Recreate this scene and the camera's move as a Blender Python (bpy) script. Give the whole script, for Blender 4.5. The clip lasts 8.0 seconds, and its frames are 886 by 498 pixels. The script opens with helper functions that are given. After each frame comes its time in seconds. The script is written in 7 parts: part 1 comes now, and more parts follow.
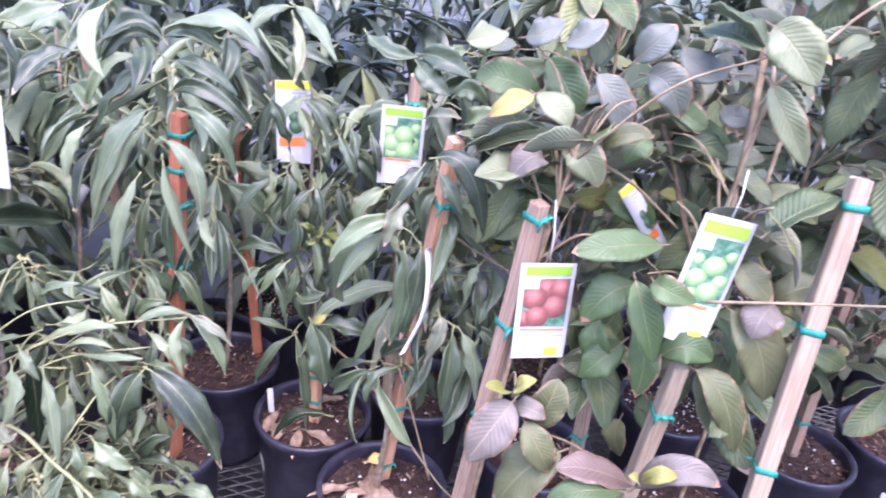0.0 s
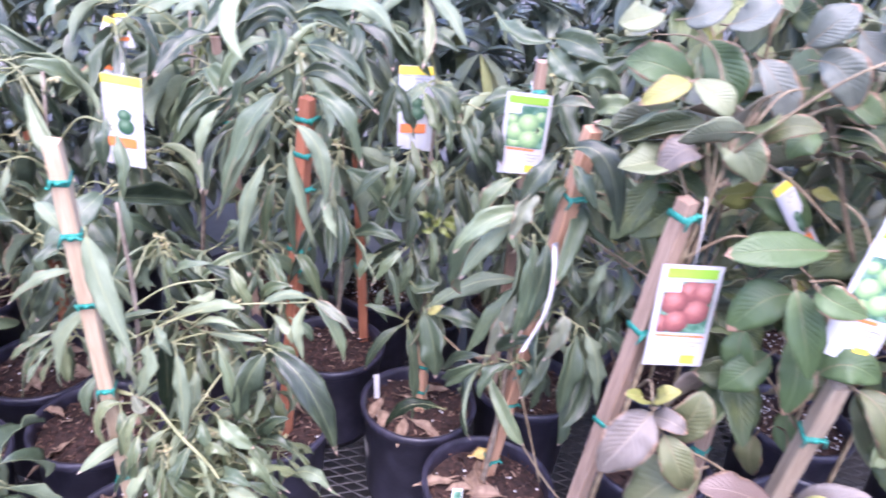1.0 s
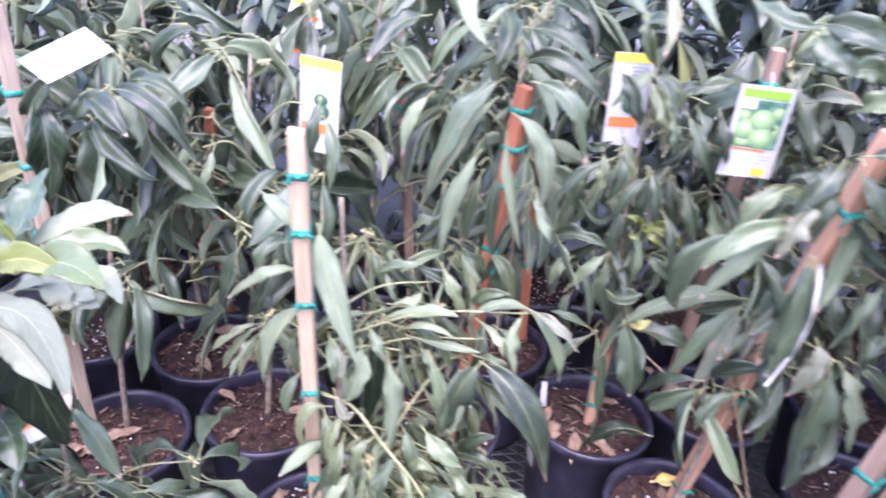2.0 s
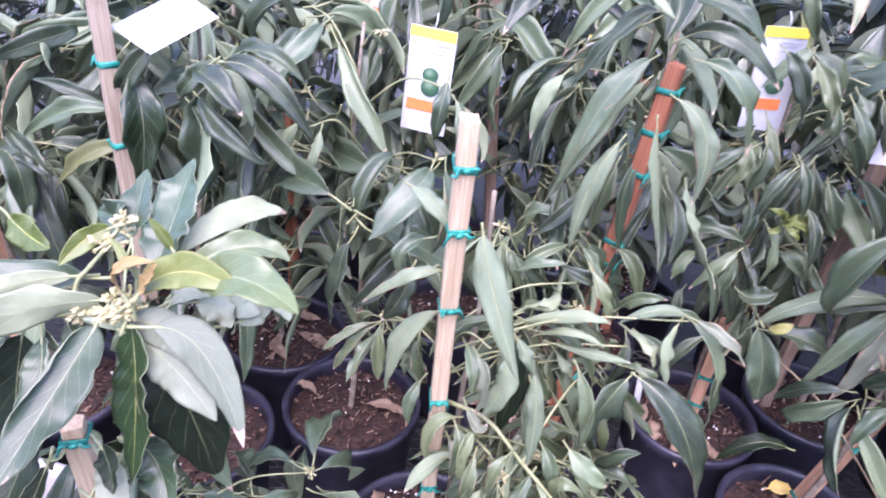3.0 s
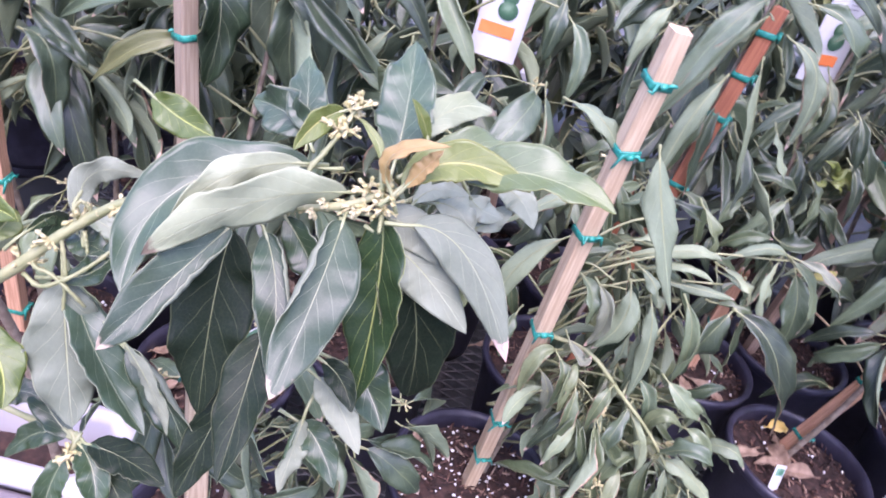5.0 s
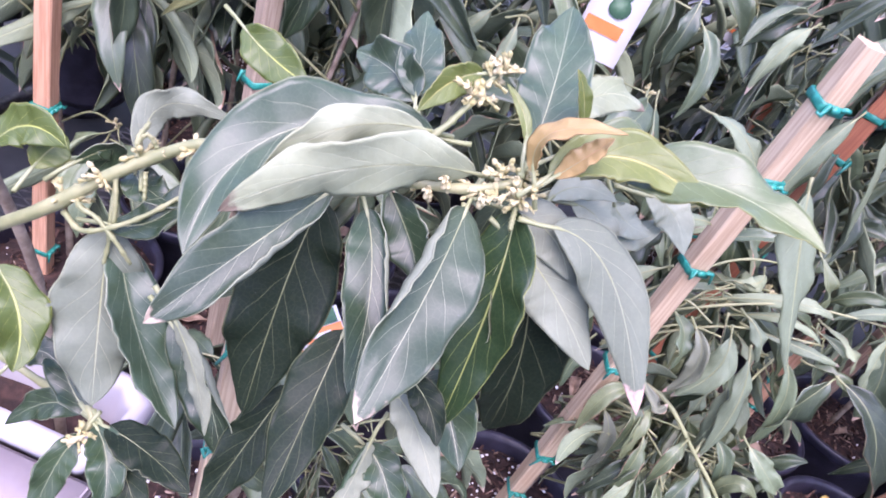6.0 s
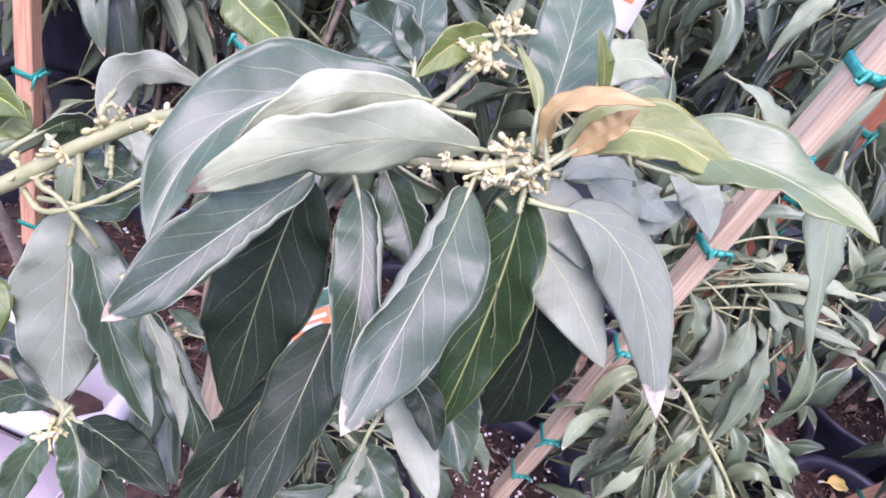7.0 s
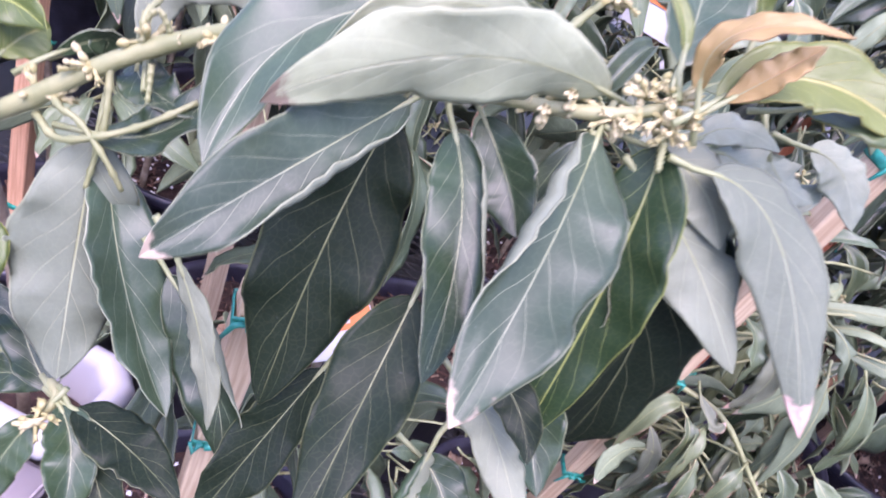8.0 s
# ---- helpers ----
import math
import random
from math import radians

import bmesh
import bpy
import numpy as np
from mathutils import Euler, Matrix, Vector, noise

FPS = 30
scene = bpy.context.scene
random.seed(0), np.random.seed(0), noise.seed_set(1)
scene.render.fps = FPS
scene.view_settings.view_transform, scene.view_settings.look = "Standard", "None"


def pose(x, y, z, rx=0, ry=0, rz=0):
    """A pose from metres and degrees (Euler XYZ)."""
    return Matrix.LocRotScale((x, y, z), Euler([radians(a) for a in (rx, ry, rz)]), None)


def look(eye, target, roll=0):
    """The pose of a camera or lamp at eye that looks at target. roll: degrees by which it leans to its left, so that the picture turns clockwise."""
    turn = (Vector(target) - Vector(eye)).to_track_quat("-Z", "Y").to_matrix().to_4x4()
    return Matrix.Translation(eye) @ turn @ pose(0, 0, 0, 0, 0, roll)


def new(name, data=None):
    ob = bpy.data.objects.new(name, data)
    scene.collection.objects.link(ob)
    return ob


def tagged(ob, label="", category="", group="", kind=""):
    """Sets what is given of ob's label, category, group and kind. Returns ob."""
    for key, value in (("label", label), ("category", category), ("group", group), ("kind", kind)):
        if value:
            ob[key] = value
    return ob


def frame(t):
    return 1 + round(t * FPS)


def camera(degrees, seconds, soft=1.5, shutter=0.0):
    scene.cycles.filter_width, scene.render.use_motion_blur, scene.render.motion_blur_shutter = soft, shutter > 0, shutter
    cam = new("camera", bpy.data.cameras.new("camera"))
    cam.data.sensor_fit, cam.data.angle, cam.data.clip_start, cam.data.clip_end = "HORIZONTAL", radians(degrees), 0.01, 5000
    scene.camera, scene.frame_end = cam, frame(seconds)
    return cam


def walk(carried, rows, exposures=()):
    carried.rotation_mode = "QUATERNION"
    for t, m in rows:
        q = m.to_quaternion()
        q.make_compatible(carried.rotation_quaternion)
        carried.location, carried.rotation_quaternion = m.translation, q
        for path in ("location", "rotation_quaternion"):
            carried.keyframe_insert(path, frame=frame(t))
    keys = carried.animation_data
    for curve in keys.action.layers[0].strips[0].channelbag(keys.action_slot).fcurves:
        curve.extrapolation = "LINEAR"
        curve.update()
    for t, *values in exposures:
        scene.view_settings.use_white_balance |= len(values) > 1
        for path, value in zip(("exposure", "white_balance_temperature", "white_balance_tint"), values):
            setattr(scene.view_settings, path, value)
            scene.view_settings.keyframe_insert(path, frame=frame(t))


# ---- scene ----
cam = camera(66.8, 8.0, 1.8, 0.55)
PATH = [
    (0, (-0.072, 0.005, 1.617), (0.109, 1.814, 0.785), 7.0),
    (0.5, (-0.086, 0.015, 1.608), (-0.026, 1.816, 0.741), 6.5),
    (1, (-0.129, 0.042, 1.599), (-0.205, 1.832, 0.712), 5.9),
    (1.5, (-0.218, 0.07, 1.582), (-0.437, 1.832, 0.661), 6.1),
    (2, (-0.337, 0.116, 1.567), (-0.672, 1.841, 0.613), 5.0),
    (2.2, (-0.407, 0.143, 1.577), (-0.747, 1.849, 0.59), 5.4),
    (3.3, (-0.571, 0.176, 1.52), (-0.909, 1.838, 0.463), 5.7),
    (3.5, (-0.609, 0.16, 1.511), (-0.858, 1.823, 0.435), 6.7),
    (4, (-0.709, 0.132, 1.482), (-0.793, 1.79, 0.355), 8.5),
    (4.2, (-0.749, 0.127, 1.469), (-0.785, 1.78, 0.336), 9.5),
    (5.3, (-0.823, 0.148, 1.417), (-0.812, 1.834, 0.342), 19.1),
    (5.5, (-0.839, 0.167, 1.396), (-0.842, 1.857, 0.326), 22.0),
    (6, (-0.873, 0.202, 1.368), (-0.911, 1.871, 0.267), 22.9),
    (6.5, (-0.874, 0.232, 1.354), (-0.884, 1.864, 0.197), 23.5),
    (7, (-0.875, 0.24, 1.353), (-0.888, 1.857, 0.177), 23.6),
    (7.5, (-0.891, 0.252, 1.33), (-0.919, 1.869, 0.153), 24.3),
    (8, (-0.91, 0.263, 1.275), (-0.915, 1.945, 0.193), 27.4),
]
walk(cam, [(t, look(eye, target, roll)) for t, eye, target, roll in PATH],
     [(0.0, 2.76, 6080, 40), (2.2, 2.80, 6080, 40), (3.5, 2.48, 6060, 41), (5.5, 2.38, 6120, 44), (8.0, 2.32, 6120, 46)])

# ---- world, sun, exposure ----
world = bpy.data.worlds.new("sky")
scene.world = world
world.use_nodes = True
wn = world.node_tree.nodes
sky = wn.new("ShaderNodeTexSky")
sky.sky_type = "NISHITA"
sky.sun_disc = False
sky.sun_elevation, sky.sun_rotation = radians(62), radians(200)
wn["Background"].inputs["Strength"].default_value = 0.15
world.node_tree.links.new(sky.outputs[0], wn["Background"].inputs["Color"])
sun_data = bpy.data.lights.new("sun", "SUN")
sun_data.energy, sun_data.angle, sun_data.color = 1.5, radians(50), (1.0, 0.97, 0.93)
sun = new("sun", sun_data)
sun.matrix_world = look((0.6, -1.6, 5), (0, 0.9, 0.5))


# ---- materials ----
def nodes_of(name):
    m = bpy.data.materials.new(name)
    m.use_nodes = True
    nt = m.node_tree
    return m, nt, nt.nodes["Principled BSDF"]


def math_node(nt, op, a, b=None, c=None):
    n = nt.nodes.new("ShaderNodeMath")
    n.operation = op
    for i, v in enumerate((a, b, c)):
        if v is None:
            continue
        if isinstance(v, (int, float)):
            n.inputs[i].default_value = v
        else:
            nt.links.new(v, n.inputs[i])
    return n.outputs[0]


def ramp_node(nt, fac, stops):
    n = nt.nodes.new("ShaderNodeValToRGB")
    while len(n.color_ramp.elements) < len(stops):
        n.color_ramp.elements.new(0.5)
    for e, (p, col) in zip(n.color_ramp.elements, stops):
        e.position, e.color = p, (*col, 1)
    nt.links.new(fac, n.inputs[0])
    return n.outputs[0]


def mix_node(nt, fac, a, b):
    n = nt.nodes.new("ShaderNodeMix")
    n.data_type = "RGBA"
    for sock, v in ((n.inputs[0], fac), (n.inputs[6], a), (n.inputs[7], b)):
        if isinstance(v, tuple):
            sock.default_value = (*v, 1)
        elif isinstance(v, (int, float)):
            sock.default_value = v
        else:
            nt.links.new(v, sock)
    return n.outputs[2]


def noise_node(nt, scale, detail=3.0, coord="Object", rough=0.55):
    tc = nt.nodes.new("ShaderNodeTexCoord")
    n = nt.nodes.new("ShaderNodeTexNoise")
    n.inputs["Scale"].default_value, n.inputs["Detail"].default_value, n.inputs["Roughness"].default_value = scale, detail, rough
    nt.links.new(tc.outputs[coord], n.inputs["Vector"])
    return n.outputs["Fac"]


def step_node(nt, v, lo, hi, a=0.0, b=1.0):
    n = nt.nodes.new("ShaderNodeMapRange")
    n.interpolation_type = "SMOOTHSTEP"
    nt.links.new(v, n.inputs[0])
    for i, x in enumerate((lo, hi, a, b)):
        n.inputs[1 + i].default_value = x
    return n.outputs[0]


def bump_node(nt, bsdf, height, strength, distance):
    n = nt.nodes.new("ShaderNodeBump")
    n.inputs["Strength"].default_value, n.inputs["Distance"].default_value = strength, distance
    nt.links.new(height, n.inputs["Height"])
    nt.links.new(n.outputs[0], bsdf.inputs["Normal"])


def leaf_material(name, shades, vein, veins=7.0, slant=2.1, rough=0.42, relief=0.5, tip=None, often=0.5, island=False, vein_mix=0.75, coat=0.0, blotch=0.25, thin=0.02, ribs=0.08, spec=0.5, stain=None, net=0.035, glow=0.12, scorch=0.0):
    """A leaf with midrib, side veins, dry tips and blotches, laid out by the leaf's own u across and v along."""
    m, nt, b = nodes_of(name)
    uv = nt.nodes.new("ShaderNodeUVMap")
    sep = nt.nodes.new("ShaderNodeSeparateXYZ")
    nt.links.new(uv.outputs[0], sep.inputs[0])
    u, v = sep.outputs[0], sep.outputs[1]
    across = math_node(nt, "MULTIPLY", math_node(nt, "ABSOLUTE", math_node(nt, "SUBTRACT", u, 0.5)), 2.0)
    if island:
        g = nt.nodes.new("ShaderNodeNewGeometry")
        rnd = g.outputs["Random Per Island"]
    else:
        g = nt.nodes.new("ShaderNodeObjectInfo")
        rnd = g.outputs["Random"]
    wob = noise_node(nt, 30, 2)
    side = math_node(nt, "GREATER_THAN", u, 0.5)
    t = math_node(nt, "SUBTRACT", math_node(nt, "MULTIPLY", v, veins), math_node(nt, "MULTIPLY", math_node(nt, "POWER", across, 0.85), slant))
    t = math_node(nt, "ADD", math_node(nt, "ADD", t, math_node(nt, "MULTIPLY", side, 0.43)), math_node(nt, "MULTIPLY", wob, 0.5))
    saw = math_node(nt, "MULTIPLY", math_node(nt, "ABSOLUTE", math_node(nt, "SUBTRACT", math_node(nt, "FRACT", t), 0.5)), 2.0)
    lateral = step_node(nt, saw, 0.955, 0.99)
    lateral = math_node(nt, "MULTIPLY", lateral, step_node(nt, across, 0.35, 0.98, 0.7, 0.12))
    mid = step_node(nt, across, thin, thin * 3.2, 1.0, 0.0)
    edge = step_node(nt, across, 0.955, 0.985, 0.0, 0.7)
    lines = math_node(nt, "MAXIMUM", math_node(nt, "MAXIMUM", mid, lateral), edge)
    col = ramp_node(nt, rnd, shades)
    patch = step_node(nt, noise_node(nt, 14, 4), 0.45, 0.75)
    col = mix_node(nt, math_node(nt, "MULTIPLY", patch, blotch), col, stain or tuple(x * 1.6 for x in shades[-1][1]))
    cells = nt.nodes.new("ShaderNodeTexVoronoi")
    cells.feature = "DISTANCE_TO_EDGE"
    cells.inputs["Scale"].default_value = 280
    nt.links.new(nt.nodes.new("ShaderNodeTexCoord").outputs["Object"], cells.inputs["Vector"])
    web = step_node(nt, cells.outputs["Distance"], 0.0, 0.09, 1.0, 0.0)
    col = mix_node(nt, math_node(nt, "MULTIPLY", web, net), col, vein)
    speck = math_node(nt, "MULTIPLY", step_node(nt, noise_node(nt, 420, 2), 0.70, 0.78), 0.16)
    col = mix_node(nt, speck, col, tuple(0.35 * x + 0.18 for x in shades[-1][1]))
    fine = step_node(nt, noise_node(nt, 160, 3), 0.35, 0.7)
    col = mix_node(nt, math_node(nt, "MULTIPLY", fine, 0.12), col, tuple(x * 0.5 for x in shades[0][1]))
    col = mix_node(nt, math_node(nt, "MULTIPLY", lines, vein_mix), col, vein)
    if tip:
        r2 = math_node(nt, "FRACT", math_node(nt, "MULTIPLY", rnd, 7.31))
        some = math_node(nt, "LESS_THAN", r2, often)
        vv = math_node(nt, "ADD", v, math_node(nt, "MULTIPLY", math_node(nt, "SUBTRACT", noise_node(nt, 75, 4), 0.5), 0.18))
        vv = math_node(nt, "ADD", vv, math_node(nt, "MULTIPLY", across, 0.03))
        dry = math_node(nt, "MULTIPLY", step_node(nt, vv, 0.940, 0.965), some)
        col = mix_node(nt, dry, col, tip)
    if scorch:
        r3 = math_node(nt, "FRACT", math_node(nt, "MULTIPLY", rnd, 13.7))
        rim = math_node(nt, "ADD", across, math_node(nt, "MULTIPLY", math_node(nt, "SUBTRACT", noise_node(nt, 55, 4), 0.5), 0.55))
        rim = math_node(nt, "ADD", rim, math_node(nt, "MULTIPLY", v, 0.12))
        burnt = math_node(nt, "MULTIPLY", step_node(nt, rim, 0.94, 1.02), math_node(nt, "LESS_THAN", r3, scorch))
        col = mix_node(nt, burnt, col, ramp_node(nt, noise_node(nt, 120, 3), [(0.35, (0.16, 0.085, 0.05)), (0.65, (0.34, 0.235, 0.15))]))
    nt.links.new(col, b.inputs["Base Color"])
    b.inputs["Roughness"].default_value, b.inputs["Specular IOR Level"].default_value = rough, spec
    b.inputs["Coat Weight"].default_value, b.inputs["Coat Roughness"].default_value = coat, 0.24
    height = math_node(nt, "ADD", math_node(nt, "MULTIPLY", lines, -0.6), math_node(nt, "MULTIPLY", saw, -ribs))
    height = math_node(nt, "ADD", height, math_node(nt, "MULTIPLY", noise_node(nt, 90, 3), 0.8))
    height = math_node(nt, "ADD", height, math_node(nt, "MULTIPLY", noise_node(nt, 38, 2), 0.8))
    height = math_node(nt, "ADD", height, math_node(nt, "MULTIPLY", web, -0.04))
    bump_node(nt, b, height, relief, 0.0017)
    out = nt.nodes["Material Output"]
    tr = nt.nodes.new("ShaderNodeBsdfTranslucent")
    nt.links.new(col, tr.inputs["Color"])
    ms = nt.nodes.new("ShaderNodeMixShader")
    ms.inputs[0].default_value = glow
    nt.links.new(b.outputs[0], ms.inputs[1])
    nt.links.new(tr.outputs[0], ms.inputs[2])
    nt.links.new(ms.outputs[0], out.inputs[0])
    return m


def plain_material(name, a, b_col, scale=20, rough=0.6, relief=0.0, metal=0.0, detail=4, lo=0.35, hi=0.7, spread=0.0):
    m, nt, b = nodes_of(name)
    n = noise_node(nt, scale, detail)
    f = step_node(nt, n, lo, hi)
    col = mix_node(nt, f, a, b_col)
    if spread:
        oi = nt.nodes.new("ShaderNodeObjectInfo")
        col = mix_node(nt, math_node(nt, "MULTIPLY", oi.outputs["Random"], spread), col, tuple(x * 0.35 for x in a))
    nt.links.new(col, b.inputs["Base Color"])
    b.inputs["Roughness"].default_value, b.inputs["Metallic"].default_value = rough, metal
    if relief:
        bump_node(nt, b, noise_node(nt, scale * 6, 5), relief, 0.002)
    return m


def wood_material(name, a, b_col, dark):
    """Rough-sawn wood with the grain along the piece's own z."""
    m, nt, b = nodes_of(name)
    tc = nt.nodes.new("ShaderNodeTexCoord")
    mp = nt.nodes.new("ShaderNodeMapping")
    mp.inputs["Scale"].default_value = (1, 1, 0.035)
    nt.links.new(tc.outputs["Object"], mp.inputs[0])
    n = nt.nodes.new("ShaderNodeTexNoise")
    n.inputs["Scale"].default_value, n.inputs["Detail"].default_value = 330, 4
    nt.links.new(mp.outputs[0], n.inputs["Vector"])
    col = mix_node(nt, step_node(nt, n.outputs[0], 0.38, 0.62), a, b_col)
    col = mix_node(nt, step_node(nt, noise_node(nt, 9, 4), 0.5, 0.8, 0, 0.6), col, dark)
    nt.links.new(col, b.inputs["Base Color"])
    b.inputs["Roughness"].default_value = 0.85
    bump_node(nt, b, n.outputs[0], 0.3, 0.0012)
    return m


AV_SHADES = [(0.0, (0.014, 0.025, 0.013)), (0.4, (0.032, 0.053, 0.028)), (0.75, (0.068, 0.100, 0.054)), (1.0, (0.125, 0.165, 0.085))]
HERO_SHADES = [(0.0, (0.0104, 0.0232, 0.0090)), (0.35, (0.0156, 0.0336, 0.0140)), (0.7, (0.0218, 0.0441, 0.0180)), (1.0, (0.0302, 0.0568, 0.0240))]
AV_UNDER = [(0.0, (0.0971, 0.1304, 0.0762)), (0.5, (0.1388, 0.1795, 0.1044)), (1.0, (0.1994, 0.2401, 0.1346))]
leaf_top = leaf_material("avocado leaf top", AV_SHADES, (0.303, 0.347, 0.163), rough=0.46, coat=0.16, tip=(0.42, 0.30, 0.23), often=0.3, vein_mix=0.32, thin=0.014)
leaf_under = leaf_material("avocado leaf underside", AV_UNDER, (0.363, 0.408, 0.215), rough=0.6, relief=0.7, tip=(0.45, 0.34, 0.27), often=0.35, vein_mix=0.6, scorch=0.15)
SOFT_SHADES = [(0.0, (0.0229, 0.0441, 0.0230)), (0.6, (0.0322, 0.0580, 0.0300)), (1.0, (0.0426, 0.0731, 0.0360))]
hero_top = leaf_material("near avocado leaf top", HERO_SHADES, (0.343, 0.367, 0.222), rough=0.40, spec=0.40, coat=0.12, vein_mix=0.65, blotch=0.5, thin=0.006, relief=0.2)
hero_soft = leaf_material("greyed avocado leaf top", SOFT_SHADES, (0.363, 0.388, 0.249), rough=0.40, spec=0.42, coat=0.16, vein_mix=0.55, blotch=0.5, thin=0.006, relief=0.2)
hero_tip = leaf_material("greyed avocado leaf top with a dry tip", [(0.0, (0.0327, 0.0523, 0.0298)), (1.0, (0.0460, 0.0700, 0.0399))], (0.363, 0.388, 0.249), rough=0.40, spec=0.34, coat=0.06, tip=(0.36, 0.29, 0.21), often=2.0, vein_mix=0.55, blotch=0.5, thin=0.006, relief=0.2)
hero_under = leaf_material("near avocado leaf underside", [(0.0, (0.116, 0.140, 0.096)), (0.6, (0.151, 0.175, 0.120)), (1.0, (0.197, 0.219, 0.147))], (0.404, 0.428, 0.267), rough=0.6, relief=0.5, spec=0.35, tip=(0.46, 0.32, 0.27), often=0.12, vein_mix=0.55, thin=0.008)
# Underside lightened in its colour for the reflection on a few small leaves.
hero_sheen = leaf_material("leaf underside with painted sheen", [(0.0, (0.205, 0.235, 0.155)), (1.0, (0.265, 0.295, 0.195))], (0.42, 0.45, 0.29), rough=0.55, relief=0.4, vein_mix=0.5, thin=0.009)
hero_pale = leaf_material("pale leaf underside with painted sheen", [(0.0, (0.237, 0.270, 0.164)), (1.0, (0.293, 0.326, 0.201))], (0.504, 0.520, 0.337), rough=0.6, relief=0.5, tip=(0.16, 0.125, 0.085), often=2.0, vein_mix=0.6, thin=0.009, stain=(0.121, 0.153, 0.054), blotch=0.5)
hero_deep = leaf_material("deep green leaf top", [(0.0, (0.0125, 0.0313, 0.0100)), (1.0, (0.0187, 0.0406, 0.0140))], (0.282, 0.316, 0.089), rough=0.4, coat=0.15, relief=0.4, vein_mix=0.75, thin=0.012, spec=0.25)
# Leaf top darkened for the shade inside the branch, put into its colour.
hero_shade = leaf_material("leaf top in painted shade", [(0.0, (0.0071, 0.0134, 0.0068)), (1.0, (0.0127, 0.0228, 0.0122))], (0.222, 0.245, 0.115), rough=0.5, coat=0.03, relief=0.3, vein_mix=0.5, thin=0.007, spec=0.14)
pale_top = leaf_material("sun-paled avocado leaf", [(0.0, (0.0414, 0.0636, 0.0292)), (0.5, (0.0757, 0.1050, 0.0474)), (1.0, (0.1433, 0.1696, 0.0818))], (0.323, 0.316, 0.138), rough=0.45, coat=0.1, tip=(0.36, 0.24, 0.19), often=0.45, vein_mix=0.35, thin=0.014, scorch=0.25)
young_leaf = leaf_material("young avocado leaf", [(0.0, (0.080, 0.110, 0.022)), (0.6, (0.105, 0.135, 0.028)), (1.0, (0.130, 0.155, 0.040))], (0.374, 0.337, 0.101), rough=0.45, vein_mix=0.7)
fresh_leaf = leaf_material("fresh pale green leaf", [(0.0, (0.095, 0.130, 0.055)), (1.0, (0.125, 0.160, 0.075))], (0.36, 0.38, 0.20), rough=0.42, coat=0.15, vein_mix=0.6, blotch=0.6, stain=(0.10, 0.135, 0.028), thin=0.009, relief=0.4)
lime_leaf = leaf_material("lime green avocado leaf", [(0.0, (0.047, 0.076, 0.014)), (1.0, (0.071, 0.102, 0.019))], (0.395, 0.428, 0.109), rough=0.45, vein_mix=0.7)
red_leaf = leaf_material("new bronze leaf", [(0.0, (0.27, 0.19, 0.065)), (1.0, (0.34, 0.23, 0.09))], (0.44, 0.24, 0.12), rough=0.5, vein_mix=0.6)
GU_SHADES = [(0.0, (0.035, 0.062, 0.026)), (0.35, (0.065, 0.100, 0.042)), (0.65, (0.100, 0.135, 0.058)), (0.80, (0.13, 0.145, 0.105)), (0.92, (0.17, 0.195, 0.065)), (1.0, (0.27, 0.27, 0.06))]
guava_top = leaf_material("guava leaf top", GU_SHADES, (0.26, 0.29, 0.16), veins=13, slant=3.2, ribs=0.5, rough=0.5, relief=0.9, tip=(0.42, 0.28, 0.2), often=0.3, vein_mix=0.35, glow=0.22, scorch=0.4)
guava_under = leaf_material("guava leaf underside", [(0.0, (0.17, 0.21, 0.12)), (0.7, (0.22, 0.235, 0.15)), (1.0, (0.29, 0.23, 0.19))], (0.34, 0.36, 0.24), veins=13, slant=3.2, ribs=0.5, rough=0.65, relief=1.0, vein_mix=0.5, glow=0.22)
GUAVA_KINDS = {}
# The grey green kind carries the upper leaves' bluish sheen in its base colour.
for kind, dark, light, rib in (("ggreen", (0.042, 0.080, 0.027), (0.082, 0.132, 0.048), (0.16, 0.22, 0.10)), ("golive", (0.082, 0.100, 0.042), (0.150, 0.155, 0.072), (0.28, 0.27, 0.14)), ("gpale", (0.12, 0.148, 0.075), (0.19, 0.215, 0.115), (0.34, 0.36, 0.20)), ("gpink", (0.125, 0.108, 0.088), (0.185, 0.155, 0.128), (0.40, 0.34, 0.28)), ("gpurple", (0.085, 0.105, 0.080), (0.150, 0.165, 0.132), (0.22, 0.23, 0.18)), ("gwine", (0.120, 0.080, 0.064), (0.185, 0.135, 0.105), (0.30, 0.22, 0.18)), ("gyel", (0.20, 0.21, 0.05), (0.30, 0.28, 0.085), (0.52, 0.48, 0.20)), ("gyg", (0.19, 0.25, 0.055), (0.26, 0.31, 0.08), (0.36, 0.38, 0.15))):
    GUAVA_KINDS[kind] = leaf_material("guava leaf " + kind[1:], [(0.0, dark), (1.0, light)], rib, veins=13, slant=3.2, ribs=0.32, rough=0.5, relief=0.7, tip=(0.34, 0.20, 0.13), often=0.45, vein_mix=0.4, blotch=0.45, glow=0.22, scorch=0.6)
olive_leaf = leaf_material("olive avocado leaf", [(0.0, (0.091, 0.102, 0.039)), (1.0, (0.131, 0.138, 0.052))], (0.303, 0.286, 0.103), rough=0.5, vein_mix=0.5, thin=0.014)
tipped_leaf = leaf_material("dry tipped avocado leaf", [(0.0, (0.101, 0.117, 0.077)), (1.0, (0.161, 0.178, 0.116))], (0.303, 0.337, 0.172), rough=0.5, tip=(0.50, 0.34, 0.27), often=1.0, vein_mix=0.4, thin=0.014, scorch=0.7)
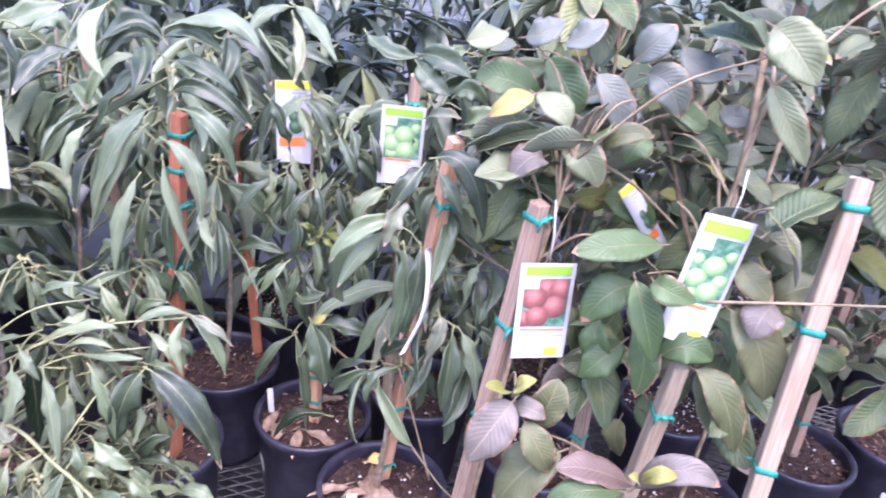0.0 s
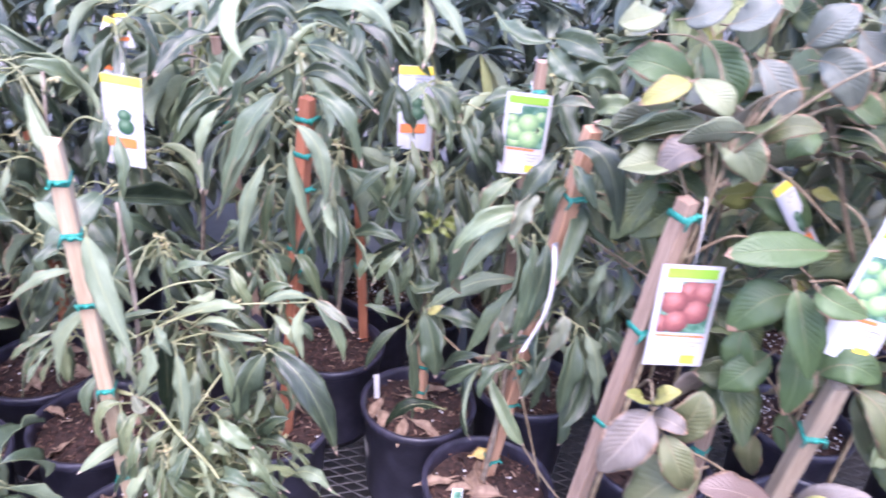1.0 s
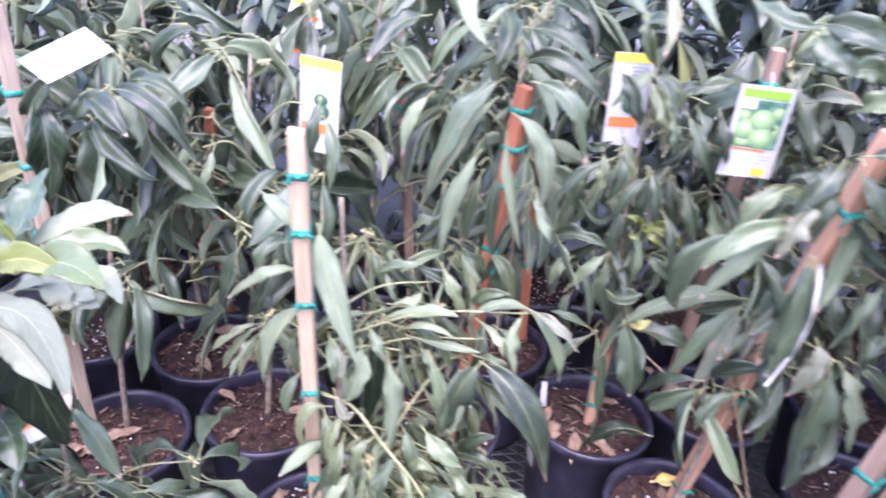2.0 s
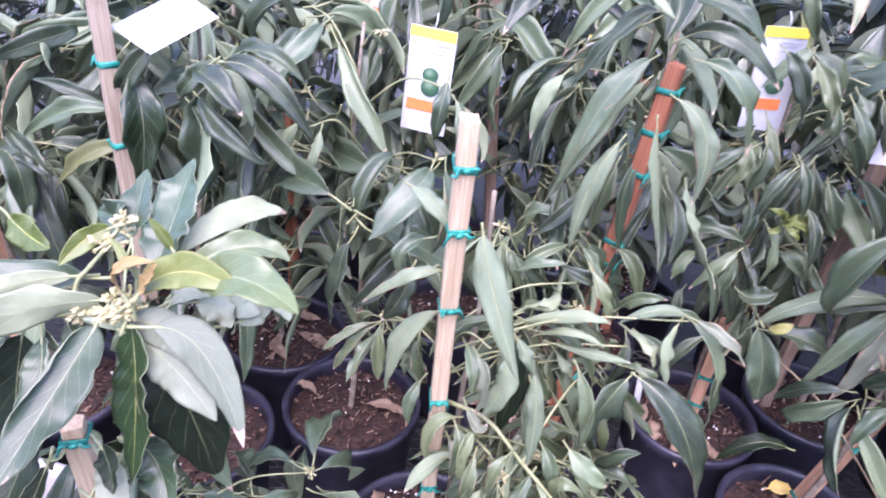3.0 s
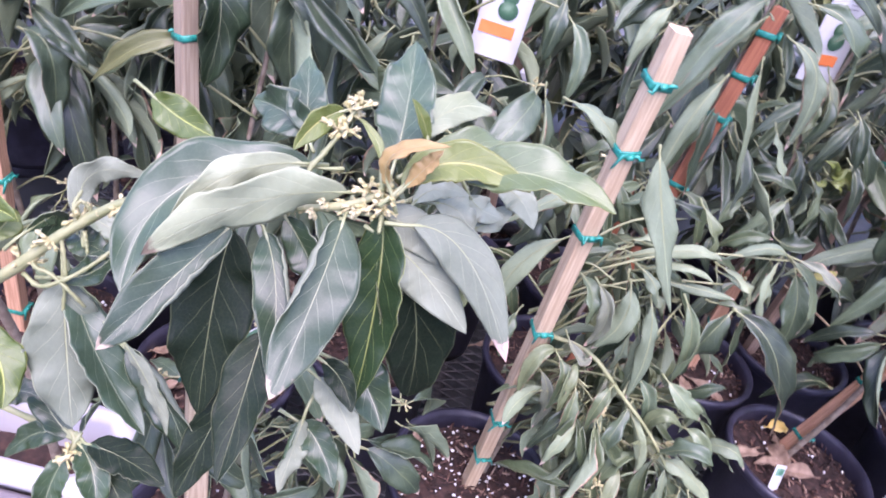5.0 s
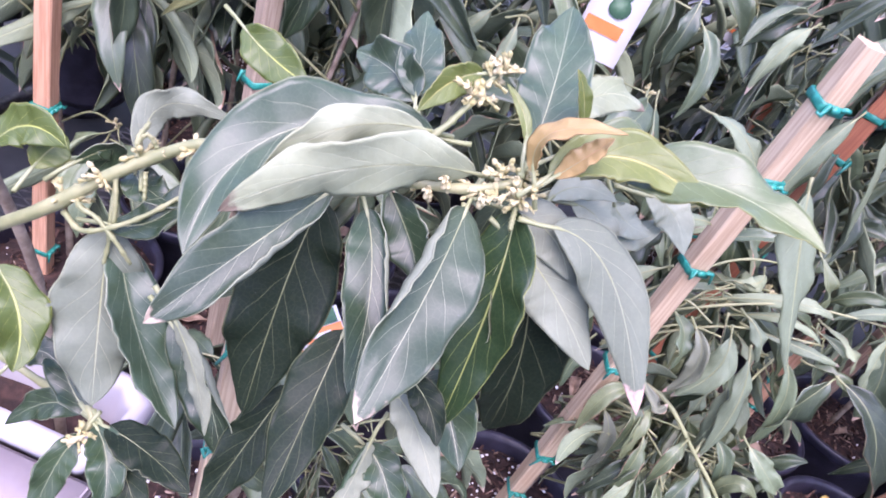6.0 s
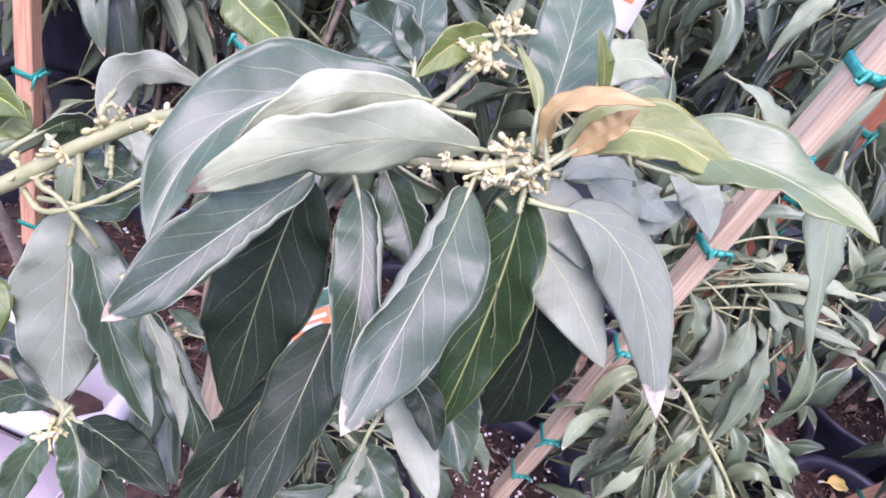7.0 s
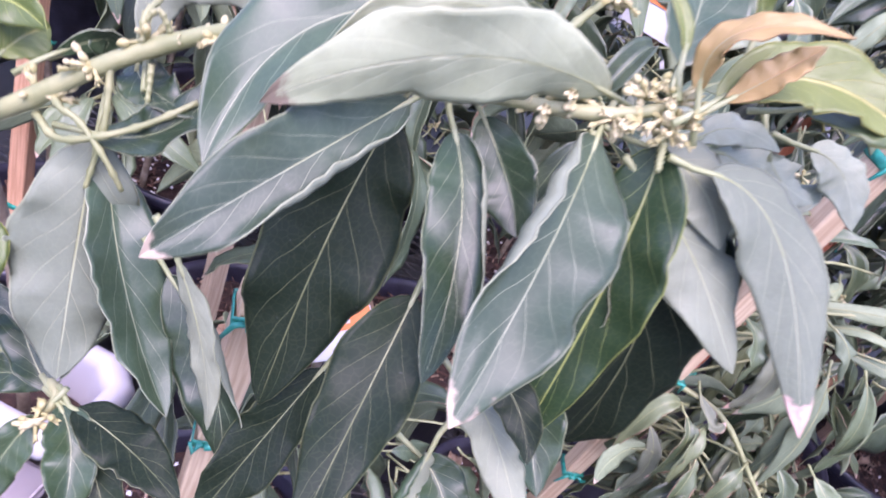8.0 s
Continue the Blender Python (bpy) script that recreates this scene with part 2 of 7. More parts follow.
far_leaf = leaf_material("distant leaf", [(0.0, (0.030, 0.047, 0.034)), (0.5, (0.058, 0.082, 0.059)), (0.9, (0.105, 0.129, 0.086)), (1.0, (0.174, 0.193, 0.076))], (0.232, 0.282, 0.161), rough=0.36, coat=0.12, island=True, vein_mix=0.4)
dry_leaf = plain_material("dry fallen leaf", (0.15, 0.095, 0.062), (0.27, 0.19, 0.13), 60, 0.8, 0.4)
yellow_leaf = plain_material("yellowed leaf", (0.62, 0.42, 0.10), (0.70, 0.52, 0.18), 50, 0.6, 0.3)
green_stem = plain_material("green twig", (0.165, 0.18, 0.08), (0.26, 0.26, 0.13), 40, 0.55, 0.2)
rib_pale = plain_material("pale midrib", (0.20, 0.22, 0.10), (0.27, 0.285, 0.155), 60, 0.5, 0.2)
bark = plain_material("grey brown bark", (0.16, 0.12, 0.085), (0.28, 0.23, 0.17), 55, 0.85, 0.7)
red_bark = plain_material("reddish smooth bark", (0.128, 0.090, 0.051), (0.230, 0.181, 0.107), 40, 0.7, 0.5)
bud_cream = plain_material("cream flower bud", (0.27, 0.25, 0.10), (0.50, 0.44, 0.26), 120, 0.7, 0.3)
wood_new = wood_material("pale new pine", (0.475, 0.365, 0.235), (0.355, 0.257, 0.155), (0.33, 0.222, 0.135))
wood_orange = wood_material("orange stained pine", (0.36, 0.13, 0.06), (0.27, 0.09, 0.045), (0.20, 0.075, 0.04))
wood_tan = wood_material("tan weathered pine", (0.52, 0.295, 0.175), (0.38, 0.20, 0.112), (0.27, 0.155, 0.10))
wood_grey = wood_material("greyed brown pine", (0.31, 0.215, 0.15), (0.21, 0.138, 0.095), (0.15, 0.10, 0.075))
wood_worn = wood_material("pale weathered pine", (0.29, 0.232, 0.16), (0.215, 0.163, 0.11), (0.165, 0.122, 0.088))
tie_tape = plain_material("teal nursery tape", (0.0, 0.15, 0.115), (0.01, 0.24, 0.18), 200, 0.4, 0.1)
pot_black = plain_material("black nursery plastic", (0.017, 0.016, 0.026), (0.036, 0.034, 0.052), 25, 0.4, 0.25)
soil_dark = plain_material("dark bark soil", (0.020, 0.011, 0.009), (0.060, 0.030, 0.022), 70, 0.95, 1.0)
def chip_material(name, shades):
    """Bark bits, each of its own shade."""
    m, nt, b = nodes_of(name)
    g = nt.nodes.new("ShaderNodeNewGeometry")
    col = ramp_node(nt, g.outputs["Random Per Island"], shades)
    col = mix_node(nt, step_node(nt, noise_node(nt, 150, 4), 0.4, 0.7, 0.0, 0.5), col, shades[0][1])
    nt.links.new(col, b.inputs["Base Color"])
    b.inputs["Roughness"].default_value = 0.9
    bump_node(nt, b, noise_node(nt, 400, 4), 0.5, 0.001)
    return m


bark_chip = chip_material("bark chip", [(0.0, (0.022, 0.012, 0.010)), (0.45, (0.075, 0.036, 0.026)), (0.72, (0.13, 0.064, 0.044)), (0.88, (0.24, 0.145, 0.10)), (1.0, (0.38, 0.27, 0.19))])
perlite = plain_material("white perlite", (0.62, 0.60, 0.58), (0.8, 0.79, 0.77), 90, 0.9, 0.3)
card_white = plain_material("white card", (0.50, 0.50, 0.49), (0.57, 0.57, 0.56), 12, 0.45)
ink_yellow = plain_material("yellow print", (0.80, 0.58, 0.05), (0.84, 0.64, 0.08), 20, 0.45)
ink_lime = plain_material("lime green print", (0.19, 0.38, 0.03), (0.24, 0.44, 0.05), 20, 0.45)
ink_orange = plain_material("orange print", (0.75, 0.19, 0.05), (0.8, 0.25, 0.08), 20, 0.45)
ink_green = plain_material("green leaf print", (0.03, 0.12, 0.07), (0.15, 0.29, 0.20), 75, 0.45)


def fruit_ink(name, light, mid, dark):
    """Printed fruit: a round spot of ink, lighter towards its upper side as in the photograph printed."""
    m, nt, b = nodes_of(name)
    uv = nt.nodes.new("ShaderNodeUVMap")
    d = nt.nodes.new("ShaderNodeVectorMath")
    d.operation = "DISTANCE"
    d.inputs[1].default_value = (0.42, 0.66, 0)
    nt.links.new(uv.outputs[0], d.inputs[0])
    f = math_node(nt, "ADD", d.outputs["Value"], math_node(nt, "MULTIPLY", math_node(nt, "SUBTRACT", noise_node(nt, 160, 3), 0.5), 0.25))
    nt.links.new(ramp_node(nt, f, [(0.05, light), (0.35, mid), (0.72, dark)]), b.inputs["Base Color"])
    b.inputs["Roughness"].default_value = 0.45
    return m


ink_fruit_red = fruit_ink("red fruit photo print", (0.44, 0.19, 0.165), (0.25, 0.085, 0.075), (0.085, 0.028, 0.03))
ink_fruit_pale = fruit_ink("pale fruit photo print", (0.44, 0.55, 0.29), (0.24, 0.38, 0.16), (0.055, 0.16, 0.085))
ink_fruit_dark = fruit_ink("dark fruit photo print", (0.16, 0.25, 0.16), (0.035, 0.10, 0.05), (0.012, 0.05, 0.028))
ink_dark = plain_material("dark green fruit print", (0.02, 0.07, 0.04), (0.05, 0.13, 0.07), 60, 0.4)
ink_grey = plain_material("grey small print", (0.28, 0.28, 0.28), (0.4, 0.4, 0.4), 300, 0.5)
wire_steel = plain_material("galvanised wire", (0.055, 0.053, 0.055), (0.12, 0.115, 0.112), 60, 0.55, 0.2, 0.4)
concrete = plain_material("grey concrete ground", (0.045, 0.043, 0.042), (0.085, 0.082, 0.078), 3, 0.9, 0.4, detail=8)
pale_plastic = plain_material("pale pinkish grey plastic", (0.33, 0.28, 0.285), (0.42, 0.36, 0.365), 9, 0.6, 0.2, detail=8)
white_plastic = plain_material("white plastic lip", (0.34, 0.33, 0.35), (0.40, 0.39, 0.41), 8, 0.45, 0.1)


# ---- mesh helpers ----
def mesh_from(bm, name, *mats):
    me = bpy.data.meshes.new(name)
    bm.to_mesh(me)
    bm.free()
    for m in mats:
        me.materials.append(m)
    for p in me.polygons:
        p.use_smooth = True
    return me


def part(name, data, parent, label="", m=None):
    ob = new(name, data)
    ob.parent = parent
    if m is not None:
        ob.matrix_basis = m
    if label:
        ob["label"] = label
    return ob


def thing(name, label, category, group="", at=(0, 0, 0), kind=""):
    ob = new(name)
    ob.empty_display_size = 0.05
    ob.location = at
    return tagged(ob, label, category, group, kind)


def tube(bm, points, radii, sides=7, mat=0):
    """A tapered tube through the points, closed at both ends."""
    pts = [Vector(p) for p in points]
    rings = []
    ref = Vector((0.31, 0.87, 0.38))
    for i, p in enumerate(pts):
        d = (pts[min(i + 1, len(pts) - 1)] - pts[max(i - 1, 0)]).normalized()
        a = d.cross(ref).normalized()
        b = d.cross(a)
        r = radii[i] if isinstance(radii, (list, tuple)) else radii
        rings.append([bm.verts.new(p + r * (math.cos(k * math.tau / sides) * a + math.sin(k * math.tau / sides) * b)) for k in range(sides)])
    for r0, r1 in zip(rings, rings[1:]):
        for k in range(sides):
            bm.faces.new((r0[k], r0[(k + 1) % sides], r1[(k + 1) % sides], r1[k])).material_index = mat
    bm.faces.new(rings[0][::-1]).material_index = mat
    bm.faces.new(rings[-1]).material_index = mat


def smooth_line(points, n):
    """n points along a Catmull-Rom line through the given ones."""
    p = [Vector(q) for q in points]
    p = [2 * p[0] - p[1], *p, 2 * p[-1] - p[-2]]
    out = []
    for i in range(n):
        f = i / (n - 1) * (len(p) - 3)
        k = min(int(f), len(p) - 4)
        t = f - k
        a, b, c, d = p[k:k + 4]
        out.append(0.5 * (2 * b + (c - a) * t + (2 * a - 5 * b + 4 * c - d) * t * t + (3 * b - a - 3 * c + d) * t ** 3))
    return out


def blade(bm, spine, sides, norms, width, rows, cols, shape, fold, wave, seed, thick=0.0007, petiole=0.0, curl=0, top=0, under=1, stem=2, rib=0.0):
    """Adds a leaf: two skins with a rim between them, along a spine, with u across and v along, and a petiole."""
    uvl = bm.loops.layers.uv.verify()
    rng = random.Random(seed)
    ph, ph2 = rng.uniform(0, 6.28), rng.uniform(0, 6.28)
    f1, f2 = rng.uniform(10, 17), rng.uniform(22, 34)
    uneven = (rng.uniform(0.6, 1.3), rng.uniform(0.6, 1.3))
    grid = [[], []]
    for i in range(rows + 1):
        s = i / rows
        w = width * shape(s) * 0.5
        ragged = [1 + wave * 0.4 * math.sin(s * 17 + ph * (2 + q) + q) * min(1, 5 * s * (1 - s)) for q in (0, 1)]
        row = [[], []]
        for j in range(cols + 1):
            a = 2 * j / cols - 1
            lift = fold * abs(a) * w
            w = width * shape(s) * 0.5 * ragged[0 if a < 0 else 1]
            q = 1 if a > 0 else 0
            ripple = math.sin(s * f1 + ph + 1.4 * q) + 0.45 * math.sin(s * f2 + ph2 + 2.3 * q)
            lift += wave * uneven[q] * width * a * a * ripple * min(1, 4 * s * (1 - s) + 0.1)
            nn = norms[i]
            c = spine[i] + sides[i] * (a * w) + norms[i] * lift
            if curl and a * curl > 0.35:
                roll = 3.0 * math.sin(math.pi * min(1, s * 1.25)) ** 0.7 + 0.02
                phi, r = (abs(a) - 0.35) / 0.65 * roll, 0.65 * w / roll
                sg = 1 if a > 0 else -1
                c = spine[i] + sides[i] * sg * (0.35 * w + r * math.sin(phi)) + norms[i] * (fold * 0.35 * w + r * (1 - math.cos(phi)))
                nn = norms[i] * math.cos(phi) - sides[i] * sg * math.sin(phi)
            row[0].append(bm.verts.new(c + nn * thick * 0.5))
            row[1].append(bm.verts.new(c - nn * thick * 0.5))
        grid[0].append(row[0])
        grid[1].append(row[1])

    def quad(vs, uvs, mat):
        f = bm.faces.new(vs)
        f.material_index = mat
        for lp, q in zip(f.loops, uvs):
            lp[uvl].uv = q

    for i in range(rows):
        v0, v1 = i / rows, (i + 1) / rows
        for j in range(cols):
            u0, u1 = j / cols, (j + 1) / cols
            g = grid[0]
            quad((g[i][j], g[i + 1][j], g[i + 1][j + 1], g[i][j + 1]), ((u0, v0), (u0, v1), (u1, v1), (u1, v0)), top)
            g = grid[1]
            quad((g[i][j], g[i][j + 1], g[i + 1][j + 1], g[i + 1][j]), ((u0, v0), (u1, v0), (u1, v1), (u0, v1)), under)
        for j, uu in ((0, 0.0), (cols, 1.0)):
            a, b = grid[0], grid[1]
            vs = (a[i][j], b[i][j], b[i + 1][j], a[i + 1][j])
            quad(vs if j == 0 else vs[::-1], ((uu, v0),) * 4, under)
    if rib:
        tube(bm, spine[:-1], [rib * (1 - 0.75 * i / rows) for i in range(rows)], 5, stem)
    if petiole:
        d = (spine[1] - spine[0]).normalized()
        p0 = spine[0] - d * petiole + norms[0] * petiole * 0.15
        tube(bm, [p0, spine[0] - d * petiole * 0.4, spine[0] + d * 0.004, spine[min(3, rows)] - norms[min(3, rows)] * 0.0008], [0.0017, 0.0014, 0.0012, 0.0006], 6, stem)


def avocado_shape(s):
    return max(0.0, math.sin(math.pi * min(1, s ** 0.93))) ** 0.92 * (1.04 - 0.12 * s) + (0.02 if 0 < s < 1 else 0.0)


def near_shape(s):
    """Broad blade, rounded at its base and drawn out at its tip."""
    return max(0.0, math.sin(math.pi * min(1, s ** 0.88))) ** 0.72 * (1.03 - 0.16 * s ** 6) + (0.015 if 0 < s < 1 else 0.0)


def guava_shape(s):
    return max(0.0, math.sin(math.pi * s ** 0.95)) ** 0.72 + (0.02 if 0 < s < 1 else 0.0)


def leaf_mesh(name, length, width, start, end, seed, mats, shape=avocado_shape, fold=0.35, wave=0.06, rows=12, cols=6, twist=0.0, petiole=0.02, bend=0.0, hook=0.0, curl=0, settle=0.8):
    """A leaf along +x from its petiole's foot, drooping from the start to the end angle (degrees above level)."""
    bm = bmesh.new()
    spine, sides, norms = [], [], []
    a0, a1 = radians(start), radians(end)
    p = Vector((math.cos(a0), 0, math.sin(a0))) * petiole
    for i in range(rows + 1):
        s = i / rows
        a = a0 + (a1 - a0) * s ** settle - hook * max(0.0, s - 0.6) ** 2
        yaw = bend * s + 0.3 * bend * math.sin(7 * s)
        d = Vector((math.cos(a) * math.cos(yaw), math.cos(a) * math.sin(yaw), math.sin(a)))
        side = Vector((-math.sin(yaw), math.cos(yaw), 0))
        n = d.cross(side)
        tw = twist * s
        spine.append(p.copy())
        sides.append(side * math.cos(tw) + n * math.sin(tw))
        norms.append((n * math.cos(tw) - side * math.sin(tw)))
        p = p + d * length / rows
    blade(bm, spine, sides, norms, width, rows, cols, shape, fold, wave, seed, petiole=petiole, curl=curl)
    return mesh_from(bm, name, *mats)

# ---- ground and bench ----
RIM = 0.55
BENCH = 0.28


def box(bm, lo, hi, mat=0):
    x0, y0, z0 = lo
    x1, y1, z1 = hi
    v = [bm.verts.new(p) for p in ((x0, y0, z0), (x1, y0, z0), (x1, y1, z0), (x0, y1, z0), (x0, y0, z1), (x1, y0, z1), (x1, y1, z1), (x0, y1, z1))]
    for f in ((3, 2, 1, 0), (4, 5, 6, 7), (0, 1, 5, 4), (1, 2, 6, 5), (2, 3, 7, 6), (3, 0, 4, 7)):
        bm.faces.new([v[i] for i in f]).material_index = mat


bm = bmesh.new()
box(bm, (-60, -60, -0.2), (60, 60, 0))
ground = tagged(new("ground", mesh_from(bm, "ground", concrete)), "stained grey concrete ground under the benches", "ground", kind="structure")

bench = thing("nursery_bench", "low galvanised bench with an expanded metal top full of potted trees", "bench")
BX0, BX1, BY0, BY1 = -2.6, 2.6, 0.42, 2.2
bm = bmesh.new()
for a, b in (((BX0, BY0, -0.03), (BX1, BY0 + 0.04, 0.012)), ((BX0, BY1 - 0.04, -0.03), (BX1, BY1, 0.012)), ((BX0, BY0 + 0.04, -0.03), (BX0 + 0.04, BY1 - 0.04, 0.012)), ((BX1 - 0.04, BY0 + 0.04, -0.03), (BX1, BY1 - 0.04, 0.012))):
    box(bm, (a[0], a[1], BENCH + a[2] - 0.01), (b[0], b[1], BENCH + b[2] - 0.012))
for i in range(7):
    x = BX0 + 0.4 + i * 0.73
    box(bm, (x, BY0 + 0.04, BENCH - 0.045), (x + 0.03, BY1 - 0.04, BENCH - 0.012))
part("bench_frame", mesh_from(bm, "bench frame", wire_steel), bench)
bm = bmesh.new()
box(bm, (0, 0, 0), (0.045, 0.045, BENCH - 0.045))
leg_data = mesh_from(bm, "bench leg", wire_steel)
for i in range(6):
    for y in (BY0 + 0.06, BY1 - 0.1):
        part("leg", leg_data, bench, m=Matrix.Translation((BX0 + 0.1 + i * 1.0, y, 0)))
bm = bmesh.new()
step_x, step_y = 0.075, 0.032
ny = int((BY1 - BY0 - 0.08) / step_y)
nx = int((BX1 - BX0 - 0.08) / step_x)
for i in range(nx):
    for k in range(ny):
        x, y = BX0 + 0.04 + i * step_x, BY0 + 0.04 + k * step_y
        if x < -1.9 or x > 1.7 or y > 1.85:
            continue
        for sx in (0, 1):
            p = (x + sx * step_x / 2, y + sx * step_y / 2)
            for q in ((p[0] + step_x / 2, p[1] + step_y / 2), (p[0] + step_x / 2, p[1] - step_y / 2)):
                d = Vector((q[0] - p[0], q[1] - p[1], 0)).normalized()
                n = Vector((-d.y, d.x, 0)) * 0.0014
                a, b = Vector((p[0], p[1], BENCH)), Vector((q[0], q[1], BENCH))
                lo, hi = Vector((0, 0, -0.004)), Vector((0, 0, 0))
                vs = [bm.verts.new(c) for c in (a - n + hi, a + n + hi, b + n + hi, b - n + hi, a - n + lo, b - n + lo, a + n + lo, b + n + lo)]
                bm.faces.new((vs[0], vs[3], vs[2], vs[1]))
                bm.faces.new((vs[0], vs[4], vs[5], vs[3]))
                bm.faces.new((vs[1], vs[2], vs[7], vs[6]))
mesh_top = part("bench_mesh", mesh_from(bm, "expanded metal", wire_steel), bench, "expanded metal top with diamond openings")
mesh_top["kind"] = "stuff"


# ---- pots ----
def lathe(bm, profile, sides=40, mat=0):
    rings = [[bm.verts.new((r * math.cos(k * math.tau / sides), r * math.sin(k * math.tau / sides), z)) for k in range(sides)] for r, z in profile]
    for r0, r1 in zip(rings, rings[1:]):
        for k in range(sides):
            bm.faces.new((r0[k], r0[(k + 1) % sides], r1[(k + 1) % sides], r1[k])).material_index = mat
    return rings


def pot_meshes(radius, height):
    r = radius
    bm = bmesh.new()
    prof = [(r * 0.80 - 0.006, 0.004), (r * 0.80, 0.0), (r * 0.815, 0.02), (r * 0.93, height - 0.03), (r * 0.945, height - 0.028), (r * 0.985, height - 0.022), (r, height - 0.010), (r, height - 0.003), (r - 0.004, height), (r - 0.011, height - 0.002), (r - 0.014, height - 0.010), (r * 0.93 - 0.005, height - 0.03), (r * 0.90, height - 0.075)]
    rings = lathe(bm, prof)
    bm.faces.new(rings[0][::-1])
    body = mesh_from(bm, "pot body", pot_black)
    bm = bmesh.new()
    rng = random.Random(5)
    rings = []
    for i in range(9):
        f = i / 8
        rings.append([bm.verts.new((f * r * 0.915 * math.cos(k * math.tau / 28), f * r * 0.915 * math.sin(k * math.tau / 28), height - 0.038 + 0.012 * (1 - f * f) + rng.uniform(-0.004, 0.004))) for k in range(28)] if i else [bm.verts.new((0, 0, height - 0.026))])
    for k in range(28):
        bm.faces.new((rings[0][0], rings[1][k], rings[1][(k + 1) % 28]))
    for r0, r1 in zip(rings[1:], rings[2:]):
        for k in range(28):
            bm.faces.new((r0[k], r1[k], r1[(k + 1) % 28], r0[(k + 1) % 28]))
    soil = mesh_from(bm, "soil", soil_dark)
    chips = []
    for kind in range(3):
        bm = bmesh.new()
        rng = random.Random(20 + kind)
        for i in range(420 if kind else 330):
            a, q = rng.uniform(0, 6.283), math.sqrt(rng.random()) * r * 0.88
            m = Matrix.Translation((q * math.cos(a), q * math.sin(a), height - 0.034 + 0.012 * (1 - (q / r) ** 2) + rng.uniform(0, 0.006))) @ Euler((rng.uniform(-0.5, 0.5), rng.uniform(-0.5, 0.5), rng.uniform(0, 6.28))).to_matrix().to_4x4()
            l, w, t = rng.choice((0.005, 0.007, 0.009, 0.013, 0.02)) * rng.uniform(0.7, 1.3), rng.uniform(0.0010, 0.0040), rng.uniform(0.0008, 0.0025)
            start = len(bm.verts)
            box(bm, (-l / 2, -w / 2, -t / 2), (l / 2, w / 2, t / 2))
            bm.verts.ensure_lookup_table()
            for v in bm.verts[start:]:
                v.co += Vector((rng.uniform(-1, 1) * l * 0.15, rng.uniform(-1, 1) * w * 0.3, rng.uniform(-1, 1) * t * 0.3))
                v.co = m @ v.co
        for i in range((16, 5, 170)[kind]):
            a, q = rng.uniform(0, 6.283), math.sqrt(rng.random()) * r * 0.88
            s = rng.uniform(0.0014, 0.0042)
            c = Vector((q * math.cos(a), q * math.sin(a), height - 0.030 + 0.012 * (1 - (q / r) ** 2)))
            vs = [bm.verts.new(c + Vector(d) * s * rng.uniform(0.7, 1.3)) for d in ((1, 0, 0), (0, 1, 0), (-1, 0, 0), (0, -1, 0), (0, 0, 1), (0, 0, -1))]
            for t3 in ((0, 1, 4), (1, 2, 4), (2, 3, 4), (3, 0, 4), (1, 0, 5), (2, 1, 5), (3, 2, 5), (0, 3, 5)):
                bm.faces.new([vs[j] for j in t3]).material_index = 1
        chips.append(mesh_from(bm, "soil bits", bark_chip, perlite))
    return body, soil, chips


POT_R, POT_H = 0.14, RIM - BENCH
pot_body, pot_soil, pot_chips = pot_meshes(POT_R, POT_H)
sticker_mesh = bmesh.new()
for k in range(6):
    a0, a1 = -0.22 + k * 0.073, -0.22 + (k + 1) * 0.073
    q = [sticker_mesh.verts.new(((POT_R * f + 0.0012) * math.cos(a), (POT_R * f + 0.0012) * math.sin(a), z)) for f, z in ((0.872, 0.13), (0.90, 0.175)) for a in (a0, a1)]
    sticker_mesh.faces.new((q[0], q[1], q[3], q[2]))
sticker_data = mesh_from(sticker_mesh, "pot label", card_white)
bars_mesh = bmesh.new()
for k in range(14):
    a0 = -0.12 + k * 0.018
    a1 = a0 + 0.007 + 0.004 * (k % 3)
    q = [bars_mesh.verts.new(((POT_R * f + 0.0018) * math.cos(a), (POT_R * f + 0.0018) * math.sin(a), z)) for f, z in ((0.879, 0.141), (0.889, 0.157)) for a in (a0, a1)]
    bars_mesh.faces.new((q[0], q[1], q[3], q[2]))
bars_data = mesh_from(bars_mesh, "label bars", ink_grey)


def pot(x, y, turn=0.0, chips=0, sticker=None, size=1.0, lean=0.0, z=BENCH, label="black plastic nursery pot of dark bark soil on the wire bench"):
    ob = thing("plant_pot", label, "plant pot", "nursery pots on the bench")
    ob.matrix_basis = pose(x, y, z, lean, 0, turn) @ Matrix.Diagonal((size, size, 1, 1))
    part("pot_body", pot_body, ob)
    part("soil", pot_soil, ob)
    c = part("mulch", pot_chips[chips % 3], ob)
    c["kind"] = "stuff"
    if sticker is not None:
        s = part("sticker", sticker_data, ob, "white label with printed bars", Matrix.Rotation(radians(sticker - turn), 4, "Z"))
        part("print_bars", bars_data, s)
    return ob


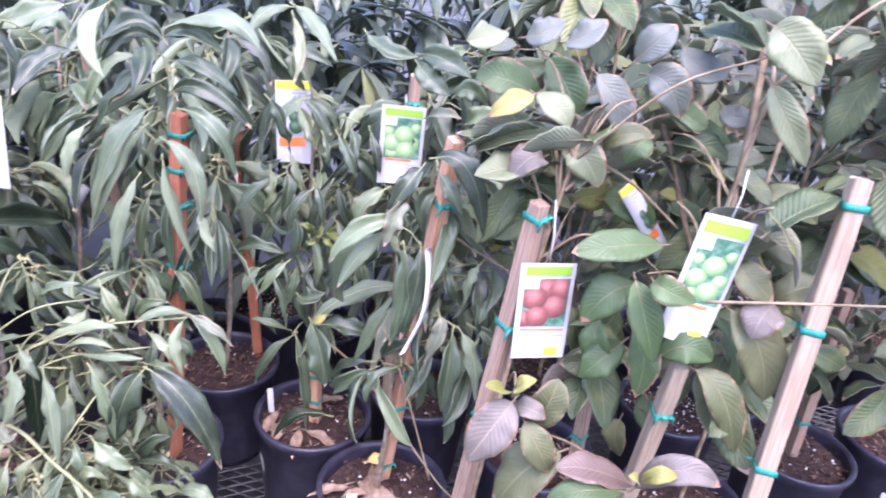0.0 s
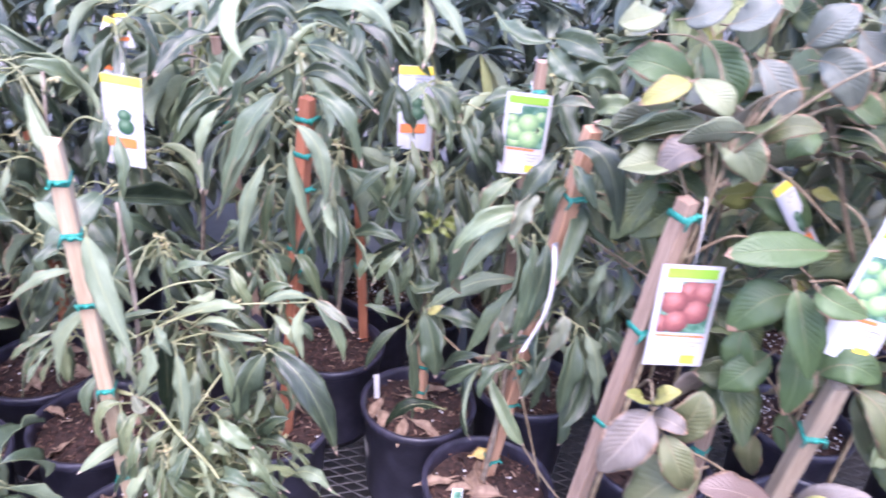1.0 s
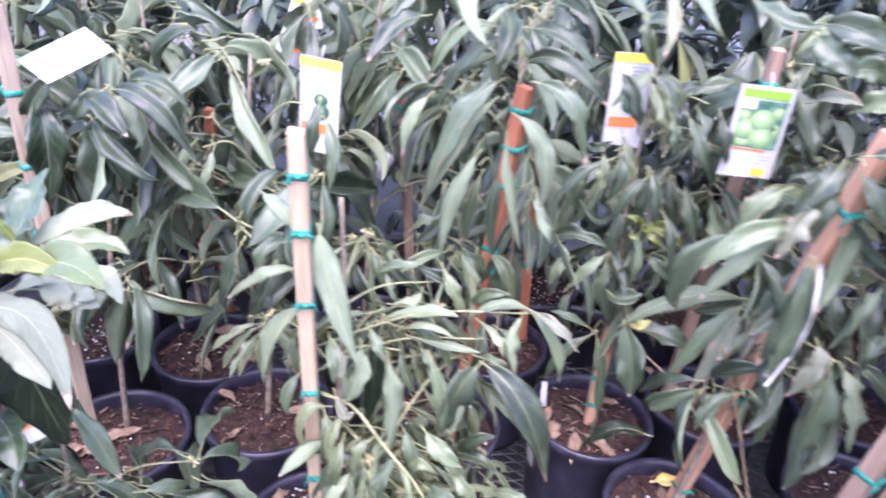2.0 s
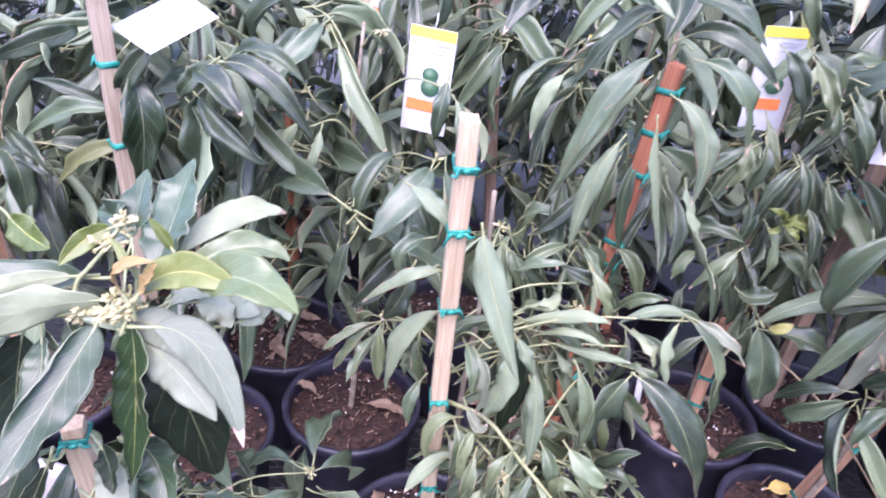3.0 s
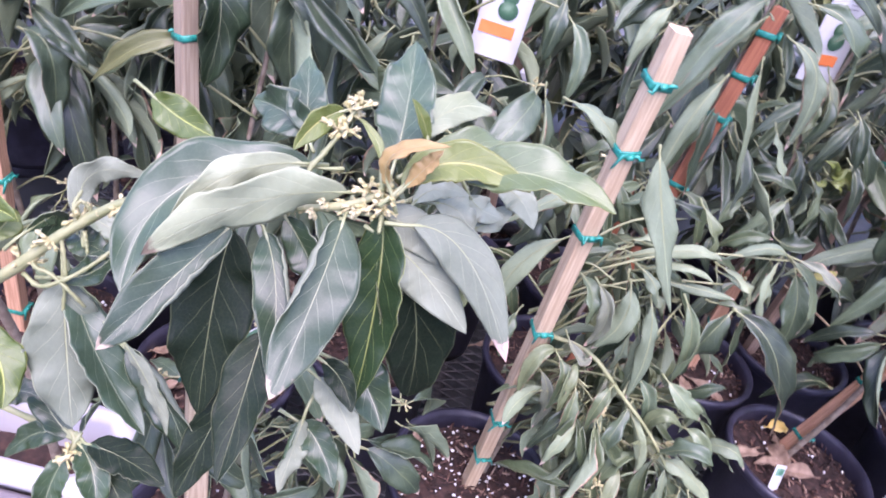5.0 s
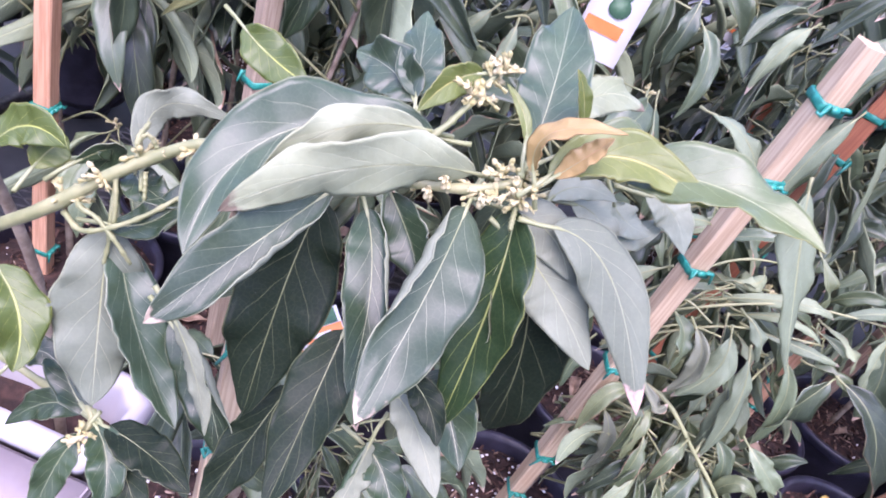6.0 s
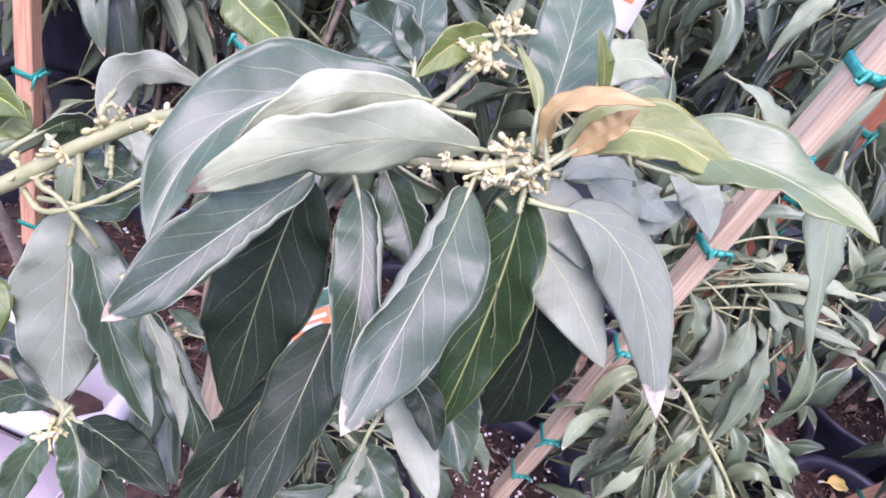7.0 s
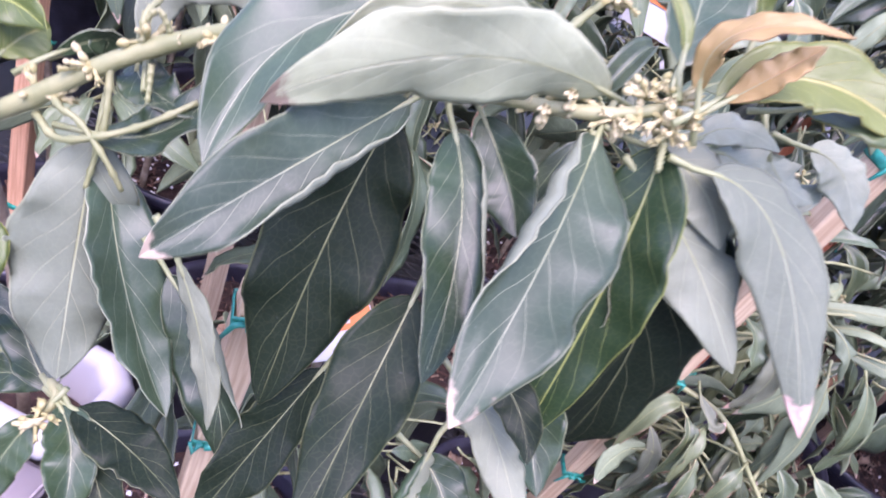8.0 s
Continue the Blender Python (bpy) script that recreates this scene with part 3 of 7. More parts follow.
# ---- stakes with tape ties ----
def tie_mesh(half, seed):
    rng = random.Random(seed)
    bm = bmesh.new()
    h = half + 0.0012
    w = 0.0046
    path = []
    for cx, cy in ((h, h), (-h, h), (-h, -h), (h, -h)):
        path.append((cx, cy))
    dz = [rng.uniform(-0.003, 0.003) for _ in range(4)]
    rings = []
    for i, (x, y) in enumerate(path):
        z = dz[i]
        rings.append([bm.verts.new((x * f, y * f, z + zz)) for f, zz in ((1.0, -w), (1.07, -w * 0.7), (1.07, w * 0.7), (1.0, w))])
    for i in range(4):
        a, b = rings[i], rings[(i + 1) % 4]
        for j in range(4):
            bm.faces.new((a[j], b[j], b[(j + 1) % 4], a[(j + 1) % 4]))
    for s in (-1, 1):
        p = Vector((s * h * 0.2, -h * 1.1, 0))
        pts = [p, p + Vector((s * 0.006, -0.003, 0.004)), p + Vector((s * 0.009, -0.004, rng.uniform(-0.006, 0.007))), p + Vector((s * rng.uniform(0.010, 0.017), -0.003, rng.uniform(-0.014, 0.008)))]
        tube(bm, pts, [0.0018, 0.0026, 0.0024, 0.0014], 5)
    tube(bm, [(-0.004, -h * 1.2, 0), (0.004, -h * 1.2, 0.001)], 0.0034, 6)
    return mesh_from(bm, "tape tie", tie_tape)


tie_data = [tie_mesh(0.0118, 3 + i) for i in range(4)]


def stake(foot, top, wood, label, ties=(), half=0.0118, bury=0.12, turn=6.0):
    """A square wooden stake from the soil to its top, with ties at the given heights."""
    foot, top = Vector(foot), Vector(top)
    d = (top - foot).normalized()
    rot = d.to_track_quat("Z", "Y").to_matrix().to_4x4()
    ob = thing("wooden_stake", label, "stake", "tree stakes")
    ob.matrix_basis = Matrix.Translation(foot - d * bury) @ rot @ Matrix.Rotation(radians(turn), 4, "Z")
    length = (top - foot).length + bury
    bm = bmesh.new()
    rng = random.Random(int(abs(foot.x * 1000)) + 7)
    e = half * 0.86
    rings = []
    n = 14
    for i in range(n + 1):
        z = length * i / n
        k = 1.0 if i < n else 0.9
        ox, oy = rng.uniform(-0.0006, 0.0006), rng.uniform(-0.0006, 0.0006)
        rings.append([bm.verts.new((x * k + ox, y * k + oy, z + (rng.uniform(-0.002, 0.002) if i == n else 0))) for x, y in ((half, e), (e, half), (-e, half), (-half, e), (-half, -e), (-e, -half), (e, -half), (half, -e))])
    for r0, r1 in zip(rings, rings[1:]):
        for j in range(8):
            bm.faces.new((r0[j], r0[(j + 1) % 8], r1[(j + 1) % 8], r1[j]))
    bm.faces.new(rings[-1])
    bm.faces.new(rings[0][::-1])
    me = mesh_from(bm, "stake post", wood)
    for p in me.polygons:
        p.use_smooth = False
    part("post", me, ob)
    for i, z in enumerate(ties):
        f = (z - foot.z) / (top.z - foot.z) * (top - foot).length + bury
        part("tie", tie_data[(i + rng.randrange(4)) % 4], ob, "teal plastic tape knotted round the stake", Matrix.Translation((0, 0, f)) @ Matrix.Rotation(radians(rng.uniform(-6, 6)), 4, "Z") @ Matrix.Diagonal((half / 0.0118, half / 0.0118, 1, 1)))
    return ob


# ---- printed tags ----
def disc(bm, x, z, rx, rz, y, mat, n=14):
    uvl = bm.loops.layers.uv.verify()
    f = bm.faces.new([bm.verts.new((x + rx * math.cos(k * math.tau / n), y, z + rz * math.sin(k * math.tau / n))) for k in range(n)][::-1])
    f.material_index = mat
    for lp in f.loops:
        lp[uvl].uv = (0.5 + (lp.vert.co.x - x) / rx / 2, 0.5 + (lp.vert.co.z - z) / rz / 2)


def rect(bm, x0, z0, x1, z1, y, mat=0):
    bm.faces.new([bm.verts.new(p) for p in ((x0, y, z0), (x1, y, z0), (x1, y, z1), (x0, y, z1))]).material_index = mat


def trim_print(bm, half, low, high):
    """Cuts a printed picture off at its frame."""
    for v in bm.verts:
        v.co.x = min(max(v.co.x, -half), half)
        v.co.z = min(max(v.co.z, low), high)


def tag_card(width, height, bow=0.004):
    bm = bmesh.new()
    n = 8
    f, b = [], []
    for i in range(n + 1):
        z = -height * i / n
        y = bow * math.sin(i / n * 3.1)
        f.append([bm.verts.new((x, y, z + (0.004 * math.sin(x * 160) if i == n else 0))) for x in (-width / 2, 0, width / 2)])
        b.append([bm.verts.new((x, y + 0.0006, z + (0.004 * math.sin(x * 160) if i == n else 0))) for x in (-width / 2, 0, width / 2)])
    for i in range(n):
        for j in range(2):
            bm.faces.new((f[i][j], f[i + 1][j], f[i + 1][j + 1], f[i][j + 1]))
            bm.faces.new((b[i][j], b[i][j + 1], b[i + 1][j + 1], b[i + 1][j]))
        bm.faces.new((f[i][0], b[i][0], b[i + 1][0], f[i + 1][0]))
        bm.faces.new((f[i][2], f[i + 1][2], b[i + 1][2], b[i][2]))
    return mesh_from(bm, "card", card_white)


def plant_tag(at, turn, tilt, lean, style, width=0.088, height=0.165, string=0.05, label="white printed plant tag hanging from a twig"):
    """A hanging card; at is the middle of its upper edge."""
    ob = thing("plant_tag", label, "plant tag", "printed tags on the trees")
    ob.matrix_basis = pose(*at, tilt, lean, turn)
    part("card", tag_card(width, height, 0.0), ob)
    w, h, y = width / 2, height, -0.0012
    rng = random.Random(int(abs(at[0]) * 999))

    def layer(name, mat, draw, lab=""):
        bm = bmesh.new()
        draw(bm)
        me = mesh_from(bm, name, mat)
        part(name, me, ob, lab)

    def bars(x0, x1, zs, t=0.0022):
        def draw(bm):
            for i, z in enumerate(zs):
                rect(bm, x0 + 0.003 * (i % 2), z - t, x1 - 0.006 * (i % 3), z, y - 0.0006)
        return draw

    if style == "lime":
        layer("header", ink_lime, lambda bm: rect(bm, -w * 0.86, -h * 0.13, w * 0.86, -h * 0.04, y), "lime green header band")
        layer("picture", ink_green, lambda bm: rect(bm, -w * 0.8, -h * 0.66, w * 0.84, -h * 0.15, y), "printed leaves behind fruit")

        def fruit(bm):
            for k, (fx, fz, r) in enumerate(((0.62, 0.27, 0.26), (-0.62, 0.33, 0.28), (0.55, 0.47, 0.34), (-0.40, 0.60, 0.34), (-0.42, 0.47, 0.44), (0.10, 0.36, 0.47), (0.22, 0.56, 0.46))):
                disc(bm, fx * w, -h * fz, w * r, w * r * 0.94, y - 0.0004 - 0.0001 * k, 0)
            trim_print(bm, w * 0.8, -h * 0.66, -h * 0.15)
        layer("fruit_print", ink_fruit_pale, fruit, "printed pale green fruit")
        layer("band", ink_orange, lambda bm: rect(bm, -w * 0.7, -h * 0.70, w * 0.5, -h * 0.675, y))
    elif style == "red":
        layer("header", ink_lime, lambda bm: rect(bm, -w * 0.8, -h * 0.12, w * 0.84, -h * 0.03, y), "lime green header band")
        layer("picture", ink_green, lambda bm: rect(bm, -w * 0.80, -h * 0.65, w * 0.84, -h * 0.15, y), "printed leaves behind fruit")

        def fruit(bm):
            for k, (fx, fz, r) in enumerate(((0.06, 0.25, 0.42), (0.58, 0.25, 0.47), (0.36, 0.44, 0.48), (-0.40, 0.35, 0.49), (-0.78, 0.57, 0.40), (-0.22, 0.54, 0.44))):
                disc(bm, fx * w, -h * fz, w * r, w * r * 0.96, y - 0.0004 - 0.0001 * k, 0)
            trim_print(bm, w * 0.8, -h * 0.65, -h * 0.15)
        layer("fruit_print", ink_fruit_red, fruit, "printed red fruit")
        layer("band", ink_orange, lambda bm: rect(bm, -w * 0.8, -h * 0.695, w * 0.84, -h * 0.675, y))
    elif style == "yellow":
        layer("header", ink_yellow, lambda bm: rect(bm, -w * 0.98, -h * 0.10, w * 0.98, -h * 0.004, y), "yellow header band")
        layer("band", ink_orange, lambda bm: rect(bm, -w * 0.85, -h * 0.79, w * 0.62, -h * 0.68, y), "orange band")

        def fruit(bm):
            disc(bm, w * 0.08, -h * 0.43, w * 0.36, h * 0.07, y - 0.0005, 0)
            disc(bm, w * 0.12, -h * 0.55, w * 0.42, h * 0.085, y - 0.0007, 0)
        layer("fruit_print", ink_fruit_dark, fruit, "printed dark green fruit")
        layer("small_print", ink_grey, bars(-w * 0.1, w * 0.8, (-h * 0.14, -h * 0.18, -h * 0.22)))
    elif style == "orange":
        layer("picture", ink_dark, lambda bm: rect(bm, -w * 0.9, -h * 0.26, w * 0.9, -h * 0.02, y), "dark printed picture")
        layer("band", ink_orange, lambda bm: rect(bm, -w * 0.98, -h * 0.62, w * 0.98, -h * 0.28, y), "orange band")
        layer("small_print", card_white, bars(-w * 0.6, w * 0.6, (-h * 0.36, -h * 0.47), 0.0035))
    if style in ("lime", "red"):
        layer("title_box", card_white, lambda bm: rect(bm, -w * 0.86, -h * 0.25, -w * 0.28, -h * 0.13, y - 0.0014), "white box for the title")
        layer("price_spot", ink_yellow, lambda bm: rect(bm, w * 0.2, -h * 0.97, w * 0.72, -h * 0.88, y))
        layer("small_print", ink_grey, bars(w * 0.1, w * 0.8, (-h * 0.74, -h * 0.78, -h * 0.82), 0.0015))
    if string:
        bm = bmesh.new()
        tube(bm, [(0, 0, -0.004), (0.002, 0.004, string * 0.5), (0, 0.012, string)], 0.0011, 5)
        part("string", mesh_from(bm, "string", card_white), ob)
    return ob


# ---- leaves and trees ----
AV = (leaf_top, leaf_under, green_stem)
GU = (guava_top, guava_under, red_bark)
def leaf_set(name, count, seed, mats, lengths, widths, curled, starts=(15, -5, -20, -35, -50, -60, -70)):
    """Leaves of one kind that differ in droop, fold, twist and curl; most hang limp from a short rise."""
    rng = random.Random(seed)
    out = []
    for k in range(count):
        start = rng.choice(starts)
        end = rng.uniform(-76, -100) if k % 4 else rng.uniform(-45, -70)
        roll = rng.choice((-1, 1)) if k in curled else 0
        out.append(leaf_mesh(name, rng.uniform(*lengths), rng.uniform(*widths), start, end, seed + k, mats, fold=rng.choice((0.2, 0.4, 0.7, 1.0, 1.3)), wave=rng.uniform(0.08, 0.19), twist=rng.uniform(-1.3, 1.3), bend=rng.uniform(-0.5, 0.5), hook=rng.uniform(-2.0, 5.0), curl=roll, cols=8 if roll else 6, settle=rng.uniform(0.35, 0.6), petiole=rng.uniform(0.022, 0.036)))
    return out


av_leaves = leaf_set("avocado leaf", 18, 300, AV, (0.13, 0.19), (0.034, 0.050), (2, 6, 11, 15))
narrow_leaves = leaf_set("narrow avocado leaf", 12, 340, AV, (0.13, 0.19), (0.026, 0.036), (1, 3, 6, 9), (0, -40, -55, -65, -75))
pale_leaves = leaf_set("pale avocado leaf", 14, 370, (pale_top, leaf_under, green_stem), (0.10, 0.16), (0.022, 0.034), (1, 4, 8, 12), (-5, -35, -55, -65, -75))
gu_leaves = []
for k, (st, en) in enumerate(((10, -25), (-10, -60), (35, 5), (-40, -80), (20, -40), (-25, -50))):
    gu_leaves.append(leaf_mesh("guava leaf", (0.105, 0.115, 0.095, 0.12, 0.085, 0.11)[k], (0.052, 0.055, 0.05, 0.054, 0.042, 0.05)[k], st, en, 40 + k, GU, shape=guava_shape, fold=(0.15, 0.3, 0.45)[k % 3], wave=0.05, twist=(-0.3, 0.4, 0.1)[k % 3], petiole=0.008))


def bud_cluster_mesh(seed, n=9, size=0.0033, spread=0.0075):
    """Swelling flower buds: plump ovals on short stalks, a few split into scales at the tip."""
    rng = random.Random(seed)
    bm = bmesh.new()
    for i in range(n):
        d = Vector((rng.gauss(0, 1), rng.gauss(0, 1), rng.gauss(0.3, 0.8))).normalized()
        c = d * spread * rng.uniform(0.45, 1.25)
        tube(bm, [(0, 0, 0), c], [0.0011, 0.0009], 5)
        turn = Matrix.Translation(c) @ d.to_track_quat("Z", "Y").to_matrix().to_4x4()
        s = size * rng.uniform(0.6, 1.1)
        bmesh.ops.create_icosphere(bm, subdivisions=2, radius=s * 0.55, matrix=turn @ Matrix.Translation((0, 0, s * 0.5)) @ Matrix.Diagonal((1, 1, 1.5, 1)))
        if i % 3 == 0:
            for k in range(5):
                m = turn @ Matrix.Rotation(k * 1.257 + rng.uniform(-0.2, 0.2), 4, "Z") @ Matrix.Translation((0, 0, s * 0.5)) @ Matrix.Rotation(radians(rng.uniform(22, 42)), 4, "X") @ Matrix.Translation((0, 0, s * 0.8)) @ Matrix.Diagonal((1.3, 0.55, 1, 1))
                bmesh.ops.create_cone(bm, segments=7, radius1=s * 0.42, radius2=s * 0.12, depth=s * 1.3, matrix=m)
    return mesh_from(bm, "bud cluster", bud_cream)


bud_data = [bud_cluster_mesh(s) for s in range(5)]


TAG_ROOM = ((-1.475, 0.95, 1.13, 0.83), (-1.475, 0.95, 0.97, 0.83), (0.30, 0.95, 1.25, -0.39), (0.33, 0.94, 1.19, -0.42), (-0.797, 1.225, 1.19, 0.42), (-0.797, 1.225, 1.19, 0.12), (-0.268, 1.33, 1.265, 0.0), (-0.05, 1.30, 1.24, -0.12), (0.162, 0.836, 1.15, -0.3), (0.355, 0.755, 1.25, -0.6), (-1.197, 0.966, 1.27, 0.72), (-1.193, 0.961, 1.12, 0.62), (-1.186, 0.955, 0.99, 0.5))


def before_tag(c, yaw, reach):
    """Whether a drooping leaf from c would hang over one of the printed tags or the bare stake."""
    for q in (0.1, 0.35, 0.7, 1.0):
        p = c + Vector((math.cos(yaw) * q * 0.75, math.sin(yaw) * q * 0.75, -0.65 * q * q)) * reach
        for x, y, z, sx in TAG_ROOM:
            d = y - p.y
            if -0.03 < d < 0.4 and abs(p.z - z - 0.33 * d) < 0.11 and abs(p.x - x - sx * d) < 0.075:
                return True
    return False


def whorl(tree, c, n, leaves, rng, scale=1.0, heading=None, open_=180.0, buds=True):
    """n leaves round a twig's end; heading and open_ narrow the fan (degrees)."""
    c = Vector(c)
    for i in range(n):
        yaw = rng.uniform(0, 360) if heading is None else heading + rng.uniform(-open_, open_)
        s = scale * rng.uniform(0.72, 1.18)
        if before_tag(c, radians(yaw), 0.15 * s):
            continue
        m = Matrix.Translation(c + Vector((rng.uniform(-1, 1), rng.uniform(-1, 1), rng.uniform(-4.5, 0.8))) * 0.011 * scale) @ Euler((radians(rng.gauss(0, 34)), radians(rng.uniform(-16, 16)), radians(yaw))).to_matrix().to_4x4() @ Matrix.Diagonal((s, s, s, 1))
        part("leaf", rng.choice(leaves), tree, m=m)
    if buds and rng.random() < 0.4:
        part("bud", rng.choice(bud_data), tree, m=Matrix.Translation(c))


def tree(name, foot, top, ends, label, category, leaves, wood, seed, n=7, scale=1.0, thick=0.007, buds=True, group="nursery trees"):
    """A young tree: a trunk from the soil, and a twig with a whorl of leaves to each of the ends."""
    rng = random.Random(seed)
    ob = thing(name, label, category, group)
    foot, top = Vector(foot), Vector(top)
    spine = [foot + (top - foot) * f + Vector((rng.uniform(-1, 1), rng.uniform(-1, 1), 0)) * 0.012 * (1 if 0 < f < 1 else 0) for f in (0, 0.25, 0.5, 0.75, 1)]
    line = smooth_line([foot - Vector((0, 0, 0.05)), *spine], 26)
    bm = bmesh.new()
    tube(bm, line, [thick * (1 - 0.62 * i / 25) for i in range(26)], 8)
    part("trunk", mesh_from(bm, "trunk", wood), ob)
    for e in ends:
        e = Vector(e)
        want = min(max(e.z - rng.uniform(0.0, 0.1) - 0.35 * (e - foot).to_2d().length, foot.z + 0.1), top.z - 0.01)
        a = min(line, key=lambda q: abs(q.z - want))
        out = e - a
        if out.length < 0.01:
            out = Vector((0, 0, 0.02))
        mid = a + out * 0.55 + Vector((0, 0, 0.04 * min(1, out.length * 4)))
        bm = bmesh.new()
        tube(bm, smooth_line([a, mid, e], 9), [thick * (0.42 if wood is not bark else 0.28) * (1 - 0.45 * i / 8) for i in range(9)], 6)
        part("twig", mesh_from(bm, "twig", green_stem if wood is bark else wood), ob)
        whorl(ob, e, n + rng.randrange(0, 4), leaves, rng, scale, buds=buds)
        if out.length > 0.12:
            q = a + out * 0.6 + Vector((0, 0, 0.03))
            whorl(ob, q, 4, leaves, rng, scale * 0.9, buds=False)
    return ob


def auto_ends(foot, top, rng, count, lo, reach, up=0.06):
    """Twig ends spread round a trunk between the height lo and its top."""
    foot, top = Vector(foot), Vector(top)
    out = []
    for i in range(count):
        f = (i + rng.random() * 0.8) / count
        z = lo + (top.z + up - lo) * f
        k = min(1, max(0, (z - foot.z) / (top.z - foot.z)))
        a = i * 2.4 + rng.uniform(-0.5, 0.5)
        r = reach * rng.uniform(0.35, 1.0) * (1.1 - 0.5 * f)
        p = foot + (top - foot) * k
        out.append((p.x + r * math.cos(a), p.y + r * math.sin(a), z))
    return out

# ---- the branch nearest the aisle ----
hero = thing("avocado_tree", "avocado tree with drooping leaves and cream buds over the aisle", "avocado tree", "nursery trees")
HERO_MATS = {"top": (hero_top, hero_under, rib_pale), "dark": (hero_shade, hero_under, rib_pale), "soft": (hero_soft, hero_under, rib_pale), "tip": (hero_tip, hero_under, rib_pale), "lime": (lime_leaf, lime_leaf, rib_pale), "deep": (hero_deep, hero_under, rib_pale), "pale": (hero_pale, hero_top, rib_pale), "under": (hero_under, hero_top, rib_pale), "silver": (hero_sheen, hero_soft, rib_pale), "young": (young_leaf, young_leaf, rib_pale), "fresh": (fresh_leaf, young_leaf, rib_pale), "red": (red_leaf, red_leaf, rib_pale), "mid": (pale_top, leaf_under, rib_pale)}
hero_count = [0]


def hero_leaf(base, mid, tip, width, normal, kind, curl=0, wave=None):
    """A leaf of the near branch through three points of its midrib; normal: which way the named side faces."""
    hero_count[0] += 1
    k = hero_count[0]
    rng = random.Random(100 + k)
    rows, cols = 24, 12
    origin = Vector(base)
    b, m, t = Vector((0, 0, 0)), Vector(mid) - origin, Vector(tip) - origin
    c = 2 * m - 0.5 * (b + t)
    spine, sides, norms = [], [], []
    n0 = Vector(normal)
    for i in range(rows + 1):
        s = i / rows
        spine.append((1 - s) ** 2 * b + 2 * s * (1 - s) * c + s * s * t)
        d = (2 * (1 - s) * (c - b) + 2 * s * (t - c)).normalized()
        side = n0.cross(d).normalized()
        n = d.cross(side)
        tw = rng.uniform(-0.1, 0.1) + (s - 0.5) * (0.25 if k % 2 else -0.25)
        sides.append(side * math.cos(tw) + n * math.sin(tw))
        norms.append(n * math.cos(tw) - side * math.sin(tw))
    bm = bmesh.new()
    blade(bm, spine, sides, norms, width, rows, cols, near_shape, -0.12 if kind in ("under", "pale", "silver") else rng.uniform(0.15, 0.4), wave or {"dark": 0.10, "young": 0.05, "fresh": 0.08}.get(kind, 0.12), k, 0.0006, 0.02, curl, rib=0.0006)
    part("leaf", mesh_from(bm, "near leaf", *HERO_MATS[kind]), hero, m=Matrix.Translation(origin))


def hero_twig(points, r0, r1):
    bm = bmesh.new()
    n = 30
    tube(bm, smooth_line(points, n), [r0 + (r1 - r0) * i / (n - 1) + 0.0006 * (i % 5 == 0) for i in range(n)], 9)
    part("twig", mesh_from(bm, "near twig", green_stem), hero)


def hero_buds(at):
    rng = random.Random(int(abs(at[0]) * 9999))
    part("bud", rng.choice(bud_data), hero, m=Matrix.Translation(at) @ Matrix.Rotation(rng.uniform(0, 6), 4, "Z"))


hero_leaf((-0.909, 0.557, 1.203), (-0.984, 0.510, 1.190), (-0.995, 0.445, 1.143), 0.044, (0.12, -0.54, 0.83), 'soft')
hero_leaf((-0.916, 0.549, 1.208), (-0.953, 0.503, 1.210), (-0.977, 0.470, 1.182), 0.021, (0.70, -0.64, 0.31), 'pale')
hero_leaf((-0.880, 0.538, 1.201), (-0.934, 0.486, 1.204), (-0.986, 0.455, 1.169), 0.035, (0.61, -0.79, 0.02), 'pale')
hero_leaf((-0.948, 0.504, 1.173), (-0.971, 0.453, 1.150), (-0.992, 0.411, 1.126), 0.034, (0.45, -0.56, 0.69), 'tip', 1)
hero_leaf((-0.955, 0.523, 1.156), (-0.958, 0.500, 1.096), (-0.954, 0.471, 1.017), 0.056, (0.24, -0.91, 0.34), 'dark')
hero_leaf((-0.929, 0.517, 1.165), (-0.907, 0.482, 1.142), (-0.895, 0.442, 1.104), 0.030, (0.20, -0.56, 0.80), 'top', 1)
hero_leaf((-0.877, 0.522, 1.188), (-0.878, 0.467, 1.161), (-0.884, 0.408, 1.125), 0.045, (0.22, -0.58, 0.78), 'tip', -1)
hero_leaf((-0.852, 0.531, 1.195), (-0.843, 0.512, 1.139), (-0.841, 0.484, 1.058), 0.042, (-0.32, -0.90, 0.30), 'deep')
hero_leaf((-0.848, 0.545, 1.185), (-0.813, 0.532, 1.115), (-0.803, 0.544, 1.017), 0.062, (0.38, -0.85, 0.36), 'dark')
hero_leaf((-0.845, 0.529, 1.176), (-0.813, 0.525, 1.158), (-0.774, 0.514, 1.125), 0.036, (-0.13, -0.61, 0.78), 'under', wave=0.06)
hero_leaf((-0.830, 0.529, 1.194), (-0.787, 0.528, 1.179), (-0.742, 0.499, 1.121), 0.034, (-0.19, -0.63, 0.75), 'under', wave=0.05)
hero_leaf((-0.857, 0.535, 1.190), (-0.828, 0.537, 1.185), (-0.808, 0.529, 1.167), 0.030, (-0.11, -0.70, 0.71), 'under', wave=0.06)
hero_leaf((-0.852, 0.529, 1.219), (-0.852, 0.528, 1.244), (-0.818, 0.527, 1.259), 0.013, (-0.42, -0.47, 0.77), 'red')
hero_leaf((-0.841, 0.532, 1.220), (-0.831, 0.532, 1.237), (-0.822, 0.534, 1.252), 0.013, (-0.36, -0.67, 0.65), 'red')
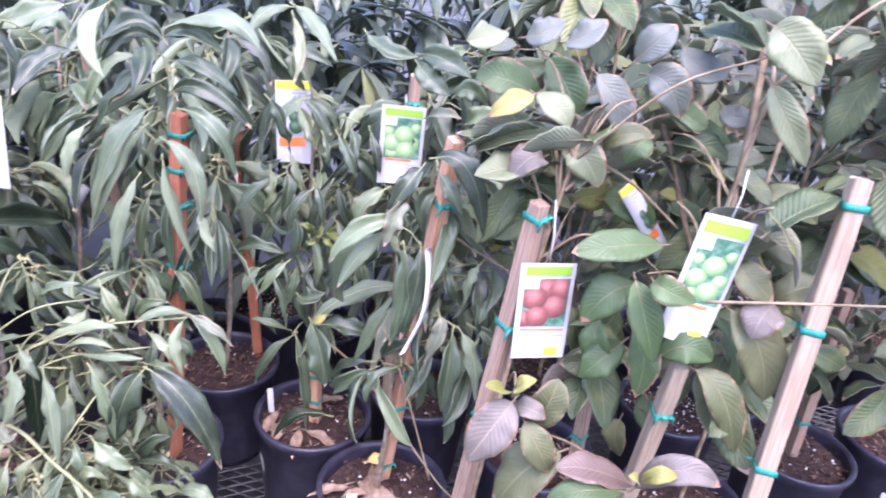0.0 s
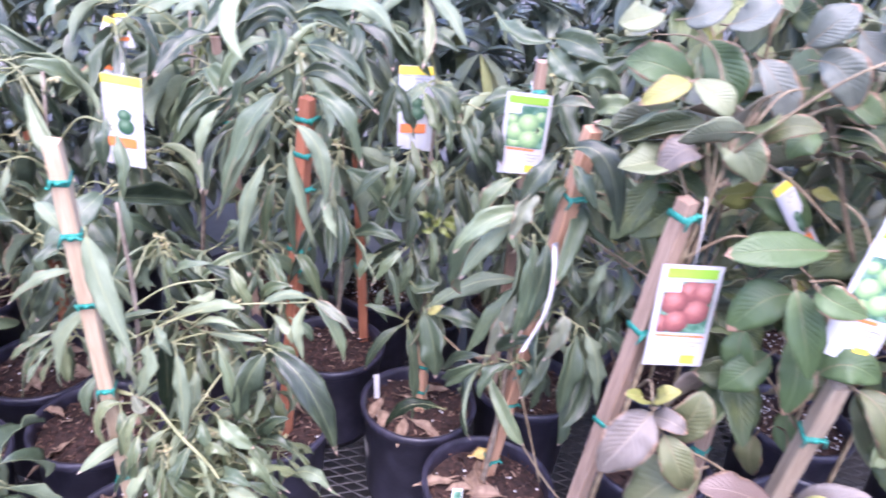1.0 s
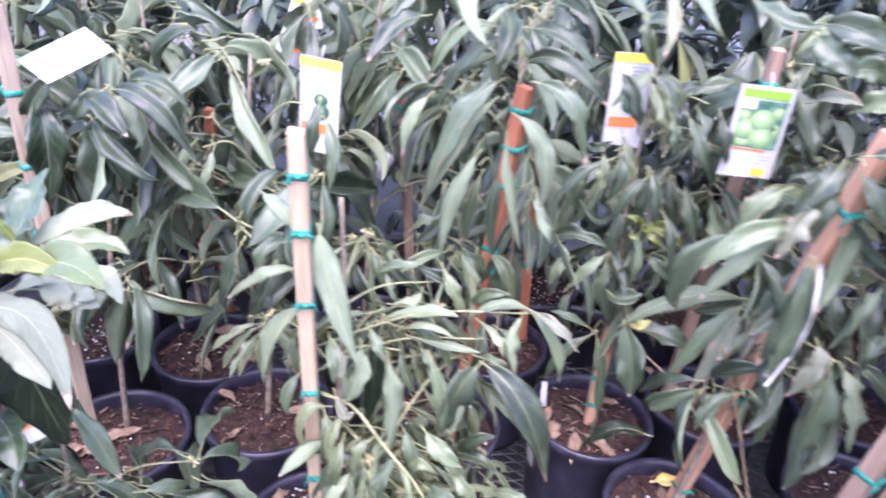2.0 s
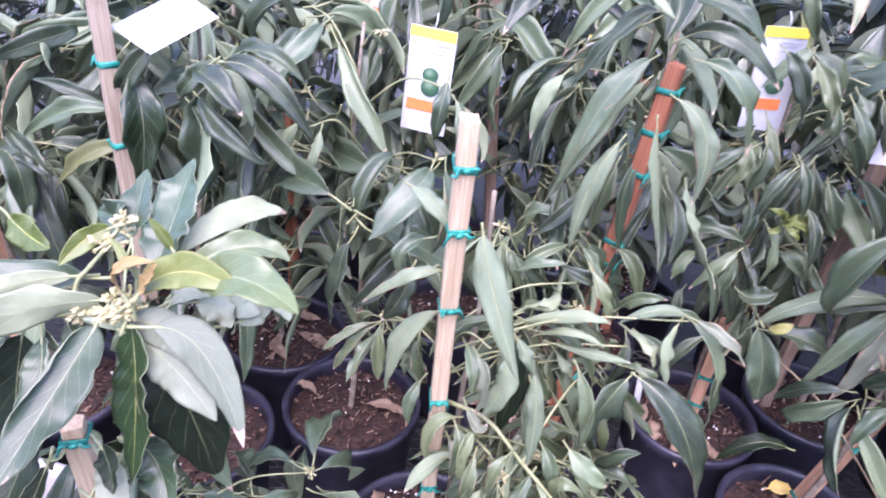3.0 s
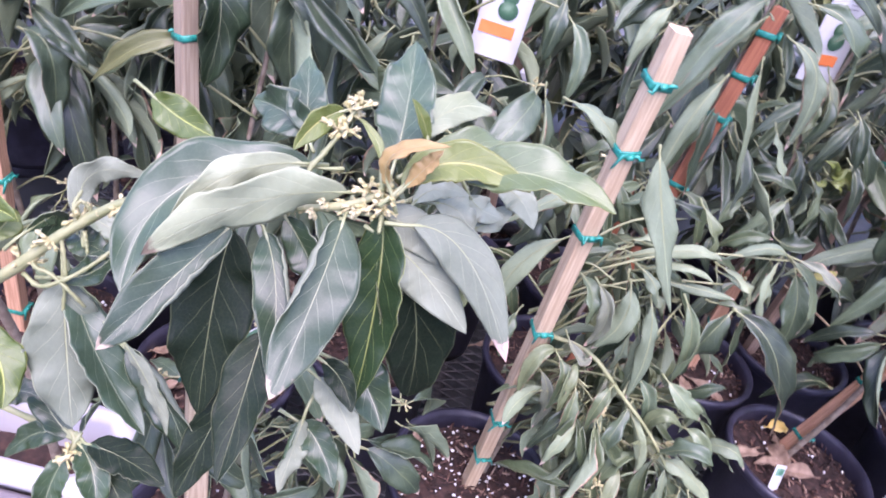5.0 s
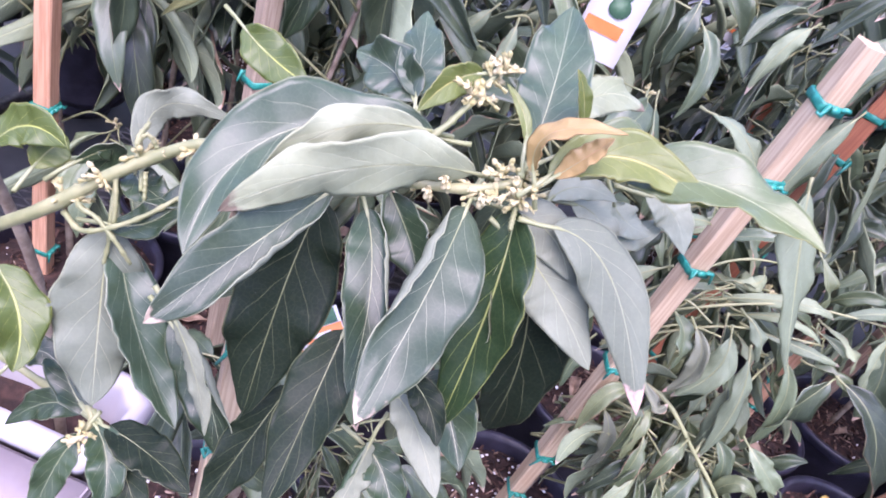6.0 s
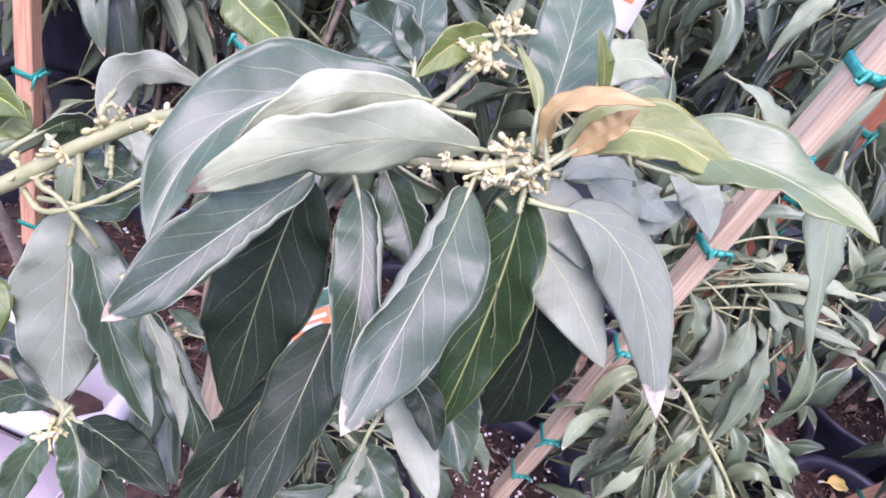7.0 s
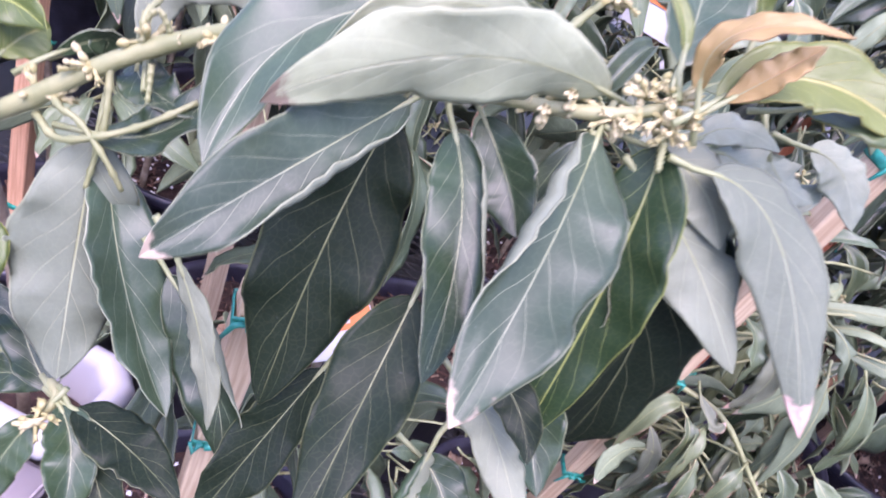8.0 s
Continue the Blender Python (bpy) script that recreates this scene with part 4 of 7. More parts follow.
hero_leaf((-0.836, 0.573, 1.238), (-0.842, 0.571, 1.253), (-0.852, 0.569, 1.267), 0.009, (0.27, -0.71, 0.65), 'young')
hero_leaf((-0.862, 0.546, 1.226), (-0.869, 0.554, 1.237), (-0.884, 0.561, 1.247), 0.007, (0.27, -0.71, 0.65), 'young')
hero_leaf((-0.844, 0.534, 1.218), (-0.810, 0.549, 1.239), (-0.758, 0.545, 1.233), 0.028, (-0.02, -0.70, 0.71), 'young')
hero_leaf((-0.808, 0.556, 1.226), (-0.760, 0.548, 1.245), (-0.704, 0.524, 1.244), 0.037, (0.30, -0.55, 0.78), 'fresh')
hero_leaf((-0.850, 0.600, 1.218), (-0.824, 0.652, 1.236), (-0.790, 0.682, 1.227), 0.026, (0.42, -0.45, 0.80), 'pale')
hero_leaf((-0.840, 0.590, 1.208), (-0.800, 0.622, 1.222), (-0.764, 0.634, 1.208), 0.026, (0.45, -0.35, 0.83), 'fresh')
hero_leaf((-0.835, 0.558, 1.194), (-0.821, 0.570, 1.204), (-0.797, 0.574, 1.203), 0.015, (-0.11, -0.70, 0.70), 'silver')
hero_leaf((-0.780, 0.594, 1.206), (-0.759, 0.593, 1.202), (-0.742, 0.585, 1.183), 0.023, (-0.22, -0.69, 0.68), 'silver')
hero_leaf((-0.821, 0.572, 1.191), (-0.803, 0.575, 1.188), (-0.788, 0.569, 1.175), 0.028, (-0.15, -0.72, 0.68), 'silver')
hero_leaf((-0.856, 0.573, 1.216), (-0.859, 0.612, 1.244), (-0.867, 0.661, 1.277), 0.043, (-0.13, -0.58, 0.81), 'soft')
hero_leaf((-0.900, 0.584, 1.239), (-0.914, 0.567, 1.233), (-0.923, 0.544, 1.219), 0.018, (0.68, -0.60, 0.42), 'young')
hero_leaf((-1.075, 0.645, 1.181), (-1.044, 0.633, 1.173), (-1.012, 0.624, 1.169), 0.030, (-0.16, -0.81, 0.57), 'lime')
hero_leaf((-1.067, 0.521, 1.129), (-1.073, 0.550, 1.153), (-1.034, 0.564, 1.154), 0.021, (0.71, -0.67, 0.22), 'under')
hero_leaf((-1.068, 0.496, 1.095), (-1.039, 0.503, 1.112), (-1.030, 0.528, 1.139), 0.021, (-0.18, -0.72, 0.67), 'top')
hero_leaf((-1.070, 0.499, 1.091), (-1.057, 0.475, 1.041), (-1.042, 0.451, 0.992), 0.052, (0.52, -0.70, 0.49), 'under')
hero_leaf((-1.067, 0.504, 1.081), (-1.034, 0.479, 1.038), (-0.989, 0.456, 0.997), 0.034, (0.65, -0.22, 0.73), 'soft')
hero_leaf((-1.020, 0.491, 1.045), (-0.983, 0.477, 1.017), (-0.955, 0.458, 0.978), 0.032, (-0.01, -0.89, 0.46), 'top', 1)
hero_leaf((-1.001, 0.457, 1.088), (-0.979, 0.451, 1.055), (-0.965, 0.444, 1.020), 0.013, (-0.30, -0.80, 0.53), 'under')
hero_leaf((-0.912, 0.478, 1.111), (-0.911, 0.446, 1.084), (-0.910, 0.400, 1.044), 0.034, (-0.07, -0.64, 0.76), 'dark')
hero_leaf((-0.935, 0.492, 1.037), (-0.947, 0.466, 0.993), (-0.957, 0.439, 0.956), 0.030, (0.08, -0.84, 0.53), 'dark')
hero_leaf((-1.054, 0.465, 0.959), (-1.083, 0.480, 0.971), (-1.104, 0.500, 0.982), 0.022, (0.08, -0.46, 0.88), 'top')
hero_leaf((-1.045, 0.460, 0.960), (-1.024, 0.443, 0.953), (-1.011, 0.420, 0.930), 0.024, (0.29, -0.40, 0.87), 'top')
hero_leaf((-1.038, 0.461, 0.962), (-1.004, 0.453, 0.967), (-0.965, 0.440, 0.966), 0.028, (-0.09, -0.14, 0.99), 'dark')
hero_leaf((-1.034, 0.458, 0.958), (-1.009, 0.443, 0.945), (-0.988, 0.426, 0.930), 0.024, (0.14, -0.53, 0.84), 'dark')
hero_leaf((-1.060, 0.468, 0.954), (-1.087, 0.469, 0.947), (-1.110, 0.457, 0.922), 0.021, (-0.21, -0.78, 0.59), 'top')
hero_leaf((-1.052, 0.455, 0.953), (-1.058, 0.437, 0.929), (-1.057, 0.416, 0.899), 0.021, (0.37, -0.77, 0.52), 'top')
hero_leaf((-0.873, 0.491, 1.068), (-0.851, 0.474, 1.063), (-0.827, 0.450, 1.045), 0.024, (0.13, -0.37, 0.92), 'under')
hero_leaf((-0.870, 0.491, 1.085), (-0.852, 0.477, 1.084), (-0.839, 0.462, 1.072), 0.018, (-0.18, -0.56, 0.81), 'dark')
hero_leaf((-0.874, 0.471, 1.042), (-0.875, 0.455, 1.028), (-0.877, 0.432, 1.005), 0.024, (0.63, -0.56, 0.54), 'under', -1)
hero_leaf((-0.876, 0.476, 1.031), (-0.858, 0.465, 1.025), (-0.839, 0.446, 1.006), 0.024, (0.02, -0.62, 0.78), 'top')
hero_leaf((-0.922, 0.538, 1.168), (-0.899, 0.521, 1.153), (-0.886, 0.506, 1.140), 0.026, (-0.33, -0.80, 0.49), 'top')
hero_leaf((-0.835, 0.570, 1.194), (-0.819, 0.581, 1.200), (-0.798, 0.589, 1.202), 0.015, (0.28, -0.78, 0.55), 'under')
hero_leaf((-1.115, 0.526, 1.102), (-1.098, 0.540, 1.113), (-1.120, 0.530, 1.074), 0.016, (0.54, -0.82, -0.21), 'top')
hero_leaf((-0.944, 0.655, 1.176), (-0.969, 0.673, 1.184), (-1.002, 0.684, 1.183), 0.042, (-0.34, -0.80, 0.49), 'soft')
hero_leaf((-0.944, 0.657, 1.179), (-0.953, 0.682, 1.196), (-0.967, 0.724, 1.220), 0.034, (-0.02, -0.53, 0.85), 'soft')
hero_leaf((-1.070, 0.521, 1.121), (-1.058, 0.513, 1.118), (-1.032, 0.507, 1.119), 0.022, (-0.12, -0.45, 0.88), 'top')
hero_leaf((-1.137, 0.518, 1.092), (-1.137, 0.535, 1.099), (-1.135, 0.548, 1.100), 0.023, (0.65, -0.24, 0.72), 'young')
hero_leaf((-1.118, 0.475, 0.965), (-1.105, 0.483, 0.976), (-1.083, 0.480, 0.971), 0.021, (-0.04, -0.64, 0.77), 'top')
hero_leaf((-0.860, 0.521, 1.059), (-0.838, 0.514, 1.049), (-0.815, 0.491, 1.026), 0.038, (0.13, -0.64, 0.76), 'top')
hero_twig([(-1.256, 0.498, 0.964), (-1.124, 0.493, 1.074), (-1.078, 0.504, 1.120), (-1.050, 0.517, 1.144), (-1.021, 0.525, 1.160), (-0.959, 0.533, 1.170), (-0.912, 0.531, 1.183), (-0.879, 0.530, 1.195), (-0.857, 0.536, 1.207)], 0.0045, 0.0026)
hero_twig([(-0.906, 0.531, 1.185), (-0.911, 0.546, 1.204), (-0.905, 0.557, 1.215), (-0.898, 0.572, 1.228), (-0.891, 0.589, 1.245)], 0.0022, 0.0016)
hero_twig([(-1.179, 0.502, 0.935), (-1.104, 0.484, 0.943), (-1.054, 0.467, 0.962), (-1.050, 0.454, 0.952)], 0.003, 0.002)
hero_twig([(-1.092, 0.498, 1.101), (-1.082, 0.490, 1.103), (-1.072, 0.489, 1.102), (-1.057, 0.487, 1.092), (-1.049, 0.490, 1.078)], 0.0016, 0.0012)
hero_twig([(-1.097, 0.495, 1.090), (-1.079, 0.486, 1.091), (-1.062, 0.489, 1.100), (-1.047, 0.498, 1.111), (-1.034, 0.511, 1.124)], 0.0017, 0.0013)
hero_twig([(-1.063, 0.510, 1.139), (-1.065, 0.513, 1.149), (-1.067, 0.526, 1.153)], 0.0016, 0.0012)
hero_twig([(-1.035, 0.519, 1.151), (-1.032, 0.511, 1.141)], 0.0012, 0.0009)
hero_twig([(-1.072, 0.505, 1.122), (-1.066, 0.497, 1.100), (-1.065, 0.488, 1.071)], 0.0016, 0.0012)
hero_twig([(-1.057, 0.510, 1.131), (-1.051, 0.502, 1.112)], 0.0014, 0.0010)
hero_twig([(-1.055, 0.516, 1.146), (-1.060, 0.514, 1.153), (-1.065, 0.512, 1.146)], 0.0013, 0.0010)
hero_twig([(-0.853, 0.529, 1.197), (-0.851, 0.516, 1.189)], 0.0016, 0.0012)
hero_twig([(-0.879, 0.524, 1.188), (-0.879, 0.506, 1.177)], 0.0016, 0.0012)
hero_buds((-0.892, 0.591, 1.247))
hero_buds((-0.893, 0.583, 1.238))
hero_buds((-0.858, 0.530, 1.204))
hero_buds((-0.855, 0.538, 1.210))
hero_buds((-0.866, 0.536, 1.207))
hero_buds((-0.874, 0.530, 1.196))
hero_buds((-0.892, 0.533, 1.196))
hero_buds((-0.901, 0.533, 1.186))
hero_buds((-0.848, 0.534, 1.204))
hero_buds((-1.050, 0.450, 0.955))
hero_buds((-1.045, 0.453, 0.959))
hero_buds((-0.900, 0.572, 1.229))
hero_buds((-0.893, 0.573, 1.230))
hero_buds((-1.078, 0.502, 1.121))
hero_buds((-1.090, 0.495, 1.102))
hero_buds((-1.034, 0.518, 1.152))
hero_buds((-0.888, 0.587, 1.244))
hero_buds((-0.852, 0.528, 1.202))
hero_buds((-0.865, 0.528, 1.199))
hero_buds((-1.100, 0.498, 1.099))
hero_buds((-1.062, 0.513, 1.139))
hero_leaf((-1.121, 0.468, 1.054), (-1.093, 0.453, 1.039), (-1.081, 0.433, 1.017), 0.030, (0.48, -0.32, 0.82), 'lime')
hero_leaf((-1.165, 0.518, 1.095), (-1.146, 0.526, 1.115), (-1.115, 0.521, 1.115), 0.026, (-0.15, -0.85, 0.50), 'lime')
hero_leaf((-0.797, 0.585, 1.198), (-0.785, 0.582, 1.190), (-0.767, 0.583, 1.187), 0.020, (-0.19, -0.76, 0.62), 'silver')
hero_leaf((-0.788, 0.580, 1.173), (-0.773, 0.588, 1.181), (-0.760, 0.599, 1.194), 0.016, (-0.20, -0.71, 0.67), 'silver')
HERO_FOOT = (-1.27, 0.72, 0.53)
bm = bmesh.new()
tube(bm, smooth_line([(-1.27, 0.725, 0.46), HERO_FOOT, (-1.265, 0.68, 0.8), (-1.26, 0.62, 0.98), (-1.236, 0.57, 1.06)], 20), [0.008 - 0.0002 * i for i in range(20)], 8)
part("trunk", mesh_from(bm, "near trunk", bark), hero)

# ---- pots, trees and stakes in their rows ----
POTS = ((-0.665, 0.868, 2, None), (-0.205, 1.33, 0, 200), (-0.03, 1.10, 0, 235), (-0.53, 1.20, 0, None), (-0.885, 1.125, 1, None), (0.07, 0.82, 1, None), (-1.11, 1.285, 1, None), (-1.13, 0.96, 1, None))
for i, (x, y, c, s) in enumerate(POTS):
    pot(x, y, i * 47, c, s)
for i, (x, y, c, s) in enumerate(((0.06, 1.46, 1, None), (0.33, 1.24, 0, 230), (0.45, 0.68, 1, None), (0.64, 1.10, 0, None), (0.40, 1.56, 1, None), (1.02, 1.30, 0, None), (1.33, 1.36, 1, 250), (0.74, 1.45, 2, None), (-0.46, 1.52, 1, 240), (-0.78, 1.50, 0, None), (-1.40, 1.26, 2, None), (-1.01, 0.66, 2, None), (-1.45, 0.98, 0, None), (-1.48, 1.52, 1, None))):
    pot(x, y, i * 61 + 20, c, s)

stake((-0.662, 0.868, 0.52), (-0.645, 0.785, 1.312), wood_new, "pale new pine stake tied with teal tape", (1.26, 1.18, 1.07, 0.906, 0.709, 0.614), half=0.0104)
stake((-0.49, 1.19, 0.53), (-0.432, 1.157, 1.30), wood_orange, "orange stained pine stake tied to a drooping avocado", (1.265, 1.20, 1.13, 1.004, 0.964, 0.7))
stake((-0.03, 1.15, 0.52), (0.027, 0.997, 1.345), wood_tan, "tan pine stake tied with teal tape in a bark filled pot", (1.232, 0.857, 0.76, 0.58))
stake((0.09, 0.915, 0.52), (0.135, 0.845, 1.31), wood_grey, "greyed brown stake tied with teal tape", (1.29, 1.108, 0.924))
stake((0.36, 0.86, 0.52), (0.352, 0.765, 1.12), wood_worn, "tan pine stake tied with teal tape", (1.03, 0.8))
stake((0.434, 0.604, 0.52), (0.489, 0.740, 1.414), wood_worn, "pale pine stake tied with teal tape", (1.38, 1.22, 1.02))
stake((0.375, 1.09, 0.52), (0.345, 1.06, 0.98), wood_grey, "greyed brown stake tied with teal tape", (0.87, 0.73))
stake((-0.20, 1.33, 0.52), (-0.204, 1.32, 0.80), wood_tan, "short tan stake tied to a thin trunk", (0.66, 0.585))
stake((-0.39, 1.60, 0.52), (-0.435, 1.6, 1.15), wood_orange, "orange stained pine stake in the back row", (1.0, 0.75))
stake((-0.03, 1.45, 0.52), (-0.03, 1.40, 1.36), wood_grey, "greyed brown stake in the back row", (1.3, 1.05))
stake((1.014, 1.3, 0.52), (0.985, 1.3, 1.0), wood_grey, "greyed brown stake tied with teal tape", (0.63, 0.85))
stake((-1.17, 0.94, 0.52), (-1.202, 0.972, 1.36), wood_worn, "pale weathered pine stake tied with teal tape", (1.235, 1.114, 0.99))
stake((-1.012, 0.605, 0.52), (-1.005, 0.59, 0.97), wood_new, "pale striped pine stake behind drooping leaves", (0.81, 0.95))
stake((-1.481, 0.950, 0.52), (-1.469, 0.950, 1.22), wood_tan, "tan brown stake tied with teal tape", (0.828, 0.570, 1.05))
stake((-0.70, 1.62, 0.52), (-0.77, 1.6, 1.30), wood_grey, "dark red brown stake in the back row", (1.2, 1.1))
stake((-1.19, 1.5, 0.52), (-1.193, 1.5, 1.06), wood_orange, "orange stained stake in the back row", (0.95, 0.8))

SET_MATS = {"mid": (leaf_top, leaf_under, green_stem), "pale": (pale_top, leaf_under, green_stem), "und": (leaf_under, leaf_top, green_stem), "dark": (hero_shade, leaf_under, green_stem), "deep": (hero_top, leaf_under, green_stem), "young": (young_leaf, young_leaf, green_stem), "olive": (olive_leaf, leaf_under, green_stem), "tipped": (tipped_leaf, leaf_under, green_stem)}
SET_MATS.update({kind: (m, guava_under, red_bark) for kind, m in GUAVA_KINDS.items()})
set_count = [0]


def set_leaf(owner, base, mid, tip, width, normal, kind):
    """One leaf of a tree through three points of its midrib; normal: which way the named side faces."""
    set_count[0] += 1
    k = set_count[0]
    rng = random.Random(700 + k)
    guava_like = kind in GUAVA_KINDS
    rows, cols = 14, 6
    origin = Vector(base)
    m, t = Vector(mid) - origin, Vector(tip) - origin
    c = 2 * m - 0.5 * t
    n0 = Vector(normal)
    spine, sides, norms = [], [], []
    turn, more = rng.uniform(-0.15, 0.15), rng.uniform(-1.0, 1.0) * (0.4 if guava_like else 1)
    for i in range(rows + 1):
        s = i / rows
        spine.append(2 * s * (1 - s) * c + s * s * t)
        d = (2 * (1 - s) * c + 2 * s * (t - c)).normalized()
        side = n0.cross(d).normalized()
        n = d.cross(side)
        tw = turn + (s - 0.5) * more
        sides.append(side * math.cos(tw) + n * math.sin(tw))
        norms.append(n * math.cos(tw) - side * math.sin(tw))
    bm = bmesh.new()
    width *= 1.0 if guava_like else 0.84
    fold = rng.uniform(0.1, 0.3) if guava_like else rng.uniform(0.2, 0.9)
    blade(bm, spine, sides, norms, width, rows, cols, guava_shape if guava_like else avocado_shape, -fold * 0.6 if kind == "und" else fold, 0.06 if guava_like else rng.uniform(0.12, 0.22), k, 0.0007, 0.012, 0, rib=0.0008)
    part("leaf", mesh_from(bm, "set leaf", *SET_MATS[kind]), owner, m=Matrix.Translation(origin))


AVO = "young avocado tree with long drooping dark green leaves"


def avocado(foot, top, seed, ends=(), count=5, lo=0.8, reach=0.2, n=7, scale=1.0, leaves=av_leaves, label=AVO):
    rng = random.Random(seed)
    return tree("avocado_tree", foot, top, [*ends, *auto_ends(foot, top, rng, count, lo, reach)], label, "avocado tree", leaves, bark, seed, n, scale)


av_a = avocado((-0.640, 0.90, 0.52), (-0.622, 0.866, 1.2), 1, ((-0.57, 0.90, 1.02), (-0.76, 0.92, 0.95), (-0.55, 0.97, 0.95), (-0.52, 0.95, 0.78), (-0.62, 0.97, 1.1), (-0.517, 0.9, 0.755), (-0.456, 0.95, 0.92), (-0.53, 0.88, 0.87), (-0.46, 0.87, 0.74), (-0.40, 0.88, 0.80), (-0.52, 0.87, 0.80), (-0.50, 0.96, 1.0), (-0.45, 0.97, 0.83), (-0.58, 0.86, 0.76), (-0.55, 0.79, 0.83), (-0.47, 0.85, 0.81), (-0.50, 0.80, 0.77), (-0.44, 0.79, 0.79), (-0.41, 0.76, 0.77), (-0.45, 0.78, 0.70), (-0.52, 0.76, 0.72), (-0.59, 0.81, 0.82)), 0, 0.75, 0.15, 9, 0.72, pale_leaves, "bushy avocado tree with pale drooping leaves on long green twigs")
av_b = avocado((-0.52, 1.21, 0.52), (-0.44, 1.17, 1.34), 2, ((-0.46, 1.22, 1.36), (-0.40, 1.22, 1.12), (-0.56, 1.22, 1.12), (-0.5, 1.22, 0.92), (-0.59, 1.16, 1.0), (-0.52, 1.14, 1.02), (-0.56, 1.18, 1.27), (-0.37, 1.22, 1.30)), 0, 0.85, 0.2, 6, 0.82, narrow_leaves, "avocado tree with long leaves hanging round an orange stake")
av_c = avocado((-0.21, 1.34, 0.52), (-0.22, 1.33, 1.3), 3, ((-0.237, 1.36, 1.28), (-0.15, 1.36, 1.12), (-0.22, 1.36, 0.95), (-0.20, 1.32, 1.05), (-0.26, 1.34, 1.14), (-0.14, 1.33, 1.22), (-0.19, 1.28, 0.88), (-0.12, 1.34, 0.98), (-0.25, 1.30, 1.0)), 0, 0.9, 0.16, 5, 0.60, narrow_leaves, "slender avocado tree with small narrow curled leaves")
av_d = avocado((-0.04, 1.12, 0.52), (0.0, 1.03, 1.28), 4, ((0.04, 1.08, 1.25), (0.03, 1.1, 1.0), (-0.05, 1.1, 1.15), (0.10, 1.08, 1.1), (0.08, 1.05, 0.95), (-0.06, 1.06, 0.9)), 0, 0.9, 0.15, 5, 0.8, av_leaves, "avocado tree with dark glossy leaves and dry brown tips")
av_f = avocado((-0.89, 1.13, 0.52), (-0.88, 1.13, 1.3), 5, ((-0.895, 1.1, 1.215), (-0.796, 1.085, 1.099), (-0.842, 1.1, 1.3), (-0.735, 1.05, 1.141), (-0.836, 0.98, 1.079), (-0.98, 1.08, 1.1)), 2, 0.85, 0.2, 6)
av_e = avocado((-1.14, 1.0, 0.52), (-1.1, 1.05, 1.3), 6, ((-1.07, 1.10, 1.234), (-1.2, 1.05, 1.1), (-1.02, 0.93, 0.98), (-1.15, 0.88, 0.9)), 3, 0.8, 0.2, 5)
avocado((-1.12, 1.29, 0.52), (-1.18, 1.28, 1.35), 7, (), 9, 0.8, 0.22)
avocado((-1.43, 1.17, 0.52), (-1.36, 1.15, 1.35), 8, ((-1.27, 1.12, 1.1), (-1.25, 1.1, 1.25)), 7, 0.8, 0.22)
avocado((-1.47, 1.0, 0.52), (-1.5, 0.98, 1.25), 9, (), 7, 0.8, 0.2)
avocado((-0.80, 1.50, 0.52), (-0.78, 1.5, 1.4), 10, (), 9, 0.95, 0.24)
avocado((-0.46, 1.53, 0.52), (-0.44, 1.55, 1.4), 11, (), 9, 1.05, 0.22)
av_g = avocado((0.05, 1.47, 0.52), (0.0, 1.45, 1.4), 12, (), 9, 0.8, 0.22)
avocado((-1.48, 1.53, 0.52), (-1.5, 1.5, 1.4), 13, (), 9, 0.8, 0.24)
avocado((-1.02, 0.67, 0.52), (-0.96, 0.68, 0.86), 14, ((-0.80, 0.74, 0.80), (-0.95, 0.68, 0.80), (-0.86, 0.72, 0.74), (-1.08, 0.66, 0.83)), 2, 0.68, 0.12, 6, 0.8)

GUA = "young guava tree with ribbed oval leaves tinged yellow and purple"


def guava(foot, top, seed, ends=(), count=8, lo=0.85, reach=0.24, n=6, scale=1.0, label=GUA):
    rng = random.Random(seed)
    return tree("guava_tree", foot, top, [*ends, *auto_ends(foot, top, rng, count, lo, reach, 0.12)], label, "guava tree", gu_leaves, red_bark, seed, n, scale, 0.006, False)


gu_f = guava((0.10, 0.87, 0.52), (0.17, 0.84, 1.4), 31, ((0.147, 1.003, 1.431), (0.24, 0.93, 1.45), (0.12, 0.98, 1.33), (0.2, 0.99, 1.3)), 3, 1.28, 0.1, 5, 1.0, "guava tree with yellow, pink and wine red young leaves")
gu_a = guava((0.40, 0.88, 0.52), (0.38, 0.80, 1.5), 32, ((0.46, 0.92, 1.12), (0.40, 0.95, 1.38), (0.33, 0.95, 1.4), (0.34, 0.94, 1.2), (0.28, 0.92, 1.05), (0.48, 0.95, 1.3), (0.62, 0.90, 1.62)), 4, 1.1, 0.1, 5, 1.0, "guava tree with large ribbed green leaves, some browned at the edge")
guava((0.34, 1.25, 0.52), (0.30, 1.20, 1.58), 33, (), 14, 0.95, 0.28)
guava((0.64, 1.11, 0.52), (0.62, 1.05, 1.68), 34, ((0.70, 0.86, 1.62), (0.78, 0.95, 1.66), (0.74, 0.80, 1.5)), 15, 0.95, 0.28)
guava((1.03, 1.31, 0.52), (0.98, 1.25, 1.66), 35, ((0.92, 1.05, 1.5), (0.98, 1.0, 1.62), (0.86, 1.1, 1.66)), 15, 0.9, 0.3)
# Guava and pot out of view, added to shade the pots at the right.
pot(1.02, 0.82, 15, 0)
